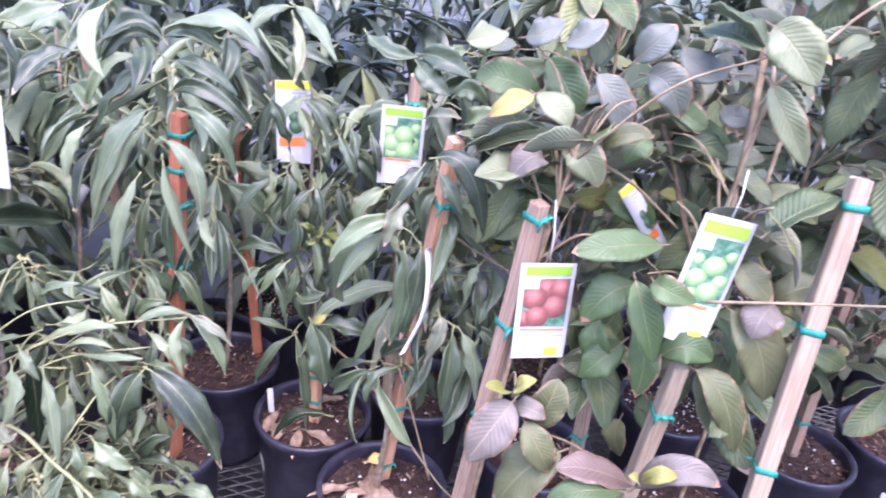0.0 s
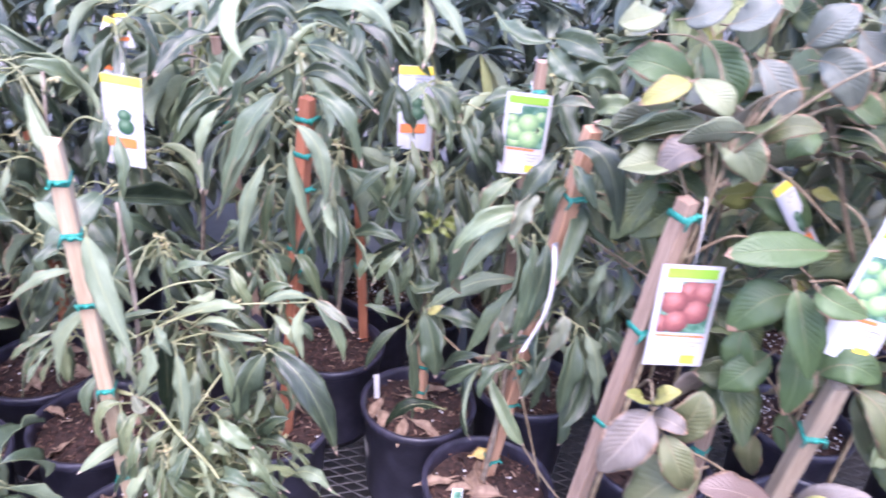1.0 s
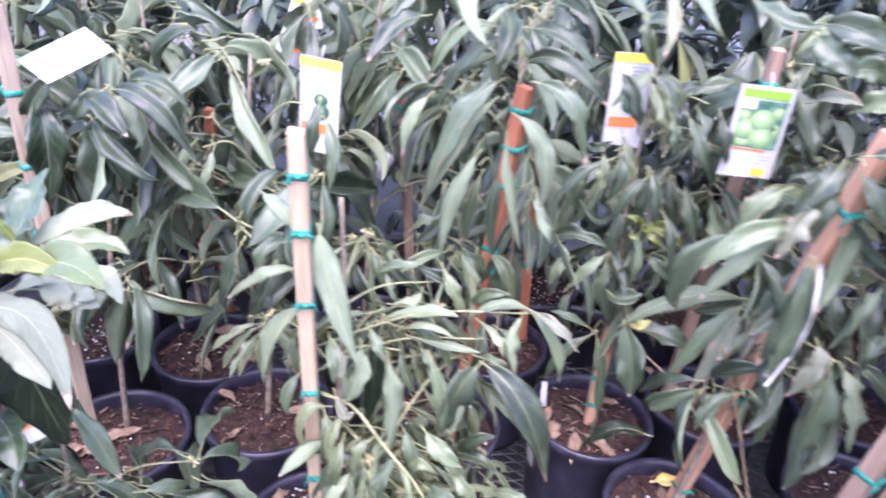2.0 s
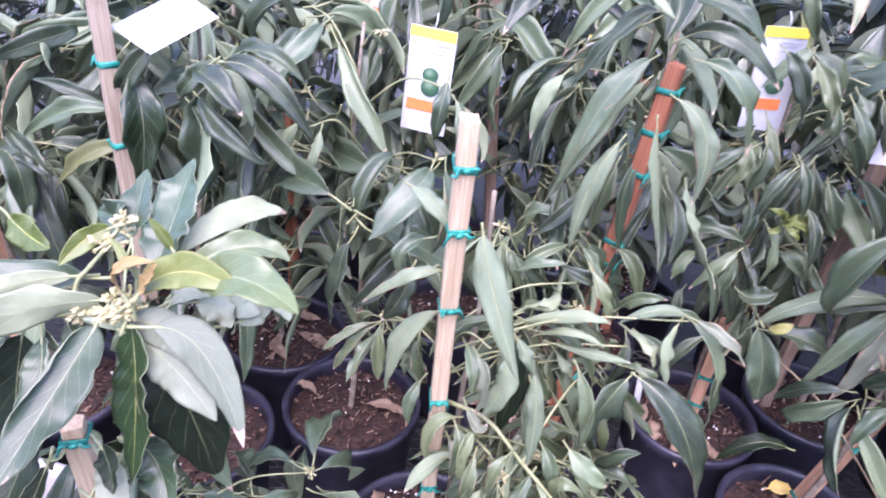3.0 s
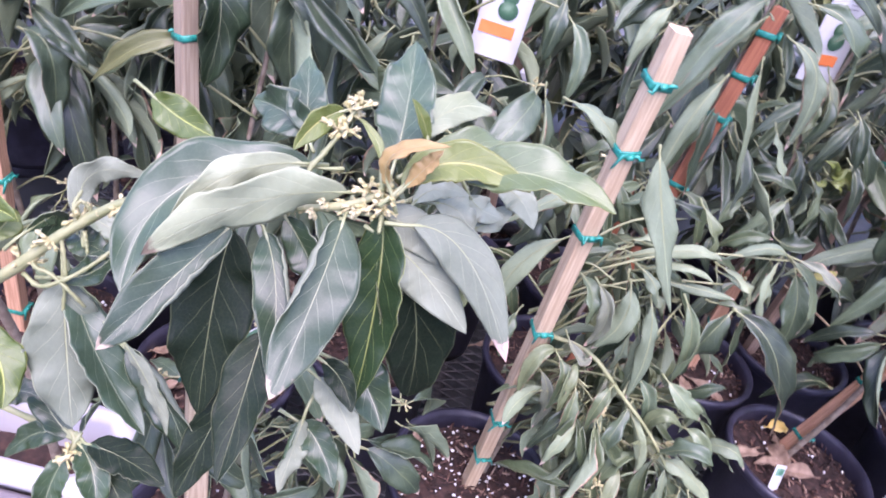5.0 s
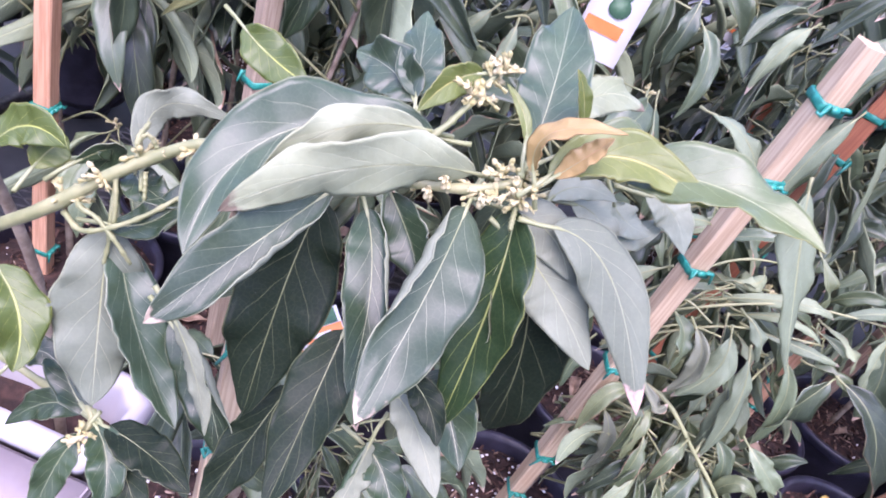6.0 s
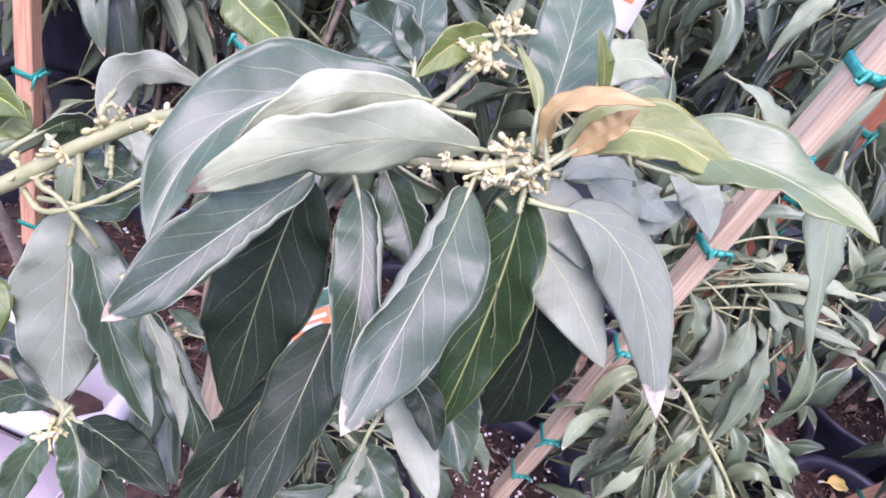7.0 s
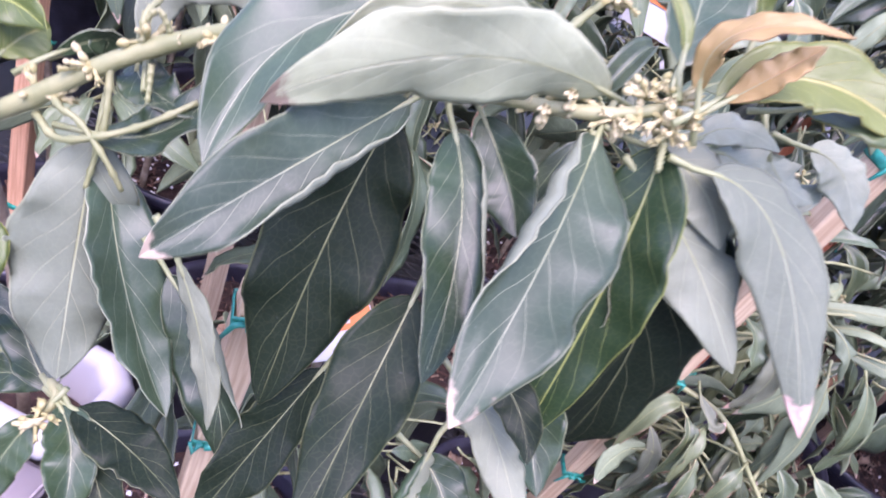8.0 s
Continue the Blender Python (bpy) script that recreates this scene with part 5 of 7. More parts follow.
guava((1.02, 0.82, 0.52), (1.0, 0.80, 1.62), 39, ((0.86, 0.74, 1.58), (0.82, 0.84, 1.6), (0.9, 0.66, 1.5)), 14, 0.9, 0.26)
guava((0.40, 1.57, 0.52), (0.38, 1.55, 1.55), 36, (), 12, 0.8, 0.3)
guava((0.75, 1.46, 0.52), (0.72, 1.42, 1.55), 37, (), 12, 0.8, 0.3)
guava((1.33, 1.37, 0.52), (1.28, 1.35, 1.5), 38, (), 9, 0.8, 0.3)

# ---- pale planter at the bench's end ----
planter = thing("planter_trough", "pale pinkish grey trough with a white rolled lip", "planter")
bm = bmesh.new()
prof = [(0.215, 0.048, 0.0), (0.225, 0.058, 0.258), (0.240, 0.073, 0.262), (0.243, 0.076, 0.278), (0.236, 0.069, 0.296), (0.228, 0.061, 0.30), (0.219, 0.052, 0.297), (0.215, 0.048, 0.28), (0.205, 0.042, 0.20)]
rings = [[bm.verts.new((sx * hx - sx * cx, sy * hy - sy * cy, z)) for sx, sy, cx, cy in ((-1, -1, 0.03, 0), (1, -1, 0.03, 0), (1, -1, 0, 0.03), (1, 1, 0, 0.03), (1, 1, 0.03, 0), (-1, 1, 0.03, 0), (-1, 1, 0, 0.03), (-1, -1, 0, 0.03))] for hx, hy, z in prof]
for r0, r1 in zip(rings, rings[1:]):
    for k in range(8):
        bm.faces.new((r0[k], r0[(k + 1) % 8], r1[(k + 1) % 8], r1[k])).material_index = 0 if r0 is rings[0] else 1
bm.faces.new(rings[0][::-1])
part("trough", mesh_from(bm, "trough", pale_plastic, white_plastic), planter)
bm = bmesh.new()
rng = random.Random(9)
grid = [[bm.verts.new((-0.207 + 0.414 * i / 16, -0.043 + 0.086 * k / 7, 0.212 + rng.uniform(-0.004, 0.004))) for k in range(8)] for i in range(17)]
for i in range(16):
    for k in range(7):
        bm.faces.new((grid[i][k], grid[i + 1][k], grid[i + 1][k + 1], grid[i][k + 1]))
part("soil", mesh_from(bm, "trough soil", soil_dark), planter)
planter.matrix_basis = pose(-1.405, 0.725, BENCH, 0, 0, 0)

# Added block that stands in for the trough's pale outer wall.
crate = thing("trough_wall_block", "pale pinkish grey block standing in for the trough's outer wall", "crate")
crate.location = (-1.425, 0.568, BENCH)
bm = bmesh.new()
box(bm, (-0.25, -0.075, 0.0), (0.25, 0.075, 0.25))
bmesh.ops.bevel(bm, geom=bm.edges[:], offset=0.008, segments=3, affect="EDGES")
part("block_body", mesh_from(bm, "wall block body", pale_plastic), crate)
bm = bmesh.new()
box(bm, (-0.26, -0.082, 0.246), (0.26, 0.080, 0.270))
bmesh.ops.bevel(bm, geom=bm.edges[:], offset=0.006, segments=3, affect="EDGES")
part("lid", mesh_from(bm, "wall block top", pale_plastic), crate, "flat pale slab on top of the block")

def bare_twig(owner, points, r, mat=red_bark):
    bm = bmesh.new()
    tube(bm, smooth_line(points, 14), [r * (1 - 0.4 * i / 13) + 0.0003 * (i % 4 == 0) for i in range(14)], 7)
    part("twig", mesh_from(bm, "bare twig", mat), owner)


# long drooping green twigs
bare_twig(av_a, [(-0.644, 0.837, 0.892), (-0.585, 0.822, 0.892), (-0.529, 0.797, 0.856), (-0.481, 0.782, 0.820), (-0.440, 0.763, 0.779)], 0.0032, green_stem)
bare_twig(av_a, [(-0.529, 0.797, 0.856), (-0.517, 0.826, 0.882), (-0.489, 0.879, 0.924), (-0.462, 0.919, 0.943)], 0.0022, green_stem)

# bare reddish twigs among the leaves
bare_twig(av_d, [(-0.191, 1.193, 0.858), (-0.092, 1.113, 0.825), (-0.013, 1.040, 0.757), (0.066, 0.993, 0.671), (0.113, 0.972, 0.636)], 0.0022)
bare_twig(av_d, [(0.038, 1.085, 1.154), (0.096, 1.039, 1.138), (0.165, 0.990, 1.120)], 0.002)
bare_twig(av_d, [(0.103, 1.075, 1.098), (0.119, 1.071, 0.997), (0.158, 1.068, 0.902)], 0.002)
bare_twig(av_d, [(-0.056, 1.079, 0.953), (-0.010, 1.050, 0.850), (0.055, 0.993, 0.670)], 0.003)
bare_twig(gu_a, [(0.317, 0.687, 1.262), (0.405, 0.664, 1.280), (0.520, 0.639, 1.299)], 0.0022)
bare_twig(gu_a, [(0.300, 0.999, 1.455), (0.341, 0.958, 1.376), (0.373, 0.940, 1.295), (0.406, 0.924, 1.220)], 0.0055)
bare_twig(gu_a, [(0.430, 0.941, 1.550), (0.422, 0.899, 1.433), (0.416, 0.872, 1.326), (0.415, 0.845, 1.194)], 0.006)
bare_twig(gu_a, [(0.486, 0.926, 1.457), (0.471, 0.899, 1.372), (0.460, 0.888, 1.297)], 0.004)
bare_twig(gu_a, [(0.219, 0.907, 1.358), (0.280, 0.909, 1.329), (0.363, 0.906, 1.267)], 0.003)
bare_twig(gu_a, [(0.380, 0.995, 1.464), (0.340, 0.963, 1.387)], 0.003)

# leaves set one by one, with the twigs that bear them
set_leaf(av_b, (-0.470, 1.116, 1.312), (-0.519, 1.091, 1.250), (-0.562, 1.084, 1.117), 0.043, (-0.16, -0.90, 0.41), 'mid')
set_leaf(av_b, (-0.472, 1.098, 1.287), (-0.516, 1.083, 1.220), (-0.577, 1.091, 1.080), 0.028, (0.46, -0.77, 0.45), 'und')
set_leaf(av_b, (-0.486, 1.091, 1.202), (-0.514, 1.068, 1.136), (-0.525, 1.064, 1.030), 0.035, (-0.25, -0.78, 0.58), 'und')
set_leaf(av_b, (-0.482, 1.127, 1.155), (-0.493, 1.111, 1.107), (-0.502, 1.117, 1.031), 0.026, (0.46, -0.74, 0.49), 'pale')
set_leaf(av_b, (-0.409, 1.107, 1.321), (-0.354, 1.088, 1.297), (-0.322, 1.091, 1.208), 0.036, (0.36, -0.67, 0.65), 'mid')
set_leaf(av_b, (-0.429, 1.073, 1.277), (-0.382, 1.055, 1.235), (-0.377, 1.057, 1.139), 0.037, (0.15, -0.87, 0.48), 'und')
set_leaf(av_b, (-0.385, 1.090, 1.154), (-0.370, 1.065, 1.126), (-0.352, 1.057, 1.091), 0.023, (0.39, -0.68, 0.62), 'und')
set_leaf(av_b, (-0.444, 1.097, 1.233), (-0.424, 1.082, 1.156), (-0.399, 1.089, 1.052), 0.027, (0.41, -0.59, 0.69), 'und')
set_leaf(av_b, (-0.436, 1.140, 1.339), (-0.378, 1.119, 1.353), (-0.302, 1.118, 1.295), 0.034, (0.06, -0.93, 0.37), 'mid')
set_leaf(av_b, (-0.472, 1.147, 1.367), (-0.513, 1.131, 1.342), (-0.570, 1.136, 1.249), 0.030, (-0.30, -0.70, 0.64), 'mid')
set_leaf(av_b, (-0.580, 1.136, 1.270), (-0.603, 1.117, 1.235), (-0.613, 1.118, 1.169), 0.029, (0.10, -0.63, 0.77), 'und')
set_leaf(av_b, (-0.436, 1.165, 1.386), (-0.381, 1.144, 1.383), (-0.329, 1.143, 1.342), 0.032, (0.29, -0.86, 0.43), 'mid')
set_leaf(av_b, (-0.495, 1.178, 1.381), (-0.549, 1.161, 1.364), (-0.590, 1.165, 1.283), 0.031, (0.26, -0.67, 0.70), 'mid')
set_leaf(av_b, (-0.513, 1.164, 1.098), (-0.546, 1.138, 1.047), (-0.586, 1.130, 1.009), 0.030, (0.42, -0.59, 0.69), 'mid')
set_leaf(av_b, (-0.448, 1.166, 1.152), (-0.460, 1.144, 1.093), (-0.448, 1.141, 0.994), 0.025, (0.14, -0.86, 0.50), 'mid')
set_leaf(av_b, (-0.611, 1.203, 0.995), (-0.573, 1.188, 1.026), (-0.519, 1.195, 1.015), 0.029, (0.35, -0.58, 0.73), 'mid')
set_leaf(av_b, (-0.503, 1.142, 0.995), (-0.479, 1.120, 0.963), (-0.480, 1.116, 0.891), 0.030, (0.39, -0.67, 0.64), 'mid')
set_leaf(av_b, (-0.450, 1.147, 1.002), (-0.418, 1.129, 0.982), (-0.397, 1.131, 0.912), 0.030, (-0.05, -0.79, 0.61), 'pale')
set_leaf(av_b, (-0.571, 1.199, 1.298), (-0.603, 1.175, 1.260), (-0.642, 1.168, 1.210), 0.033, (0.64, -0.65, 0.42), 'mid')
set_leaf(av_b, (-0.470, 1.162, 1.417), (-0.500, 1.137, 1.425), (-0.542, 1.128, 1.379), 0.033, (0.51, -0.75, 0.41), 'mid')
set_leaf(av_b, (-0.453, 1.167, 1.423), (-0.404, 1.142, 1.440), (-0.347, 1.135, 1.410), 0.033, (0.09, -0.95, 0.30), 'mid')
set_leaf(av_a, (-0.407, 0.873, 0.976), (-0.344, 0.848, 0.933), (-0.296, 0.840, 0.816), 0.055, (0.31, -0.64, 0.70), 'mid')
set_leaf(av_a, (-0.420, 0.873, 0.971), (-0.445, 0.853, 0.925), (-0.466, 0.852, 0.836), 0.054, (0.63, -0.53, 0.57), 'mid')
set_leaf(av_a, (-0.357, 0.920, 1.046), (-0.319, 0.904, 1.013), (-0.304, 0.909, 0.944), 0.024, (0.48, -0.56, 0.68), 'mid')
set_leaf(av_a, (-0.353, 0.916, 1.051), (-0.321, 0.895, 1.047), (-0.287, 0.893, 1.015), 0.019, (-0.01, -0.70, 0.71), 'tipped')
set_leaf(av_a, (-0.363, 0.926, 1.047), (-0.404, 0.910, 1.058), (-0.446, 0.916, 1.020), 0.019, (-0.32, -0.70, 0.65), 'und')
set_leaf(av_a, (-0.371, 0.926, 1.034), (-0.377, 0.902, 1.002), (-0.366, 0.897, 0.950), 0.022, (0.51, -0.63, 0.59), 'und')
set_leaf(av_a, (-0.492, 0.933, 1.082), (-0.471, 0.918, 1.054), (-0.455, 0.926, 1.013), 0.023, (0.57, -0.57, 0.60), 'pale')
set_leaf(av_a, (-0.579, 0.906, 0.991), (-0.501, 0.888, 1.038), (-0.456, 0.891, 1.035), 0.021, (0.41, -0.60, 0.69), 'und')
set_leaf(av_a, (-0.543, 0.903, 0.985), (-0.498, 0.880, 1.020), (-0.457, 0.875, 1.008), 0.016, (0.43, -0.50, 0.75), 'und')
set_leaf(av_a, (-0.522, 0.897, 0.981), (-0.462, 0.879, 0.993), (-0.419, 0.882, 0.989), 0.017, (0.27, -0.54, 0.80), 'und')
set_leaf(av_a, (-0.514, 0.920, 0.950), (-0.496, 0.902, 0.943), (-0.487, 0.905, 0.918), 0.020, (-0.00, -0.51, 0.86), 'und')
set_leaf(av_a, (-0.430, 0.937, 1.002), (-0.397, 0.912, 0.996), (-0.388, 0.905, 0.971), 0.021, (0.44, -0.55, 0.71), 'und')
set_leaf(av_a, (-0.426, 0.913, 0.958), (-0.395, 0.898, 0.961), (-0.375, 0.905, 0.935), 0.021, (0.49, -0.47, 0.74), 'pale')
set_leaf(av_a, (-0.539, 0.883, 0.916), (-0.532, 0.859, 0.886), (-0.539, 0.853, 0.828), 0.027, (0.25, -0.49, 0.83), 'und')
set_leaf(av_a, (-0.459, 0.887, 0.780), (-0.416, 0.863, 0.840), (-0.378, 0.858, 0.863), 0.028, (0.61, -0.54, 0.58), 'mid')
set_leaf(av_a, (-0.454, 0.886, 0.779), (-0.405, 0.861, 0.811), (-0.369, 0.854, 0.794), 0.025, (0.30, -0.45, 0.84), 'mid')
set_leaf(av_a, (-0.457, 0.881, 0.778), (-0.431, 0.865, 0.766), (-0.412, 0.872, 0.720), 0.026, (0.31, -0.52, 0.80), 'mid')
set_leaf(av_a, (-0.476, 0.906, 0.827), (-0.500, 0.890, 0.828), (-0.531, 0.894, 0.790), 0.023, (0.26, -0.67, 0.70), 'und')
set_leaf(av_a, (-0.530, 0.893, 0.792), (-0.506, 0.874, 0.795), (-0.487, 0.875, 0.776), 0.018, (0.45, -0.45, 0.77), 'und')
set_leaf(av_a, (-0.530, 0.864, 0.737), (-0.527, 0.843, 0.713), (-0.551, 0.840, 0.652), 0.025, (0.27, -0.61, 0.75), 'mid')
set_leaf(av_a, (-0.524, 0.875, 0.723), (-0.500, 0.859, 0.709), (-0.488, 0.865, 0.653), 0.025, (0.22, -0.49, 0.85), 'pale')
set_leaf(av_a, (-0.494, 0.875, 0.708), (-0.428, 0.852, 0.739), (-0.376, 0.849, 0.710), 0.021, (0.09, -0.39, 0.92), 'und')
set_leaf(av_a, (-0.381, 0.864, 0.734), (-0.337, 0.839, 0.774), (-0.303, 0.832, 0.746), 0.030, (0.38, -0.48, 0.79), 'und')
set_leaf(av_a, (-0.597, 0.949, 1.044), (-0.562, 0.933, 1.074), (-0.524, 0.940, 1.080), 0.019, (-0.10, -0.58, 0.80), 'mid')
set_leaf(av_a, (-0.526, 0.945, 1.029), (-0.536, 0.923, 1.024), (-0.562, 0.919, 1.016), 0.024, (0.16, -0.58, 0.80), 'und')
set_leaf(av_a, (-0.485, 0.945, 1.057), (-0.502, 0.929, 1.072), (-0.532, 0.936, 1.078), 0.021, (-0.16, -0.64, 0.76), 'mid')
set_leaf(av_a, (-0.448, 0.947, 1.022), (-0.426, 0.928, 1.058), (-0.391, 0.929, 1.064), 0.021, (0.38, -0.76, 0.52), 'pale')
set_leaf(av_a, (-0.427, 0.947, 0.984), (-0.425, 0.928, 0.954), (-0.438, 0.928, 0.906), 0.022, (0.33, -0.58, 0.74), 'mid')
set_leaf(av_a, (-0.523, 0.953, 0.915), (-0.485, 0.930, 0.882), (-0.473, 0.926, 0.829), 0.025, (0.06, -0.54, 0.84), 'mid')
set_leaf(av_a, (-0.406, 0.978, 0.969), (-0.378, 0.959, 0.964), (-0.372, 0.962, 0.942), 0.018, (0.22, -0.68, 0.70), 'mid')
set_leaf(av_a, (-0.544, 0.957, 0.897), (-0.548, 0.936, 0.875), (-0.541, 0.936, 0.817), 0.021, (0.06, -0.52, 0.85), 'mid')
set_leaf(av_a, (-0.614, 0.955, 0.871), (-0.597, 0.936, 0.828), (-0.610, 0.938, 0.761), 0.028, (-0.09, -0.49, 0.87), 'mid')
set_leaf(av_a, (-0.465, 0.968, 0.809), (-0.438, 0.950, 0.767), (-0.427, 0.953, 0.715), 0.029, (-0.34, -0.60, 0.72), 'mid')
set_leaf(av_a, (-0.617, 0.780, 1.191), (-0.594, 0.758, 1.134), (-0.550, 0.735, 1.041), 0.040, (0.25, -0.72, 0.65), 'und')
set_leaf(av_a, (-0.566, 0.828, 1.030), (-0.549, 0.809, 1.022), (-0.536, 0.811, 0.992), 0.020, (-0.12, -0.48, 0.87), 'und')
set_leaf(av_a, (-0.573, 0.815, 1.008), (-0.572, 0.797, 0.969), (-0.592, 0.800, 0.915), 0.037, (-0.27, -0.71, 0.65), 'und')
set_leaf(av_a, (-0.569, 0.852, 0.999), (-0.561, 0.838, 0.939), (-0.572, 0.846, 0.843), 0.036, (0.18, -0.53, 0.83), 'dark')
set_leaf(av_a, (-0.538, 0.827, 0.988), (-0.524, 0.803, 0.931), (-0.523, 0.797, 0.846), 0.027, (-0.07, -0.56, 0.83), 'und')
set_leaf(av_a, (-0.667, 0.837, 1.038), (-0.713, 0.820, 0.987), (-0.726, 0.825, 0.894), 0.035, (-0.20, -0.59, 0.78), 'und')
set_leaf(av_a, (-0.701, 0.823, 1.100), (-0.710, 0.806, 1.065), (-0.733, 0.810, 1.024), 0.031, (0.40, -0.65, 0.64), 'mid')
set_leaf(av_a, (-0.662, 0.807, 1.117), (-0.698, 0.786, 1.114), (-0.750, 0.784, 1.064), 0.020, (0.39, -0.57, 0.72), 'und')
set_leaf(av_a, (-0.712, 0.827, 1.207), (-0.678, 0.804, 1.203), (-0.649, 0.799, 1.169), 0.026, (0.17, -0.58, 0.80), 'und')
set_leaf(av_a, (-0.623, 0.806, 0.885), (-0.612, 0.785, 0.864), (-0.620, 0.783, 0.806), 0.021, (0.31, -0.55, 0.77), 'pale')
set_leaf(av_a, (-0.628, 0.839, 0.994), (-0.612, 0.813, 0.982), (-0.609, 0.804, 0.944), 0.023, (0.04, -0.53, 0.85), 'mid')
set_leaf(av_a, (-0.591, 0.792, 0.853), (-0.592, 0.770, 0.824), (-0.597, 0.768, 0.758), 0.023, (0.10, -0.61, 0.79), 'pale')
set_leaf(av_a, (-0.553, 0.793, 0.822), (-0.558, 0.779, 0.793), (-0.558, 0.787, 0.737), 0.025, (0.26, -0.48, 0.84), 'mid')
set_leaf(av_a, (-0.693, 0.857, 1.126), (-0.715, 0.832, 1.119), (-0.717, 0.825, 1.084), 0.025, (-0.15, -0.55, 0.82), 'mid')
set_leaf(av_a, (-0.475, 0.816, 0.883), (-0.446, 0.800, 0.867), (-0.417, 0.805, 0.844), 0.032, (-0.50, -0.52, 0.69), 'mid')
set_leaf(av_a, (-0.514, 0.797, 0.840), (-0.527, 0.773, 0.808), (-0.538, 0.767, 0.753), 0.025, (-0.04, -0.53, 0.85), 'mid')
set_leaf(av_a, (-0.508, 0.797, 0.831), (-0.484, 0.774, 0.796), (-0.476, 0.770, 0.750), 0.022, (-0.54, -0.53, 0.65), 'und')
set_leaf(av_a, (-0.461, 0.773, 0.792), (-0.436, 0.750, 0.837), (-0.402, 0.747, 0.824), 0.028, (-0.48, -0.34, 0.81), 'mid')
set_leaf(av_a, (-0.458, 0.777, 0.782), (-0.414, 0.761, 0.784), (-0.348, 0.768, 0.716), 0.030, (-0.06, -0.48, 0.88), 'und')
set_leaf(av_a, (-0.451, 0.787, 0.766), (-0.419, 0.772, 0.734), (-0.374, 0.779, 0.670), 0.026, (-0.18, -0.45, 0.87), 'mid')
set_leaf(av_a, (-0.467, 0.794, 0.767), (-0.504, 0.774, 0.756), (-0.512, 0.775, 0.690), 0.026, (-0.40, -0.39, 0.83), 'mid')
set_leaf(av_a, (-0.596, 0.810, 0.881), (-0.606, 0.785, 0.861), (-0.603, 0.777, 0.805), 0.020, (0.28, -0.59, 0.76), 'pale')
set_leaf(av_a, (-0.627, 0.818, 0.886), (-0.653, 0.800, 0.874), (-0.656, 0.804, 0.797), 0.025, (-0.23, -0.60, 0.76), 'pale')
set_leaf(av_a, (-0.568, 0.799, 0.825), (-0.596, 0.773, 0.810), (-0.629, 0.765, 0.744), 0.024, (-0.40, -0.42, 0.82), 'mid')
set_leaf(av_a, (-0.571, 0.784, 0.805), (-0.589, 0.760, 0.784), (-0.604, 0.754, 0.737), 0.022, (0.14, -0.59, 0.80), 'und')
set_leaf(av_a, (-0.538, 0.801, 0.775), (-0.546, 0.781, 0.738), (-0.538, 0.780, 0.664), 0.021, (-0.35, -0.42, 0.84), 'mid')
set_leaf(av_a, (-0.615, 0.828, 0.901), (-0.594, 0.810, 0.885), (-0.582, 0.814, 0.894), 0.020, (0.22, -0.62, 0.75), 'tipped')
set_leaf(av_a, (-0.609, 0.816, 1.001), (-0.589, 0.800, 0.967), (-0.600, 0.806, 0.911), 0.024, (-0.44, -0.53, 0.72), 'tipped')
set_leaf(av_a, (-0.685, 0.857, 0.901), (-0.695, 0.834, 0.877), (-0.693, 0.831, 0.838), 0.022, (0.27, -0.55, 0.79), 'mid')
set_leaf(av_a, (-0.441, 0.773, 0.775), (-0.439, 0.754, 0.741), (-0.430, 0.757, 0.681), 0.022, (0.11, -0.43, 0.90), 'und')
set_leaf(av_a, (-0.535, 0.827, 0.939), (-0.528, 0.812, 0.903), (-0.527, 0.819, 0.839), 0.028, (-0.28, -0.50, 0.82), 'und')
set_leaf(av_a, (-0.485, 0.856, 0.983), (-0.463, 0.841, 0.934), (-0.458, 0.848, 0.856), 0.025, (-0.11, -0.58, 0.80), 'mid')
set_leaf(av_a, (-0.549, 0.792, 0.868), (-0.561, 0.772, 0.854), (-0.564, 0.772, 0.805), 0.021, (-0.32, -0.64, 0.69), 'pale')
set_leaf(av_a, (-0.479, 0.803, 0.787), (-0.478, 0.783, 0.852), (-0.444, 0.783, 0.840), 0.023, (-0.16, -0.61, 0.77), 'pale')
set_leaf(av_a, (-0.502, 0.805, 0.756), (-0.512, 0.780, 0.723), (-0.492, 0.772, 0.676), 0.023, (0.14, -0.46, 0.88), 'mid')
set_leaf(av_a, (-0.427, 0.804, 0.822), (-0.404, 0.790, 0.816), (-0.375, 0.798, 0.762), 0.024, (-0.33, -0.65, 0.68), 'mid')
set_leaf(av_a, (-0.633, 0.826, 0.837), (-0.614, 0.807, 0.806), (-0.618, 0.809, 0.746), 0.023, (-0.43, -0.45, 0.78), 'tipped')
set_leaf(av_a, (-0.508, 0.823, 0.869), (-0.490, 0.802, 0.851), (-0.483, 0.802, 0.799), 0.024, (-0.28, -0.42, 0.86), 'mid')
set_leaf(av_c, (-0.240, 1.274, 1.321), (-0.265, 1.258, 1.298), (-0.294, 1.263, 1.258), 0.030, (-0.09, -0.77, 0.63), 'mid')
set_leaf(av_c, (-0.239, 1.273, 1.318), (-0.199, 1.251, 1.277), (-0.194, 1.250, 1.203), 0.029, (0.18, -0.74, 0.64), 'mid')
set_leaf(av_c, (-0.234, 1.297, 1.312), (-0.197, 1.279, 1.301), (-0.173, 1.283, 1.262), 0.025, (0.18, -0.85, 0.50), 'pale')
set_leaf(av_c, (-0.150, 1.295, 1.264), (-0.140, 1.269, 1.239), (-0.145, 1.260, 1.201), 0.027, (0.34, -0.83, 0.44), 'mid')
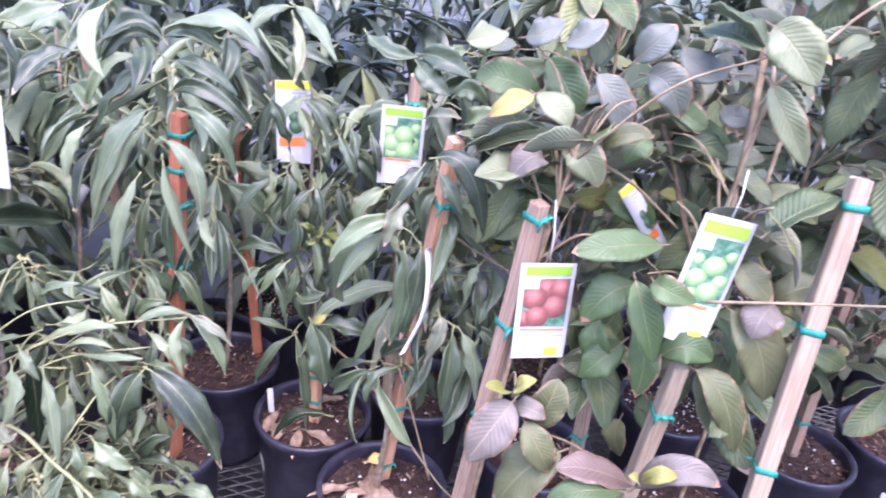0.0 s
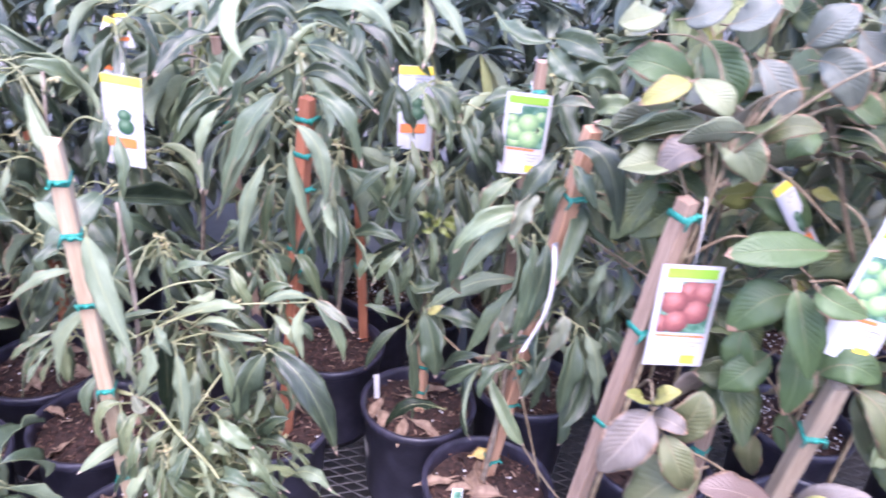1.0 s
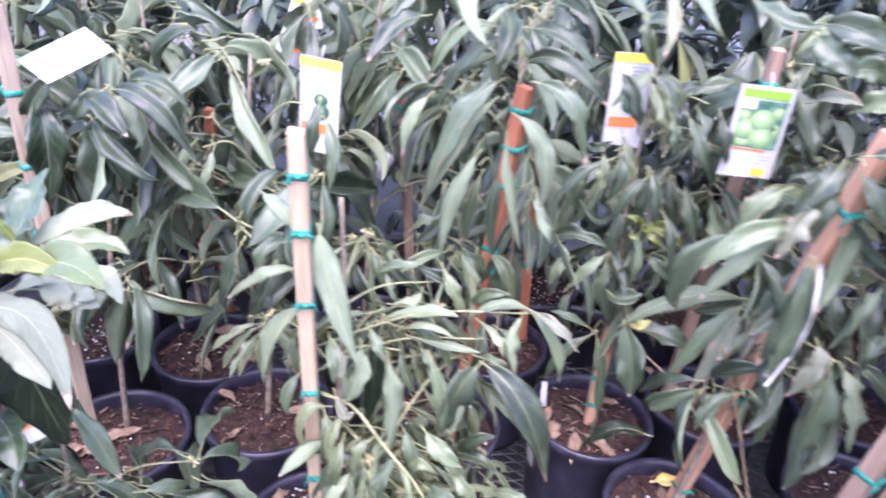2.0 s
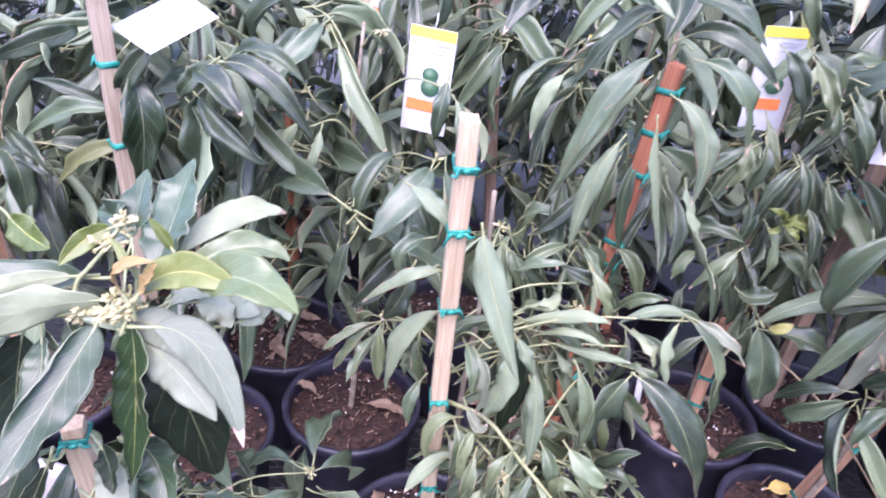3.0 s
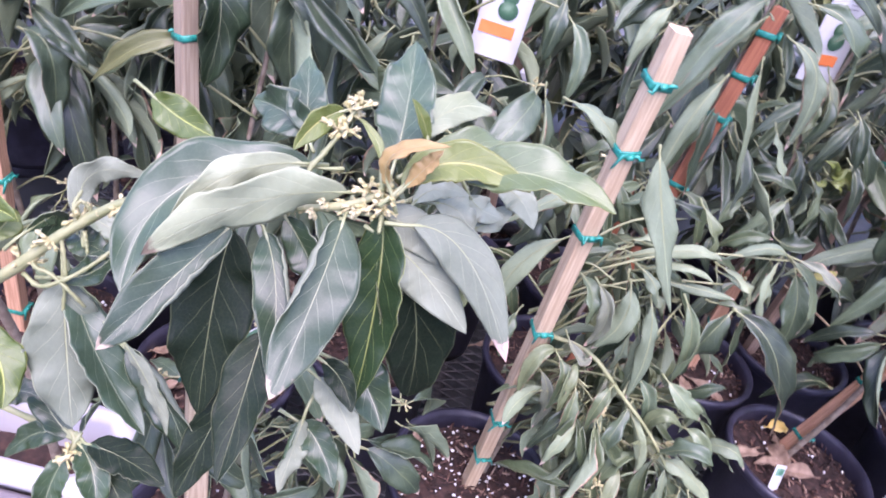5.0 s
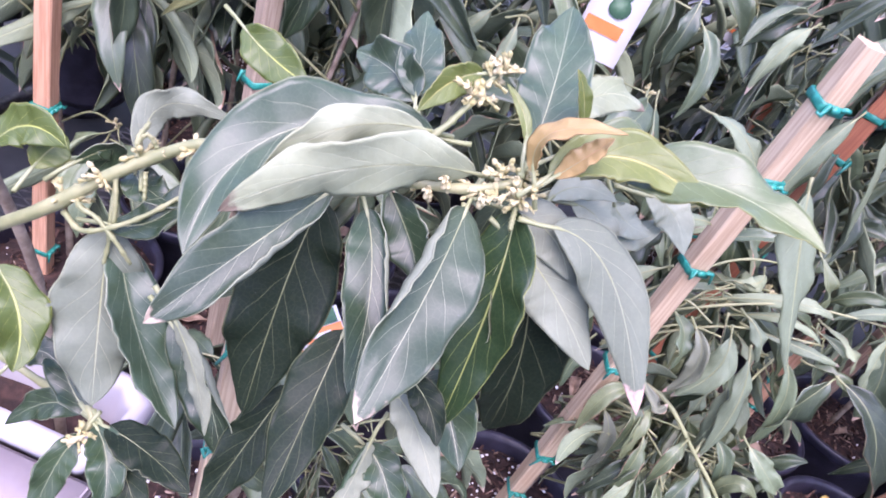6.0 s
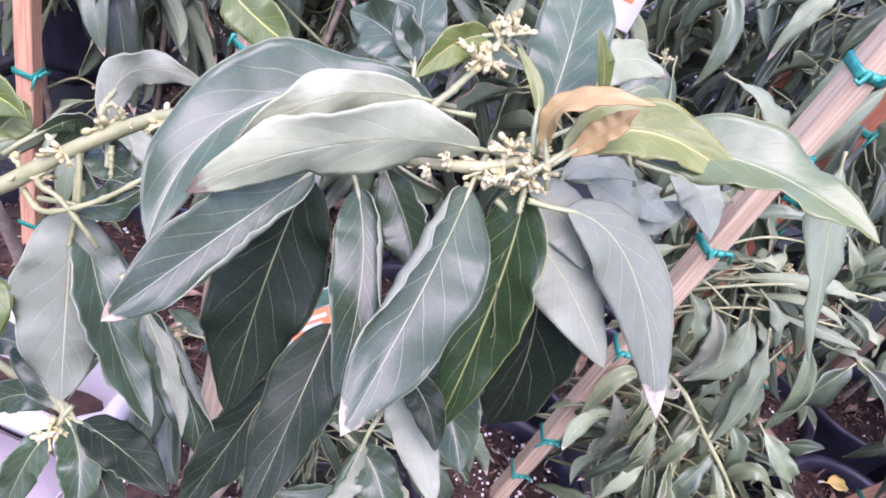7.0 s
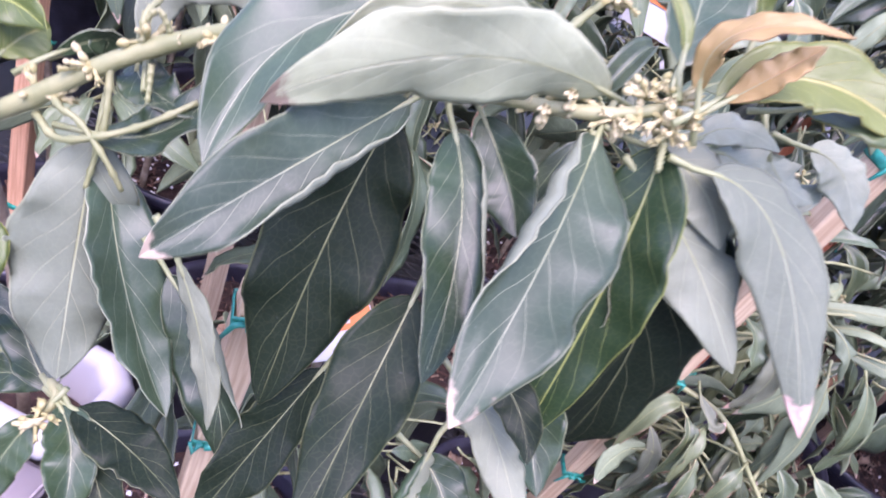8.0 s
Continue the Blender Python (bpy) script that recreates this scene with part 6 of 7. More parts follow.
set_leaf(av_c, (-0.113, 1.304, 1.261), (-0.098, 1.283, 1.225), (-0.086, 1.281, 1.177), 0.024, (0.26, -0.83, 0.49), 'mid')
set_leaf(av_c, (-0.275, 1.252, 1.173), (-0.327, 1.229, 1.139), (-0.360, 1.225, 1.090), 0.026, (-0.39, -0.77, 0.51), 'mid')
set_leaf(av_c, (-0.263, 1.247, 1.180), (-0.259, 1.232, 1.147), (-0.272, 1.239, 1.097), 0.028, (0.35, -0.83, 0.44), 'mid')
set_leaf(av_c, (-0.265, 1.288, 1.207), (-0.247, 1.264, 1.171), (-0.227, 1.258, 1.129), 0.021, (-0.25, -0.59, 0.77), 'pale')
set_leaf(av_c, (-0.182, 1.273, 1.156), (-0.205, 1.257, 1.106), (-0.218, 1.264, 1.046), 0.024, (-0.38, -0.74, 0.55), 'mid')
set_leaf(av_c, (-0.169, 1.299, 1.139), (-0.156, 1.285, 1.097), (-0.132, 1.294, 1.035), 0.027, (-0.26, -0.60, 0.75), 'mid')
set_leaf(av_c, (-0.197, 1.294, 1.111), (-0.215, 1.279, 1.054), (-0.241, 1.288, 0.998), 0.025, (0.06, -0.67, 0.74), 'mid')
set_leaf(av_c, (-0.359, 1.227, 1.014), (-0.314, 1.201, 1.043), (-0.256, 1.194, 1.031), 0.032, (-0.20, -0.67, 0.71), 'mid')
set_leaf(av_c, (-0.257, 1.212, 1.005), (-0.284, 1.196, 0.978), (-0.314, 1.200, 0.923), 0.026, (-0.32, -0.79, 0.52), 'mid')
set_leaf(av_c, (-0.244, 1.237, 0.821), (-0.295, 1.215, 0.774), (-0.320, 1.212, 0.707), 0.026, (0.14, -0.68, 0.72), 'mid')
set_leaf(av_c, (-0.237, 1.228, 0.823), (-0.215, 1.204, 0.732), (-0.207, 1.198, 0.597), 0.031, (0.35, -0.45, 0.82), 'mid')
set_leaf(av_c, (-0.258, 1.243, 0.831), (-0.296, 1.229, 0.853), (-0.333, 1.237, 0.855), 0.019, (0.40, -0.52, 0.76), 'mid')
set_leaf(av_c, (-0.186, 1.273, 1.048), (-0.159, 1.257, 1.052), (-0.123, 1.263, 1.024), 0.031, (-0.40, -0.76, 0.51), 'young')
set_leaf(av_c, (-0.131, 1.320, 1.106), (-0.117, 1.300, 1.074), (-0.095, 1.301, 1.034), 0.032, (-0.17, -0.67, 0.72), 'mid')
set_leaf(av_c, (-0.246, 1.265, 0.968), (-0.250, 1.249, 0.924), (-0.272, 1.253, 0.864), 0.028, (-0.39, -0.69, 0.61), 'mid')
set_leaf(av_c, (-0.216, 1.256, 1.040), (-0.199, 1.237, 1.004), (-0.200, 1.238, 0.940), 0.022, (0.13, -0.74, 0.66), 'mid')
set_leaf(av_c, (-0.164, 1.358, 1.198), (-0.117, 1.340, 1.177), (-0.082, 1.344, 1.110), 0.029, (-0.33, -0.81, 0.49), 'mid')
set_leaf(av_c, (-0.267, 1.308, 1.385), (-0.238, 1.284, 1.402), (-0.186, 1.279, 1.381), 0.030, (-0.30, -0.68, 0.67), 'mid')
set_leaf(av_c, (-0.262, 1.284, 1.399), (-0.257, 1.269, 1.373), (-0.236, 1.277, 1.331), 0.028, (-0.43, -0.82, 0.38), 'pale')
set_leaf(av_c, (-0.140, 1.334, 1.296), (-0.180, 1.312, 1.290), (-0.190, 1.310, 1.258), 0.028, (-0.17, -0.80, 0.58), 'mid')
set_leaf(av_c, (-0.233, 1.278, 0.951), (-0.217, 1.257, 0.886), (-0.220, 1.256, 0.831), 0.023, (-0.40, -0.52, 0.76), 'mid')
set_leaf(av_c, (-0.146, 1.324, 0.970), (-0.121, 1.303, 0.959), (-0.118, 1.301, 0.907), 0.028, (-0.26, -0.64, 0.73), 'mid')
set_leaf(av_d, (-0.022, 0.976, 1.302), (-0.043, 0.956, 1.277), (-0.070, 0.956, 1.227), 0.037, (-0.15, -0.88, 0.46), 'mid')
set_leaf(av_d, (-0.043, 0.962, 1.258), (-0.057, 0.943, 1.228), (-0.069, 0.945, 1.180), 0.033, (0.09, -0.89, 0.44), 'tipped')
set_leaf(av_d, (-0.075, 0.979, 1.261), (-0.104, 0.963, 1.238), (-0.122, 0.968, 1.186), 0.035, (-0.57, -0.69, 0.44), 'pale')
set_leaf(av_d, (-0.047, 0.967, 1.225), (-0.111, 0.946, 1.202), (-0.150, 0.945, 1.146), 0.037, (0.06, -0.83, 0.55), 'mid')
set_leaf(av_d, (-0.061, 0.978, 1.195), (-0.107, 0.960, 1.154), (-0.138, 0.963, 1.092), 0.031, (0.28, -0.58, 0.76), 'und')
set_leaf(av_d, (-0.002, 0.956, 1.326), (0.047, 0.934, 1.314), (0.080, 0.931, 1.214), 0.045, (-0.20, -0.81, 0.55), 'mid')
set_leaf(av_d, (0.008, 0.986, 1.291), (0.026, 0.962, 1.272), (0.049, 0.957, 1.239), 0.029, (-0.46, -0.59, 0.67), 'mid')
set_leaf(av_d, (-0.019, 1.192, 0.982), (-0.121, 1.177, 0.967), (-0.210, 1.186, 0.875), 0.042, (0.16, -0.62, 0.77), 'und')
set_leaf(av_d, (-0.027, 1.153, 0.985), (-0.069, 1.137, 0.923), (-0.112, 1.142, 0.819), 0.039, (-0.36, -0.54, 0.76), 'mid')
set_leaf(av_d, (-0.035, 1.125, 0.988), (-0.050, 1.106, 0.925), (-0.077, 1.108, 0.829), 0.038, (-0.37, -0.74, 0.56), 'tipped')
set_leaf(av_d, (-0.009, 1.000, 1.157), (-0.011, 0.984, 1.087), (-0.029, 0.991, 0.983), 0.040, (-0.20, -0.73, 0.66), 'mid')
set_leaf(av_d, (0.033, 0.973, 1.048), (0.033, 0.959, 1.018), (0.014, 0.967, 0.957), 0.033, (-0.36, -0.65, 0.67), 'tipped')
set_leaf(av_d, (0.058, 0.972, 1.017), (0.056, 0.952, 0.955), (0.054, 0.953, 0.866), 0.045, (0.11, -0.76, 0.64), 'mid')
set_leaf(av_d, (0.073, 0.969, 1.022), (0.097, 0.944, 0.982), (0.108, 0.936, 0.905), 0.034, (0.19, -0.68, 0.71), 'und')
set_leaf(av_d, (0.095, 0.996, 1.019), (0.137, 0.981, 0.996), (0.185, 0.989, 0.931), 0.029, (-0.41, -0.52, 0.75), 'mid')
set_leaf(av_d, (0.094, 1.007, 1.134), (0.076, 0.993, 1.109), (0.075, 1.002, 1.051), 0.024, (-0.66, -0.55, 0.51), 'und')
set_leaf(av_d, (0.039, 1.020, 1.116), (0.044, 0.999, 1.094), (0.060, 0.998, 1.060), 0.023, (-0.03, -0.61, 0.79), 'mid')
set_leaf(av_d, (0.015, 1.032, 1.247), (-0.012, 1.012, 1.233), (-0.007, 1.012, 1.179), 0.031, (0.02, -0.90, 0.44), 'mid')
set_leaf(av_d, (0.098, 1.019, 1.068), (0.105, 0.995, 1.053), (0.098, 0.988, 1.025), 0.025, (0.07, -0.70, 0.71), 'mid')
set_leaf(av_d, (-0.033, 1.017, 0.908), (-0.068, 0.995, 0.893), (-0.078, 0.991, 0.846), 0.029, (-0.39, -0.54, 0.75), 'mid')
set_leaf(av_d, (-0.005, 1.023, 0.910), (0.019, 1.009, 0.879), (0.015, 1.017, 0.815), 0.030, (0.13, -0.57, 0.81), 'mid')
set_leaf(av_c, (-0.314, 1.249, 0.970), (-0.333, 1.226, 0.958), (-0.342, 1.223, 0.921), 0.026, (0.08, -0.69, 0.72), 'mid')
set_leaf(av_c, (-0.294, 1.251, 0.953), (-0.265, 1.228, 0.914), (-0.257, 1.223, 0.844), 0.022, (-0.47, -0.62, 0.63), 'mid')
set_leaf(av_c, (-0.272, 1.272, 0.969), (-0.243, 1.253, 0.904), (-0.214, 1.254, 0.833), 0.023, (-0.18, -0.78, 0.60), 'mid')
set_leaf(av_c, (-0.225, 1.277, 0.975), (-0.217, 1.260, 0.929), (-0.212, 1.263, 0.865), 0.020, (0.17, -0.72, 0.67), 'mid')
set_leaf(av_c, (-0.209, 1.237, 1.165), (-0.192, 1.215, 1.131), (-0.184, 1.211, 1.078), 0.022, (-0.49, -0.71, 0.50), 'mid')
set_leaf(av_c, (-0.217, 1.225, 1.155), (-0.239, 1.205, 1.129), (-0.256, 1.205, 1.068), 0.024, (-0.35, -0.66, 0.67), 'mid')
set_leaf(av_c, (-0.292, 1.237, 1.185), (-0.288, 1.221, 1.145), (-0.304, 1.228, 1.103), 0.026, (-0.33, -0.67, 0.66), 'pale')
set_leaf(av_c, (-0.291, 1.205, 1.329), (-0.261, 1.180, 1.295), (-0.246, 1.173, 1.243), 0.034, (-0.63, -0.75, 0.19), 'mid')
set_leaf(av_c, (-0.242, 1.226, 1.315), (-0.218, 1.200, 1.286), (-0.203, 1.191, 1.247), 0.030, (-0.27, -0.88, 0.38), 'pale')
set_leaf(av_c, (-0.196, 1.236, 1.262), (-0.185, 1.222, 1.234), (-0.185, 1.230, 1.203), 0.019, (-0.52, -0.70, 0.48), 'mid')
set_leaf(av_c, (-0.170, 1.244, 1.264), (-0.147, 1.221, 1.231), (-0.129, 1.217, 1.190), 0.024, (0.03, -0.92, 0.39), 'mid')
set_leaf(av_c, (-0.167, 1.263, 1.080), (-0.146, 1.237, 1.045), (-0.141, 1.228, 0.984), 0.023, (-0.33, -0.67, 0.67), 'mid')
set_leaf(av_c, (-0.174, 1.271, 0.989), (-0.156, 1.257, 0.981), (-0.120, 1.265, 0.944), 0.026, (-0.38, -0.60, 0.70), 'mid')
set_leaf(av_c, (-0.256, 1.282, 1.076), (-0.242, 1.260, 1.036), (-0.259, 1.258, 0.977), 0.026, (-0.18, -0.75, 0.64), 'mid')
set_leaf(av_c, (-0.307, 1.307, 1.056), (-0.272, 1.286, 1.040), (-0.252, 1.285, 1.065), 0.022, (-0.35, -0.83, 0.44), 'mid')
set_leaf(av_c, (-0.202, 1.238, 1.059), (-0.212, 1.215, 1.083), (-0.237, 1.210, 1.091), 0.017, (-0.53, -0.73, 0.44), 'young')
set_leaf(av_c, (-0.201, 1.239, 1.059), (-0.195, 1.222, 1.068), (-0.189, 1.226, 1.084), 0.015, (0.08, -0.81, 0.58), 'young')
set_leaf(av_c, (-0.202, 1.243, 1.052), (-0.212, 1.227, 1.045), (-0.223, 1.234, 1.046), 0.013, (0.19, -0.85, 0.50), 'young')
set_leaf(av_c, (-0.190, 1.247, 1.047), (-0.180, 1.231, 1.047), (-0.167, 1.238, 1.031), 0.015, (-0.01, -0.71, 0.70), 'young')
set_leaf(av_c, (-0.220, 1.299, 0.942), (-0.200, 1.282, 0.932), (-0.181, 1.285, 0.860), 0.023, (-0.18, -0.69, 0.70), 'mid')
set_leaf(av_c, (-0.301, 1.307, 0.858), (-0.307, 1.284, 0.833), (-0.284, 1.280, 0.788), 0.026, (-0.48, -0.49, 0.73), 'mid')
set_leaf(av_c, (-0.324, 1.292, 1.181), (-0.300, 1.274, 1.181), (-0.279, 1.277, 1.197), 0.022, (-0.50, -0.68, 0.53), 'mid')
set_leaf(av_c, (-0.199, 1.166, 0.899), (-0.175, 1.144, 0.838), (-0.165, 1.142, 0.761), 0.062, (-0.29, -0.52, 0.81), 'mid')
set_leaf(av_c, (-0.181, 1.184, 0.885), (-0.128, 1.168, 0.893), (-0.071, 1.175, 0.870), 0.046, (-0.05, -0.54, 0.84), 'mid')
set_leaf(av_c, (-0.191, 1.140, 0.921), (-0.180, 1.122, 0.933), (-0.164, 1.127, 0.945), 0.018, (-0.58, -0.57, 0.58), 'gyel')
set_leaf(av_c, (-0.231, 1.216, 0.929), (-0.208, 1.199, 0.933), (-0.176, 1.203, 0.949), 0.047, (-0.09, -0.57, 0.82), 'mid')
set_leaf(av_d, (-0.146, 1.004, 0.803), (-0.202, 0.988, 0.812), (-0.242, 0.993, 0.754), 0.029, (0.06, -0.55, 0.83), 'dark')
set_leaf(av_e, (-1.170, 0.978, 1.220), (-1.147, 0.958, 1.154), (-1.167, 0.958, 1.053), 0.070, (0.55, -0.52, 0.65), 'deep')
set_leaf(av_e, (-1.130, 0.984, 1.266), (-1.159, 0.966, 1.229), (-1.196, 0.969, 1.182), 0.036, (0.60, -0.68, 0.42), 'mid')
set_leaf(av_e, (-1.217, 0.982, 1.156), (-1.276, 0.958, 1.152), (-1.358, 0.953, 1.099), 0.038, (0.68, -0.39, 0.63), 'mid')
set_leaf(av_e, (-1.237, 1.007, 1.150), (-1.279, 0.981, 1.178), (-1.338, 0.973, 1.187), 0.025, (0.72, -0.60, 0.36), 'mid')
set_leaf(av_e, (-1.047, 0.985, 1.225), (-1.060, 0.969, 1.149), (-1.048, 0.975, 1.067), 0.063, (0.20, -0.86, 0.47), 'mid')
set_leaf(av_e, (-1.023, 0.953, 1.265), (-1.042, 0.932, 1.246), (-1.066, 0.931, 1.215), 0.030, (0.54, -0.73, 0.42), 'mid')
set_leaf(av_e, (-1.034, 0.985, 1.246), (-0.995, 0.960, 1.230), (-0.971, 0.952, 1.183), 0.031, (0.04, -0.93, 0.37), 'und')
set_leaf(av_e, (-1.010, 0.955, 1.266), (-0.937, 0.939, 1.258), (-0.878, 0.944, 1.183), 0.039, (-0.24, -0.75, 0.62), 'mid')
set_leaf(av_e, (-1.030, 1.008, 1.256), (-0.963, 0.988, 1.277), (-0.910, 0.990, 1.242), 0.030, (0.43, -0.62, 0.66), 'mid')
set_leaf(av_e, (-1.200, 0.977, 1.102), (-1.252, 0.959, 1.088), (-1.328, 0.961, 1.015), 0.035, (0.24, -0.79, 0.57), 'olive')
set_leaf(av_e, (-1.256, 1.046, 1.118), (-1.269, 1.024, 1.096), (-1.287, 1.021, 1.038), 0.033, (0.70, -0.53, 0.47), 'mid')
set_leaf(av_e, (-1.412, 0.975, 1.098), (-1.353, 0.952, 1.071), (-1.319, 0.948, 1.043), 0.039, (0.51, -0.70, 0.49), 'mid')
set_leaf(av_e, (-1.403, 0.946, 1.074), (-1.356, 0.927, 1.054), (-1.366, 0.930, 0.947), 0.056, (0.67, -0.44, 0.60), 'mid')
set_leaf(av_f, (-0.730, 1.055, 1.258), (-0.734, 1.038, 1.219), (-0.741, 1.041, 1.173), 0.028, (0.35, -0.63, 0.70), 'mid')
set_leaf(av_f, (-0.715, 1.044, 1.236), (-0.693, 1.019, 1.200), (-0.699, 1.013, 1.134), 0.027, (0.02, -0.64, 0.77), 'mid')
set_leaf(av_f, (-0.950, 1.050, 1.161), (-0.971, 1.035, 1.128), (-1.003, 1.041, 1.073), 0.024, (0.38, -0.75, 0.54), 'und')
set_leaf(av_f, (-0.916, 1.052, 1.153), (-0.917, 1.029, 1.126), (-0.924, 1.025, 1.087), 0.022, (0.12, -0.67, 0.73), 'und')
set_leaf(gu_f, (0.107, 0.686, 1.100), (0.082, 0.664, 1.075), (0.056, 0.660, 1.024), 0.056, (0.11, -0.69, 0.71), 'gpink')
set_leaf(gu_f, (0.148, 0.704, 1.051), (0.156, 0.690, 1.100), (0.163, 0.698, 1.132), 0.046, (-0.07, -0.66, 0.75), 'golive')
set_leaf(gu_f, (0.126, 0.681, 1.075), (0.145, 0.663, 1.048), (0.166, 0.665, 1.007), 0.042, (-0.38, -0.45, 0.81), 'golive')
set_leaf(gu_f, (0.109, 0.701, 1.100), (0.085, 0.676, 1.128), (0.065, 0.668, 1.135), 0.018, (-0.50, -0.53, 0.68), 'gyel')
set_leaf(gu_f, (0.107, 0.694, 1.105), (0.111, 0.674, 1.136), (0.129, 0.674, 1.144), 0.020, (0.13, -0.53, 0.84), 'gyel')
set_leaf(gu_f, (0.187, 0.695, 1.017), (0.137, 0.679, 0.992), (0.110, 0.684, 0.923), 0.072, (-0.31, -0.44, 0.84), 'golive')
set_leaf(gu_f, (0.113, 0.702, 1.081), (0.128, 0.681, 1.095), (0.152, 0.679, 1.082), 0.027, (-0.45, -0.54, 0.71), 'gpink')
set_leaf(gu_f, (0.276, 0.651, 1.005), (0.205, 0.629, 1.048), (0.160, 0.626, 1.049), 0.044, (-0.40, -0.42, 0.81), 'gwine')
set_leaf(gu_f, (0.280, 0.652, 1.000), (0.313, 0.628, 1.056), (0.372, 0.622, 1.037), 0.038, (-0.54, -0.59, 0.60), 'gpink')
set_leaf(gu_f, (0.274, 0.630, 1.031), (0.284, 0.613, 1.060), (0.310, 0.617, 1.054), 0.021, (-0.35, -0.61, 0.71), 'gyel')
set_leaf(gu_f, (0.268, 0.630, 1.026), (0.255, 0.608, 1.057), (0.242, 0.606, 1.062), 0.015, (-0.00, -0.55, 0.83), 'gyel')
set_leaf(gu_f, (0.250, 0.622, 1.022), (0.191, 0.607, 1.034), (0.154, 0.615, 1.004), 0.037, (-0.02, -0.47, 0.88), 'ggreen')
set_leaf(gu_a, (0.299, 0.800, 1.283), (0.228, 0.777, 1.286), (0.169, 0.773, 1.273), 0.046, (-0.09, -0.62, 0.78), 'ggreen')
set_leaf(gu_a, (0.280, 0.806, 1.217), (0.238, 0.791, 1.208), (0.213, 0.799, 1.157), 0.055, (-0.24, -0.55, 0.80), 'ggreen')
set_leaf(gu_a, (0.262, 0.773, 1.241), (0.279, 0.752, 1.195), (0.306, 0.750, 1.129), 0.045, (-0.22, -0.63, 0.75), 'ggreen')
set_leaf(gu_a, (0.278, 0.755, 1.251), (0.289, 0.735, 1.249), (0.332, 0.735, 1.235), 0.037, (-0.49, -0.69, 0.53), 'ggreen')
set_leaf(gu_a, (0.323, 0.767, 1.131), (0.343, 0.749, 1.160), (0.388, 0.751, 1.139), 0.046, (-0.59, -0.52, 0.61), 'ggreen')
set_leaf(gu_a, (0.291, 0.803, 1.152), (0.306, 0.780, 1.118), (0.307, 0.777, 1.052), 0.046, (-0.33, -0.53, 0.78), 'ggreen')
set_leaf(gu_a, (0.293, 0.833, 1.109), (0.259, 0.815, 1.087), (0.235, 0.818, 1.052), 0.047, (0.20, -0.70, 0.68), 'ggreen')
set_leaf(gu_a, (0.371, 0.755, 1.120), (0.409, 0.730, 1.091), (0.444, 0.721, 1.006), 0.048, (-0.50, -0.45, 0.74), 'golive')
set_leaf(gu_a, (0.403, 0.804, 1.083), (0.420, 0.780, 1.042), (0.451, 0.773, 0.983), 0.038, (-0.11, -0.58, 0.81), 'gpale')
set_leaf(gu_a, (0.394, 0.758, 1.215), (0.437, 0.736, 1.172), (0.467, 0.733, 1.091), 0.064, (-0.37, -0.62, 0.69), 'golive')
set_leaf(gu_a, (0.411, 0.814, 1.172), (0.441, 0.794, 1.131), (0.466, 0.793, 1.067), 0.042, (-0.19, -0.60, 0.77), 'ggreen')
set_leaf(gu_a, (0.388, 0.767, 1.277), (0.404, 0.746, 1.266), (0.438, 0.745, 1.240), 0.043, (-0.16, -0.82, 0.55), 'golive')
set_leaf(gu_a, (0.447, 0.754, 1.231), (0.421, 0.730, 1.223), (0.414, 0.724, 1.193), 0.051, (-0.38, -0.55, 0.74), 'gpink')
set_leaf(gu_a, (0.458, 0.773, 1.226), (0.473, 0.755, 1.255), (0.519, 0.758, 1.262), 0.046, (-0.68, -0.48, 0.55), 'golive')
set_leaf(gu_a, (0.256, 0.846, 1.135), (0.250, 0.829, 1.106), (0.277, 0.834, 1.067), 0.045, (-0.59, -0.57, 0.57), 'ggreen')
set_leaf(gu_a, (0.352, 0.900, 0.915), (0.345, 0.886, 0.891), (0.365, 0.894, 0.842), 0.042, (-0.63, -0.54, 0.55), 'golive')
set_leaf(gu_a, (0.405, 0.919, 0.953), (0.396, 0.902, 0.930), (0.434, 0.908, 0.869), 0.042, (-0.23, -0.50, 0.84), 'ggreen')
set_leaf(gu_f, (0.123, 0.905, 1.439), (0.073, 0.890, 1.461), (0.032, 0.896, 1.460), 0.053, (-0.35, -0.75, 0.57), 'ggreen')
set_leaf(gu_f, (0.104, 0.853, 1.452), (0.076, 0.839, 1.442), (0.050, 0.846, 1.420), 0.031, (-0.61, -0.69, 0.40), 'gyel')
set_leaf(gu_f, (0.108, 0.856, 1.452), (0.133, 0.835, 1.442), (0.153, 0.833, 1.421), 0.038, (-0.08, -0.82, 0.57), 'gpale')
set_leaf(gu_f, (0.134, 0.876, 1.364), (0.087, 0.851, 1.354), (0.041, 0.844, 1.341), 0.052, (-0.44, -0.63, 0.64), 'gpale')
set_leaf(gu_f, (0.130, 0.846, 1.370), (0.108, 0.831, 1.375), (0.086, 0.838, 1.339), 0.046, (-0.26, -0.65, 0.71), 'gpink')
set_leaf(gu_f, (0.155, 0.860, 1.383), (0.181, 0.840, 1.380), (0.208, 0.839, 1.341), 0.050, (-0.46, -0.65, 0.60), 'gpale')
set_leaf(gu_f, (0.207, 0.880, 1.375), (0.230, 0.858, 1.411), (0.272, 0.854, 1.412), 0.031, (-0.46, -0.68, 0.57), 'golive')
set_leaf(gu_f, (0.284, 0.899, 1.401), (0.262, 0.879, 1.392), (0.253, 0.880, 1.366), 0.043, (0.04, -0.76, 0.65), 'ggreen')
set_leaf(gu_f, (0.349, 0.977, 1.378), (0.387, 0.959, 1.397), (0.436, 0.962, 1.378), 0.047, (0.02, -0.86, 0.51), 'ggreen')
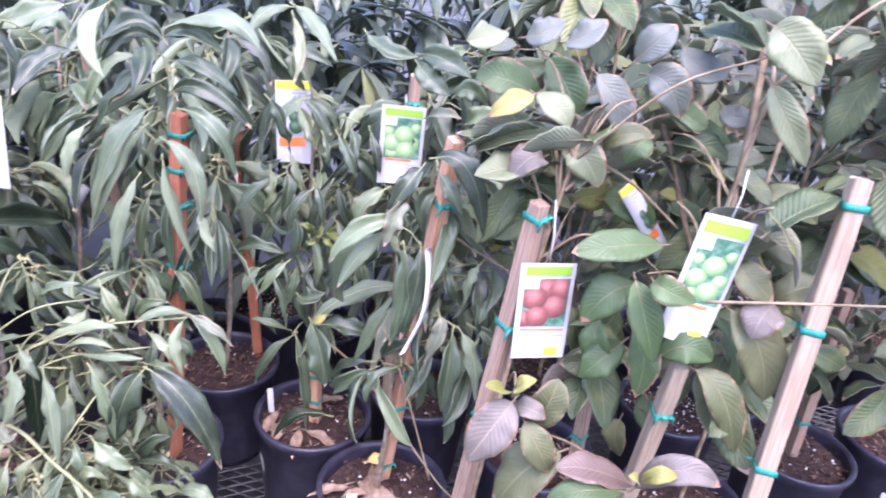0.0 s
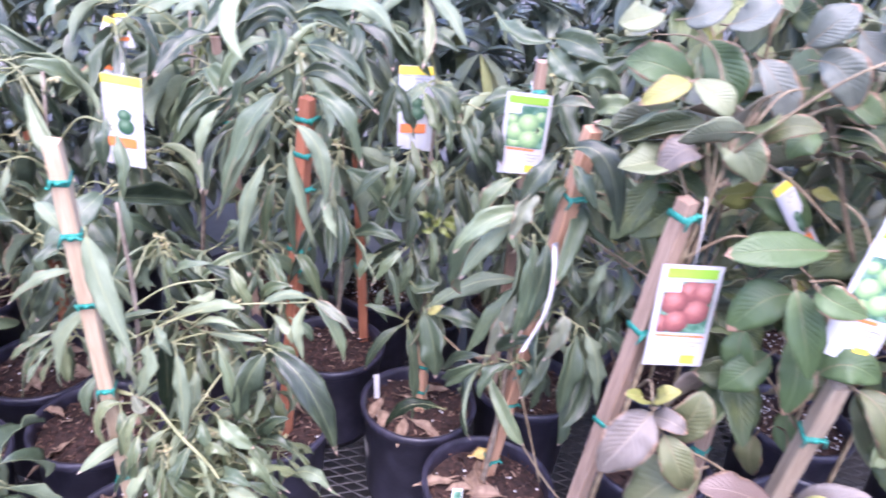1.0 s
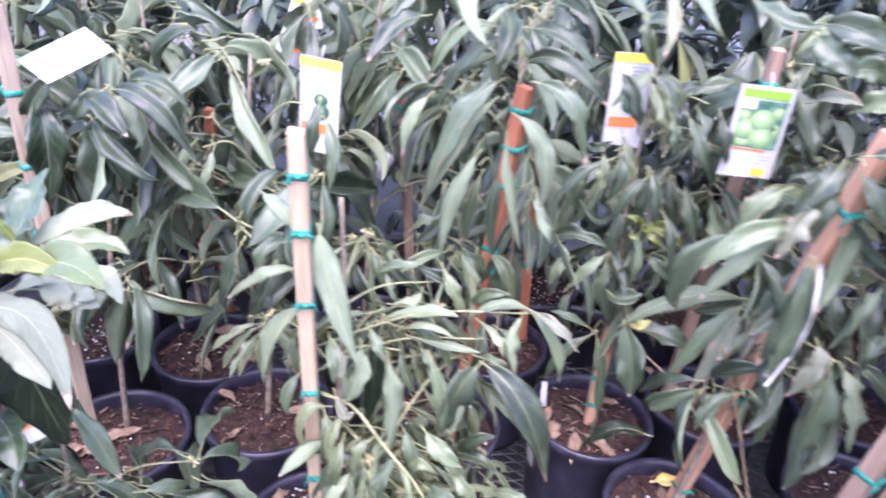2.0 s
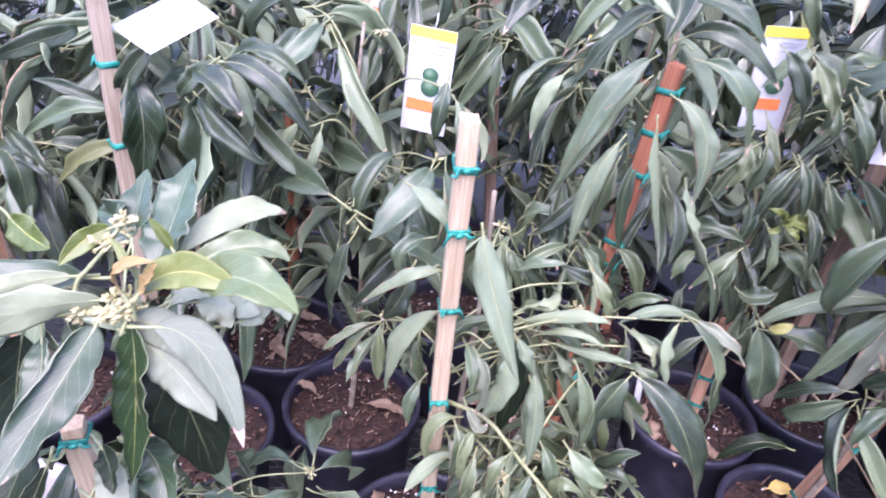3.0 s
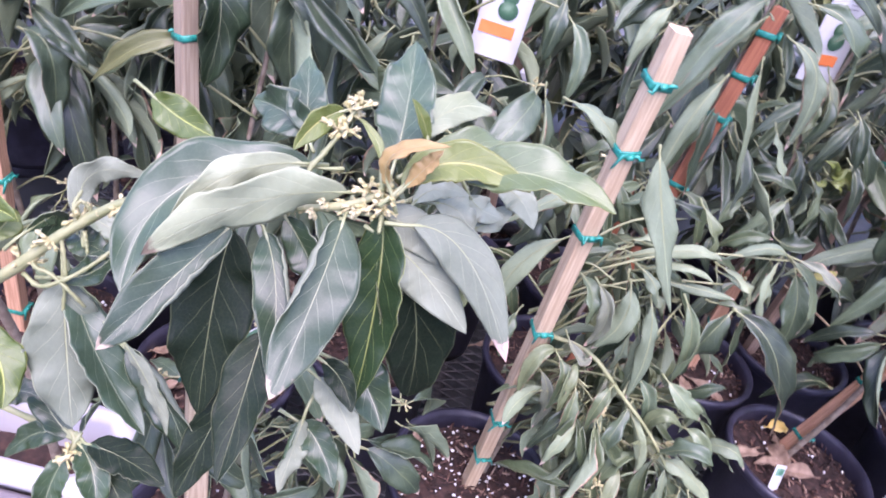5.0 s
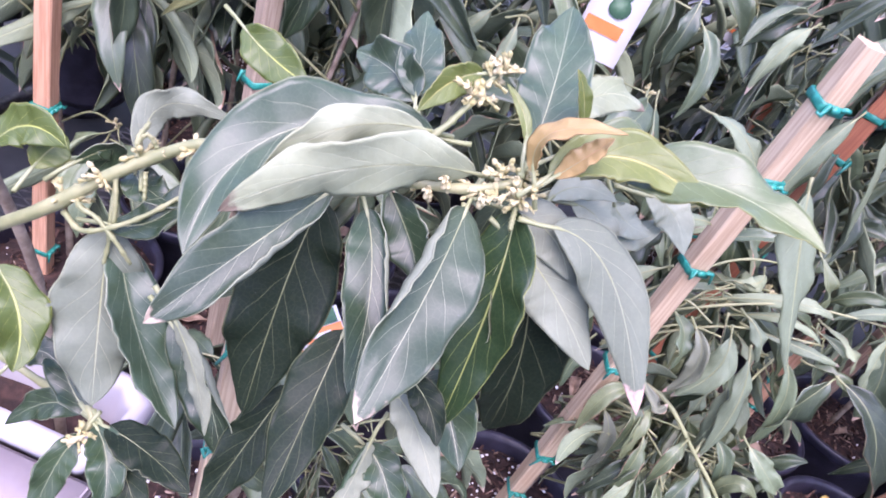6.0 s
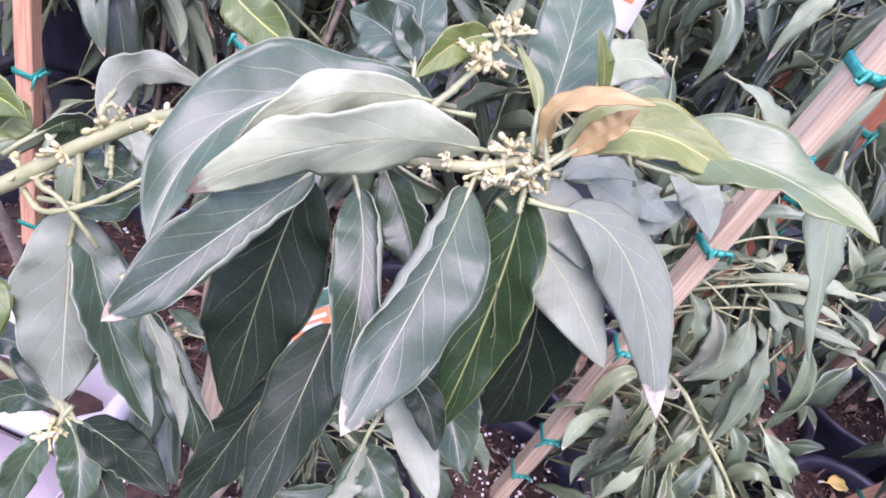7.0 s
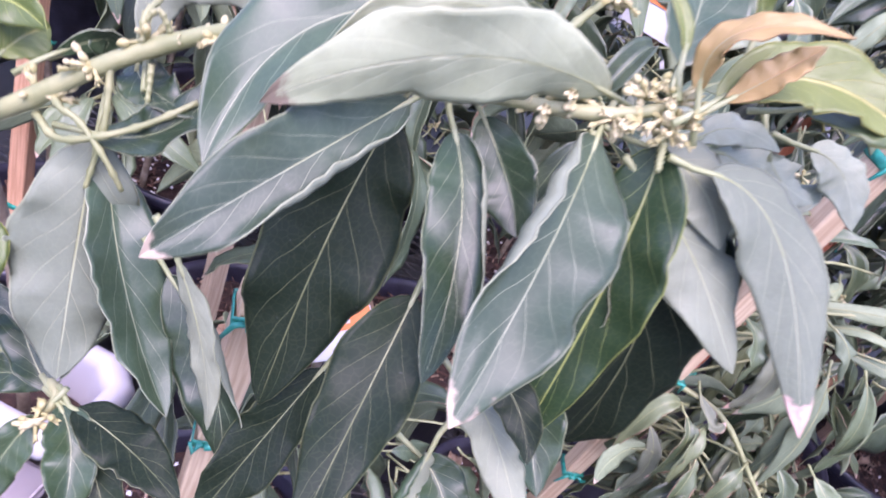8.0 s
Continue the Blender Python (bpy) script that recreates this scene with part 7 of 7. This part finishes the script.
set_leaf(gu_f, (0.139, 0.881, 1.516), (0.158, 0.864, 1.528), (0.183, 0.868, 1.550), 0.041, (-0.40, -0.76, 0.52), 'gpurple')
set_leaf(gu_f, (0.087, 0.878, 1.517), (0.106, 0.862, 1.528), (0.129, 0.868, 1.544), 0.036, (-0.45, -0.75, 0.49), 'gpurple')
set_leaf(gu_f, (0.241, 0.902, 1.500), (0.257, 0.887, 1.528), (0.283, 0.896, 1.551), 0.044, (-0.40, -0.83, 0.38), 'gpurple')
set_leaf(gu_f, (0.269, 0.922, 1.481), (0.295, 0.902, 1.472), (0.321, 0.903, 1.430), 0.054, (-0.38, -0.69, 0.62), 'gpurple')
set_leaf(gu_f, (0.201, 0.926, 1.474), (0.230, 0.910, 1.443), (0.251, 0.915, 1.396), 0.048, (0.09, -0.91, 0.40), 'gpurple')
set_leaf(gu_f, (0.127, 0.917, 1.489), (0.154, 0.893, 1.460), (0.170, 0.888, 1.418), 0.054, (-0.25, -0.90, 0.36), 'ggreen')
set_leaf(gu_f, (0.374, 0.796, 1.503), (0.399, 0.777, 1.465), (0.441, 0.779, 1.412), 0.037, (-0.56, -0.69, 0.45), 'gpale')
set_leaf(gu_f, (0.351, 0.787, 1.569), (0.370, 0.762, 1.551), (0.405, 0.754, 1.513), 0.056, (-0.53, -0.81, 0.24), 'gpale')
set_leaf(gu_f, (0.486, 0.928, 1.325), (0.517, 0.906, 1.326), (0.572, 0.903, 1.294), 0.046, (-0.39, -0.67, 0.63), 'golive')
set_leaf(gu_f, (0.136, 0.909, 1.379), (0.100, 0.889, 1.389), (0.072, 0.888, 1.371), 0.037, (-0.21, -0.90, 0.37), 'golive')
set_leaf(gu_f, (0.063, 0.902, 1.519), (0.040, 0.881, 1.513), (0.013, 0.880, 1.505), 0.039, (-0.43, -0.80, 0.42), 'gpale')
set_leaf(gu_f, (0.323, 0.957, 1.518), (0.354, 0.938, 1.495), (0.390, 0.941, 1.506), 0.047, (-0.25, -0.83, 0.50), 'gpurple')
set_leaf(gu_f, (0.397, 0.947, 1.445), (0.413, 0.924, 1.436), (0.437, 0.919, 1.448), 0.038, (-0.45, -0.73, 0.51), 'gpurple')
set_leaf(gu_f, (0.331, 0.954, 1.436), (0.347, 0.928, 1.428), (0.371, 0.920, 1.417), 0.041, (-0.34, -0.84, 0.43), 'ggreen')
set_leaf(gu_f, (0.204, 1.005, 1.269), (0.151, 0.981, 1.291), (0.102, 0.974, 1.269), 0.048, (0.18, -0.73, 0.66), 'ggreen')
set_leaf(gu_f, (0.269, 0.987, 1.274), (0.308, 0.971, 1.275), (0.357, 0.976, 1.231), 0.054, (-0.60, -0.63, 0.49), 'ggreen')
set_leaf(gu_f, (0.359, 0.977, 1.481), (0.341, 0.956, 1.460), (0.355, 0.955, 1.438), 0.038, (-0.16, -0.92, 0.35), 'gpurple')
set_leaf(av_g, (-0.031, 1.195, 1.435), (0.009, 1.170, 1.433), (0.057, 1.162, 1.408), 0.053, (0.26, -0.93, 0.26), 'mid')
set_leaf(av_g, (-0.035, 1.194, 1.417), (-0.012, 1.170, 1.398), (0.024, 1.163, 1.374), 0.051, (-0.40, -0.79, 0.47), 'mid')
set_leaf(av_g, (-0.007, 1.206, 1.324), (0.018, 1.182, 1.338), (0.050, 1.176, 1.333), 0.024, (-0.21, -0.78, 0.58), 'tipped')
set_leaf(av_g, (0.068, 1.249, 1.308), (0.094, 1.225, 1.328), (0.126, 1.219, 1.317), 0.046, (-0.11, -0.73, 0.68), 'mid')
set_leaf(av_g, (0.040, 1.252, 1.357), (0.067, 1.237, 1.373), (0.104, 1.245, 1.345), 0.045, (-0.53, -0.82, 0.21), 'mid')
set_leaf(av_b, (-0.436, 1.131, 1.444), (-0.348, 1.113, 1.472), (-0.277, 1.065, 1.433), 0.045, (-0.11, -0.75, 0.66), 'und')
set_leaf(av_b, (-0.439, 1.123, 1.426), (-0.482, 1.115, 1.448), (-0.534, 1.087, 1.400), 0.036, (-0.11, -0.75, 0.66), 'mid')
set_leaf(av_b, (-0.469, 1.119, 1.411), (-0.455, 1.074, 1.389), (-0.465, 1.046, 1.351), 0.040, (-0.11, -0.75, 0.66), 'mid')
set_leaf(av_c, (-0.253, 1.232, 1.487), (-0.211, 1.195, 1.463), (-0.170, 1.156, 1.411), 0.032, (-0.11, -0.75, 0.66), 'und')
set_leaf(av_c, (-0.253, 1.224, 1.469), (-0.234, 1.178, 1.422), (-0.239, 1.144, 1.371), 0.024, (-0.11, -0.75, 0.66), 'pale')
set_leaf(av_c, (-0.259, 1.231, 1.484), (-0.298, 1.209, 1.475), (-0.329, 1.180, 1.430), 0.030, (-0.11, -0.75, 0.66), 'und')
set_leaf(av_c, (-0.127, 1.227, 1.454), (-0.085, 1.189, 1.431), (-0.035, 1.185, 1.432), 0.040, (-0.11, -0.75, 0.66), 'mid')
set_leaf(av_b, (-0.614, 1.187, 1.408), (-0.629, 1.178, 1.434), (-0.662, 1.158, 1.407), 0.040, (-0.11, -0.75, 0.66), 'und')
set_leaf(av_b, (-0.603, 1.175, 1.384), (-0.641, 1.138, 1.368), (-0.670, 1.097, 1.319), 0.042, (-0.11, -0.75, 0.66), 'mid')
set_leaf(av_b, (-0.488, 1.043, 1.482), (-0.507, 1.005, 1.443), (-0.466, 0.956, 1.394), 0.032, (-0.11, -0.75, 0.66), 'und')
bare_twig(av_b, [(-0.451, 1.176, 1.225), (-0.454, 1.136, 1.289), (-0.457, 1.096, 1.292)], 0.0021, green_stem)
bare_twig(av_b, [(-0.462, 1.181, 1.117), (-0.473, 1.145, 1.178), (-0.484, 1.109, 1.179)], 0.0021, green_stem)
bare_twig(av_b, [(-0.447, 1.174, 1.263), (-0.435, 1.149, 1.327), (-0.422, 1.123, 1.330)], 0.0021, green_stem)
bare_twig(av_b, [(-0.442, 1.171, 1.315), (-0.454, 1.167, 1.385), (-0.465, 1.164, 1.395)], 0.0021, green_stem)
bare_twig(av_b, [(-0.479, 1.189, 0.942), (-0.478, 1.167, 1.000), (-0.477, 1.144, 0.998)], 0.0021, green_stem)
bare_twig(av_a, [(-0.669, 0.867, 0.899), (-0.546, 0.895, 0.971), (-0.423, 0.924, 0.983)], 0.0018, green_stem)
bare_twig(av_a, [(-0.667, 0.862, 0.950), (-0.514, 0.892, 1.027), (-0.361, 0.922, 1.044)], 0.0018, green_stem)
bare_twig(av_a, [(-0.666, 0.859, 0.985), (-0.584, 0.900, 1.050), (-0.501, 0.941, 1.056)], 0.0018, green_stem)
bare_twig(av_a, [(-0.669, 0.867, 0.894), (-0.602, 0.878, 0.956), (-0.536, 0.889, 0.959)], 0.0018, green_stem)
bare_twig(av_a, [(-0.675, 0.885, 0.694), (-0.583, 0.876, 0.760), (-0.491, 0.868, 0.767)], 0.0018, green_stem)
bare_twig(av_a, [(-0.667, 0.862, 0.949), (-0.631, 0.843, 1.009), (-0.594, 0.824, 1.008)], 0.0018, green_stem)
bare_twig(av_a, [(-0.665, 0.854, 1.044), (-0.673, 0.842, 1.099), (-0.681, 0.831, 1.095)], 0.0018, green_stem)
bare_twig(av_a, [(-0.672, 0.877, 0.784), (-0.622, 0.841, 0.846), (-0.571, 0.805, 0.848)], 0.0018, green_stem)
bare_twig(av_a, [(-0.673, 0.878, 0.771), (-0.562, 0.844, 0.842), (-0.451, 0.810, 0.853)], 0.0018, green_stem)
bare_twig(av_a, [(-0.675, 0.885, 0.693), (-0.565, 0.833, 0.765), (-0.456, 0.781, 0.776)], 0.0018, green_stem)
bare_twig(av_c, [(-0.220, 1.330, 1.261), (-0.229, 1.299, 1.319), (-0.239, 1.267, 1.317)], 0.0021, green_stem)
bare_twig(av_c, [(-0.219, 1.331, 1.218), (-0.177, 1.321, 1.276), (-0.134, 1.311, 1.274)], 0.0021, green_stem)
bare_twig(av_c, [(-0.218, 1.332, 1.126), (-0.246, 1.294, 1.186), (-0.274, 1.256, 1.186)], 0.0021, green_stem)
bare_twig(av_c, [(-0.217, 1.333, 1.084), (-0.200, 1.311, 1.140), (-0.183, 1.289, 1.135)], 0.0021, green_stem)
bare_twig(av_c, [(-0.213, 1.337, 0.764), (-0.230, 1.286, 0.824), (-0.246, 1.236, 0.825)], 0.0021, green_stem)
bare_twig(av_c, [(-0.216, 1.334, 0.997), (-0.205, 1.293, 1.056), (-0.195, 1.251, 1.055)], 0.0021, green_stem)
bare_twig(av_c, [(-0.215, 1.335, 0.905), (-0.232, 1.304, 0.962), (-0.248, 1.274, 0.960)], 0.0021, green_stem)
bare_twig(av_c, [(-0.220, 1.330, 1.277), (-0.242, 1.313, 1.364), (-0.265, 1.296, 1.392)], 0.0021, green_stem)
bare_twig(av_c, [(-0.217, 1.333, 1.099), (-0.215, 1.282, 1.159), (-0.213, 1.231, 1.160)], 0.0021, green_stem)
bare_twig(av_c, [(-0.219, 1.331, 1.203), (-0.201, 1.286, 1.263), (-0.183, 1.240, 1.263)], 0.0021, green_stem)
bare_twig(av_c, [(-0.214, 1.336, 0.827), (-0.202, 1.250, 0.894), (-0.190, 1.163, 0.902)], 0.0021, green_stem)
bare_twig(av_d, [(-0.005, 1.040, 1.193), (-0.026, 1.006, 1.257), (-0.047, 0.971, 1.261)], 0.0021, green_stem)
bare_twig(av_d, [(-0.002, 1.035, 1.239), (0.000, 1.003, 1.304), (0.003, 0.971, 1.308)], 0.0021, green_stem)
bare_twig(av_d, [(-0.018, 1.071, 0.938), (-0.023, 1.114, 0.991), (-0.027, 1.157, 0.985)], 0.0021, green_stem)
bare_twig(av_d, [(-0.017, 1.069, 0.953), (0.024, 1.023, 1.020), (0.065, 0.977, 1.026)], 0.0021, green_stem)
bare_twig(av_d, [(-0.012, 1.056, 1.056), (0.027, 1.035, 1.121), (0.067, 1.014, 1.125)], 0.0021, green_stem)
bare_twig(av_d, [(-0.023, 1.081, 0.850), (-0.021, 1.050, 0.909), (-0.019, 1.020, 0.909)], 0.0021, green_stem)
bare_twig(av_e, [(-1.110, 1.037, 1.096), (-1.169, 1.016, 1.155), (-1.227, 0.994, 1.153)], 0.0021, green_stem)
bare_twig(av_e, [(-1.106, 1.043, 1.189), (-1.067, 1.010, 1.251), (-1.029, 0.977, 1.252)], 0.0021, green_stem)
bare_twig(av_e, [(-1.116, 1.030, 0.993), (-1.262, 0.995, 1.070), (-1.407, 0.960, 1.086)], 0.0021, green_stem)
bare_twig(av_f, [(-0.878, 1.133, 1.172), (-0.800, 1.091, 1.240), (-0.722, 1.050, 1.247)], 0.0021, green_stem)
bare_twig(av_f, [(-0.877, 1.135, 1.094), (-0.905, 1.093, 1.156), (-0.933, 1.051, 1.157)], 0.0021, green_stem)
bare_twig(gu_f, [(0.139, 0.853, 1.013), (0.126, 0.773, 1.083), (0.112, 0.693, 1.092)], 0.0021)
bare_twig(gu_f, [(0.134, 0.855, 0.954), (0.151, 0.777, 1.024), (0.167, 0.700, 1.034)], 0.0021)
bare_twig(gu_f, [(0.131, 0.857, 0.913), (0.200, 0.747, 0.995), (0.270, 0.637, 1.017)], 0.0021)
bare_twig(gu_a, [(0.387, 0.827, 1.170), (0.333, 0.805, 1.239), (0.280, 0.783, 1.248)], 0.0021)
bare_twig(gu_a, [(0.389, 0.836, 1.059), (0.348, 0.818, 1.124), (0.307, 0.801, 1.129)], 0.0021)
bare_twig(gu_a, [(0.389, 0.835, 1.070), (0.398, 0.822, 1.129), (0.407, 0.809, 1.127)], 0.0021)
bare_twig(gu_a, [(0.387, 0.827, 1.168), (0.404, 0.795, 1.233), (0.422, 0.763, 1.237)], 0.0021)
bare_twig(gu_a, [(0.393, 0.850, 0.885), (0.386, 0.880, 0.940), (0.379, 0.909, 0.934)], 0.0021)
bare_twig(gu_f, [(0.166, 0.842, 1.354), (0.152, 0.857, 1.408), (0.137, 0.873, 1.402)], 0.0021)
bare_twig(gu_f, [(0.167, 0.841, 1.368), (0.219, 0.883, 1.438), (0.271, 0.925, 1.448)], 0.0021)
bare_twig(gu_f, [(0.165, 0.842, 1.332), (0.266, 0.905, 1.413), (0.368, 0.967, 1.435)], 0.0021)
bare_twig(gu_f, [(0.168, 0.841, 1.374), (0.136, 0.868, 1.472), (0.104, 0.895, 1.510)], 0.0021)
bare_twig(gu_f, [(0.168, 0.841, 1.374), (0.265, 0.816, 1.485), (0.362, 0.792, 1.536)], 0.0021)
bare_twig(gu_f, [(0.153, 0.847, 1.191), (0.195, 0.922, 1.261), (0.236, 0.996, 1.272)], 0.0021)
bare_twig(av_g, [(0.004, 1.452, 1.323), (-0.014, 1.323, 1.404), (-0.033, 1.195, 1.426)], 0.0021, green_stem)
bare_twig(av_g, [(0.009, 1.454, 1.244), (0.031, 1.352, 1.318), (0.054, 1.251, 1.333)], 0.0021, green_stem)

# ---- fallen leaves and small things in the pots ----
litter = []
for k in range(4):
    litter.append(leaf_mesh("fallen leaf", (0.09, 0.075, 0.11, 0.06)[k], (0.026, 0.03, 0.028, 0.022)[k], (6, 14, 2, 20)[k], (-16, -22, -10, -30)[k], 60 + k, (dry_leaf, dry_leaf, dry_leaf), fold=(0.5, 0.8, 0.3, 0.9)[k], wave=0.14, twist=(0.5, -0.6, 0.9, 0.2)[k], petiole=0.012))
rng = random.Random(77)
for x, y, n in ((-0.03, 1.10, 5), (-0.205, 1.33, 6), (-0.885, 1.125, 3), (-0.665, 0.868, 2), (-0.53, 1.20, 3), (-1.11, 1.285, 5), (-1.13, 0.96, 6), (0.06, 1.46, 4), (0.07, 0.82, 2)):
    for k in range(n):
        a, q = rng.uniform(0, 6.28), rng.uniform(0.02, 0.075)
        lf = new("fallen_leaf", rng.choice(litter))
        lf.matrix_basis = pose(x + q * math.cos(a) - 0.03, y + q * math.sin(a), RIM - 0.018, rng.uniform(-14, 14), rng.uniform(-8, 8), rng.uniform(0, 360))
        tagged(lf, "dry brown fallen leaf on bark soil", "leaf", "fallen leaves in the pots")
yl = new("fallen_leaf", leaf_mesh("yellow leaf", 0.055, 0.032, 8, -14, 90, (yellow_leaf, yellow_leaf, yellow_leaf), fold=0.3, wave=0.1, petiole=0.01))
yl.matrix_basis = pose(-0.075, 1.175, RIM - 0.012, 8, 4, 20)
tagged(yl, "yellowed fallen leaf on dark bark soil", "leaf", "fallen leaves in the pots")
mini = thing("pot_label", "small white label with green print stuck in the soil", "plant label")
mini.matrix_basis = pose(-0.092, 1.045, RIM + 0.022, -18, 4, 12)
part("card", tag_card(0.022, 0.055, 0.0), mini)
bm = bmesh.new()
rect(bm, -0.008, -0.022, 0.008, -0.006, -0.0012)
part("print", mesh_from(bm, "mini print", ink_green), mini, "green print")
peg = thing("pot_label", "plain white label pushed into the soil", "plant label")
peg.matrix_basis = pose(-0.315, 1.36, RIM + 0.035, -6, -4, 10)
part("card", tag_card(0.014, 0.075, 0.0), peg)

# ---- tags ----
plant_tag((0.162, 0.836, 1.226), 3, 0, -3, "red", 0.08, 0.157, 0.09, "white tag with red fruit print hanging by a string")
plant_tag((0.355, 0.755, 1.345), -8, 0, 6, "lime", 0.066, 0.185, 0.06, "white tag with pale green fruit print hung askew")
plant_tag((-0.05, 1.30, 1.318), 0, 0, 0, "lime", 0.086, 0.158, 0.02, "white tag with pale green fruit print on a stake")
plant_tag((-0.797, 1.225, 1.284), 0, 0, 3, "yellow", 0.077, 0.175, 0.02, "white avocado tag with yellow header and orange band")
plant_tag((-0.268, 1.33, 1.339), 10, 0, -2, "yellow", 0.068, 0.166, 0.02, "white avocado tag half hidden behind leaves")
plant_tag((-0.94, 1.5, 1.33), 30, 0, 20, "yellow", 0.06, 0.14, 0.0, "white avocado tag turned aside among leaves")
plant_tag((-0.92, 1.47, 1.35), -20, 0, -10, "yellow", 0.04, 0.07, 0.0, "small white tag among leaves")
plant_tag((0.286, 0.95, 1.312), 20, 0, -42, "yellow", 0.03, 0.16, 0.0, "narrow tag with yellow top seen askew")
plant_tag((-1.096, 1.05, 1.312), -30, -68, 10, "blank", 0.10, 0.11, 0.0, "white tag lying flat over leaves with its back up")
plant_tag((-0.978, 0.666, 0.932), 28.6, -39.5, -33.1, "orange", 0.06, 0.056, 0.0, "white tag with a broad orange band behind leaves")

plant_tag((-0.724, 1.42, 1.05), 35, -15, 42, "blank", 0.035, 0.055, 0.0, "small white tag tucked behind leaves")
plant_tag((-1.25, 1.48, 1.25), 10, 0, -8, "yellow", 0.07, 0.13, 0.0, "white tag with yellow header in the back row")
plant_tag((-0.547, 1.61, 1.22), 20, 0, 15, "yellow", 0.045, 0.08, 0.0, "small white tag with orange band in the back row")

set_leaf(av_d, (-0.039, 0.899, 1.202), (-0.035, 0.893, 1.126), (-0.049, 0.892, 1.035), 0.030, (-0.45, -0.80, 0.40), 'mid')

# white label strip, bowed under its own weight
strip = thing("label_strip", "white plastic label strip bowed against a tan stake", "label strip")
bm = bmesh.new()
rows = []
for p in smooth_line([(0.002, 0.985, 1.165), (0.008, 0.972, 1.12), (0.004, 0.960, 1.055), (-0.024, 0.938, 0.992)], 14):
    rows.append([bm.verts.new(p + Vector((dx, dy, 0))) for dx, dy in ((-0.0046, -0.005), (0.0046, 0.005), (0.0040, 0.0058), (-0.0052, -0.0042))])
for r0, r1 in zip(rows, rows[1:]):
    for k in range(4):
        bm.faces.new((r0[k], r0[(k + 1) % 4], r1[(k + 1) % 4], r1[k]))
bm.faces.new(rows[0])
bm.faces.new(rows[-1][::-1])
part("strip", mesh_from(bm, "strip", card_white), strip)

# ---- back rows, too far to tell apart leaf by leaf ----
def thicket(name, x0, x1, y0, y1, z0, z1, count, seed, label, mat=None, size=1.0):
    rng = random.Random(seed)
    bm = bmesh.new()
    for i in range(count):
        c = Vector((rng.uniform(x0, x1), rng.uniform(y0, y1), z0 + (z1 - z0) * rng.random() ** 0.8))
        for k in range(7):
            yaw = rng.uniform(0, 6.283)
            st = rng.uniform(-60, 25)
            l = rng.uniform(0.11, 0.18) * size
            spine, sides, norms = [], [], []
            p = Vector((0, 0, 0))
            rows = 5
            for q in range(rows + 1):
                a = radians(st - 45 * (q / rows))
                d = Vector((math.cos(a) * math.cos(yaw), math.cos(a) * math.sin(yaw), math.sin(a)))
                sd = Vector((-math.sin(yaw), math.cos(yaw), 0))
                spine.append(c + p)
                sides.append(sd)
                norms.append(d.cross(sd))
                p = p + d * l / rows
            uvl = bm.loops.layers.uv.verify()
            prev = None
            wd = rng.uniform(0.03, 0.05) * size
            for q in range(rows + 1):
                w = wd * avocado_shape(q / rows) * 0.5 + 0.0004
                row = [bm.verts.new(spine[q] + sides[q] * a * w + norms[q] * abs(a) * w * 0.35) for a in (-1, 0, 1)]
                if prev:
                    for j in (0, 1):
                        f = bm.faces.new((prev[j], row[j], row[j + 1], prev[j + 1]))
                        for lp, uvq in zip(f.loops, ((j / 2, (q - 1) / rows), (j / 2, q / rows), ((j + 1) / 2, q / rows), ((j + 1) / 2, (q - 1) / rows))):
                            lp[uvl].uv = uvq
                prev = row
    me = mesh_from(bm, name, mat or far_leaf)
    return tagged(new(name, me), label, "foliage", kind="stuff")


thicket("back_foliage", -3.2, 2.6, 1.72, 2.5, 0.55, 1.6, 1100, 71, "dense foliage of the next row of potted avocados")
thicket("far_foliage", -4.5, 4.0, 2.6, 4.2, 0.3, 1.65, 1700, 72, "dense foliage of rows of nursery trees further off")
thicket("side_foliage", -2.9, -1.75, 0.2, 1.7, 0.6, 1.4, 260, 73, "foliage of potted trees beside the bench end")
for i in range(12):
    for k in range(2):
        pot(-2.5 + i * 0.42 + k * 0.15, 1.86 + k * 0.33, i * 33, i, None, z=BENCH if 1.86 + k * 0.33 < 2.1 else 0.0)
# Unseen foliage behind and beside the camera, added to block the low sky.
thicket("aisle_foliage", -4.0, 4.0, -2.6, -1.5, 0.3, 2.0, 700, 74, "unseen foliage added behind the camera to block the low sky")
thicket("end_foliage", 2.3, 3.2, -1.0, 1.7, 0.4, 1.6, 260, 75, "unseen foliage added at the right to block the low sky")
thicket("corner_foliage", -3.6, -2.6, -1.6, 0.2, 0.4, 1.7, 240, 76, "unseen foliage added at the left to block the low sky")
thicket("lime_shrub", -0.89, -0.83, 1.70, 1.80, 1.09, 1.25, 34, 77, "yellowish green shrub among the back rows", lime_leaf, 0.38)
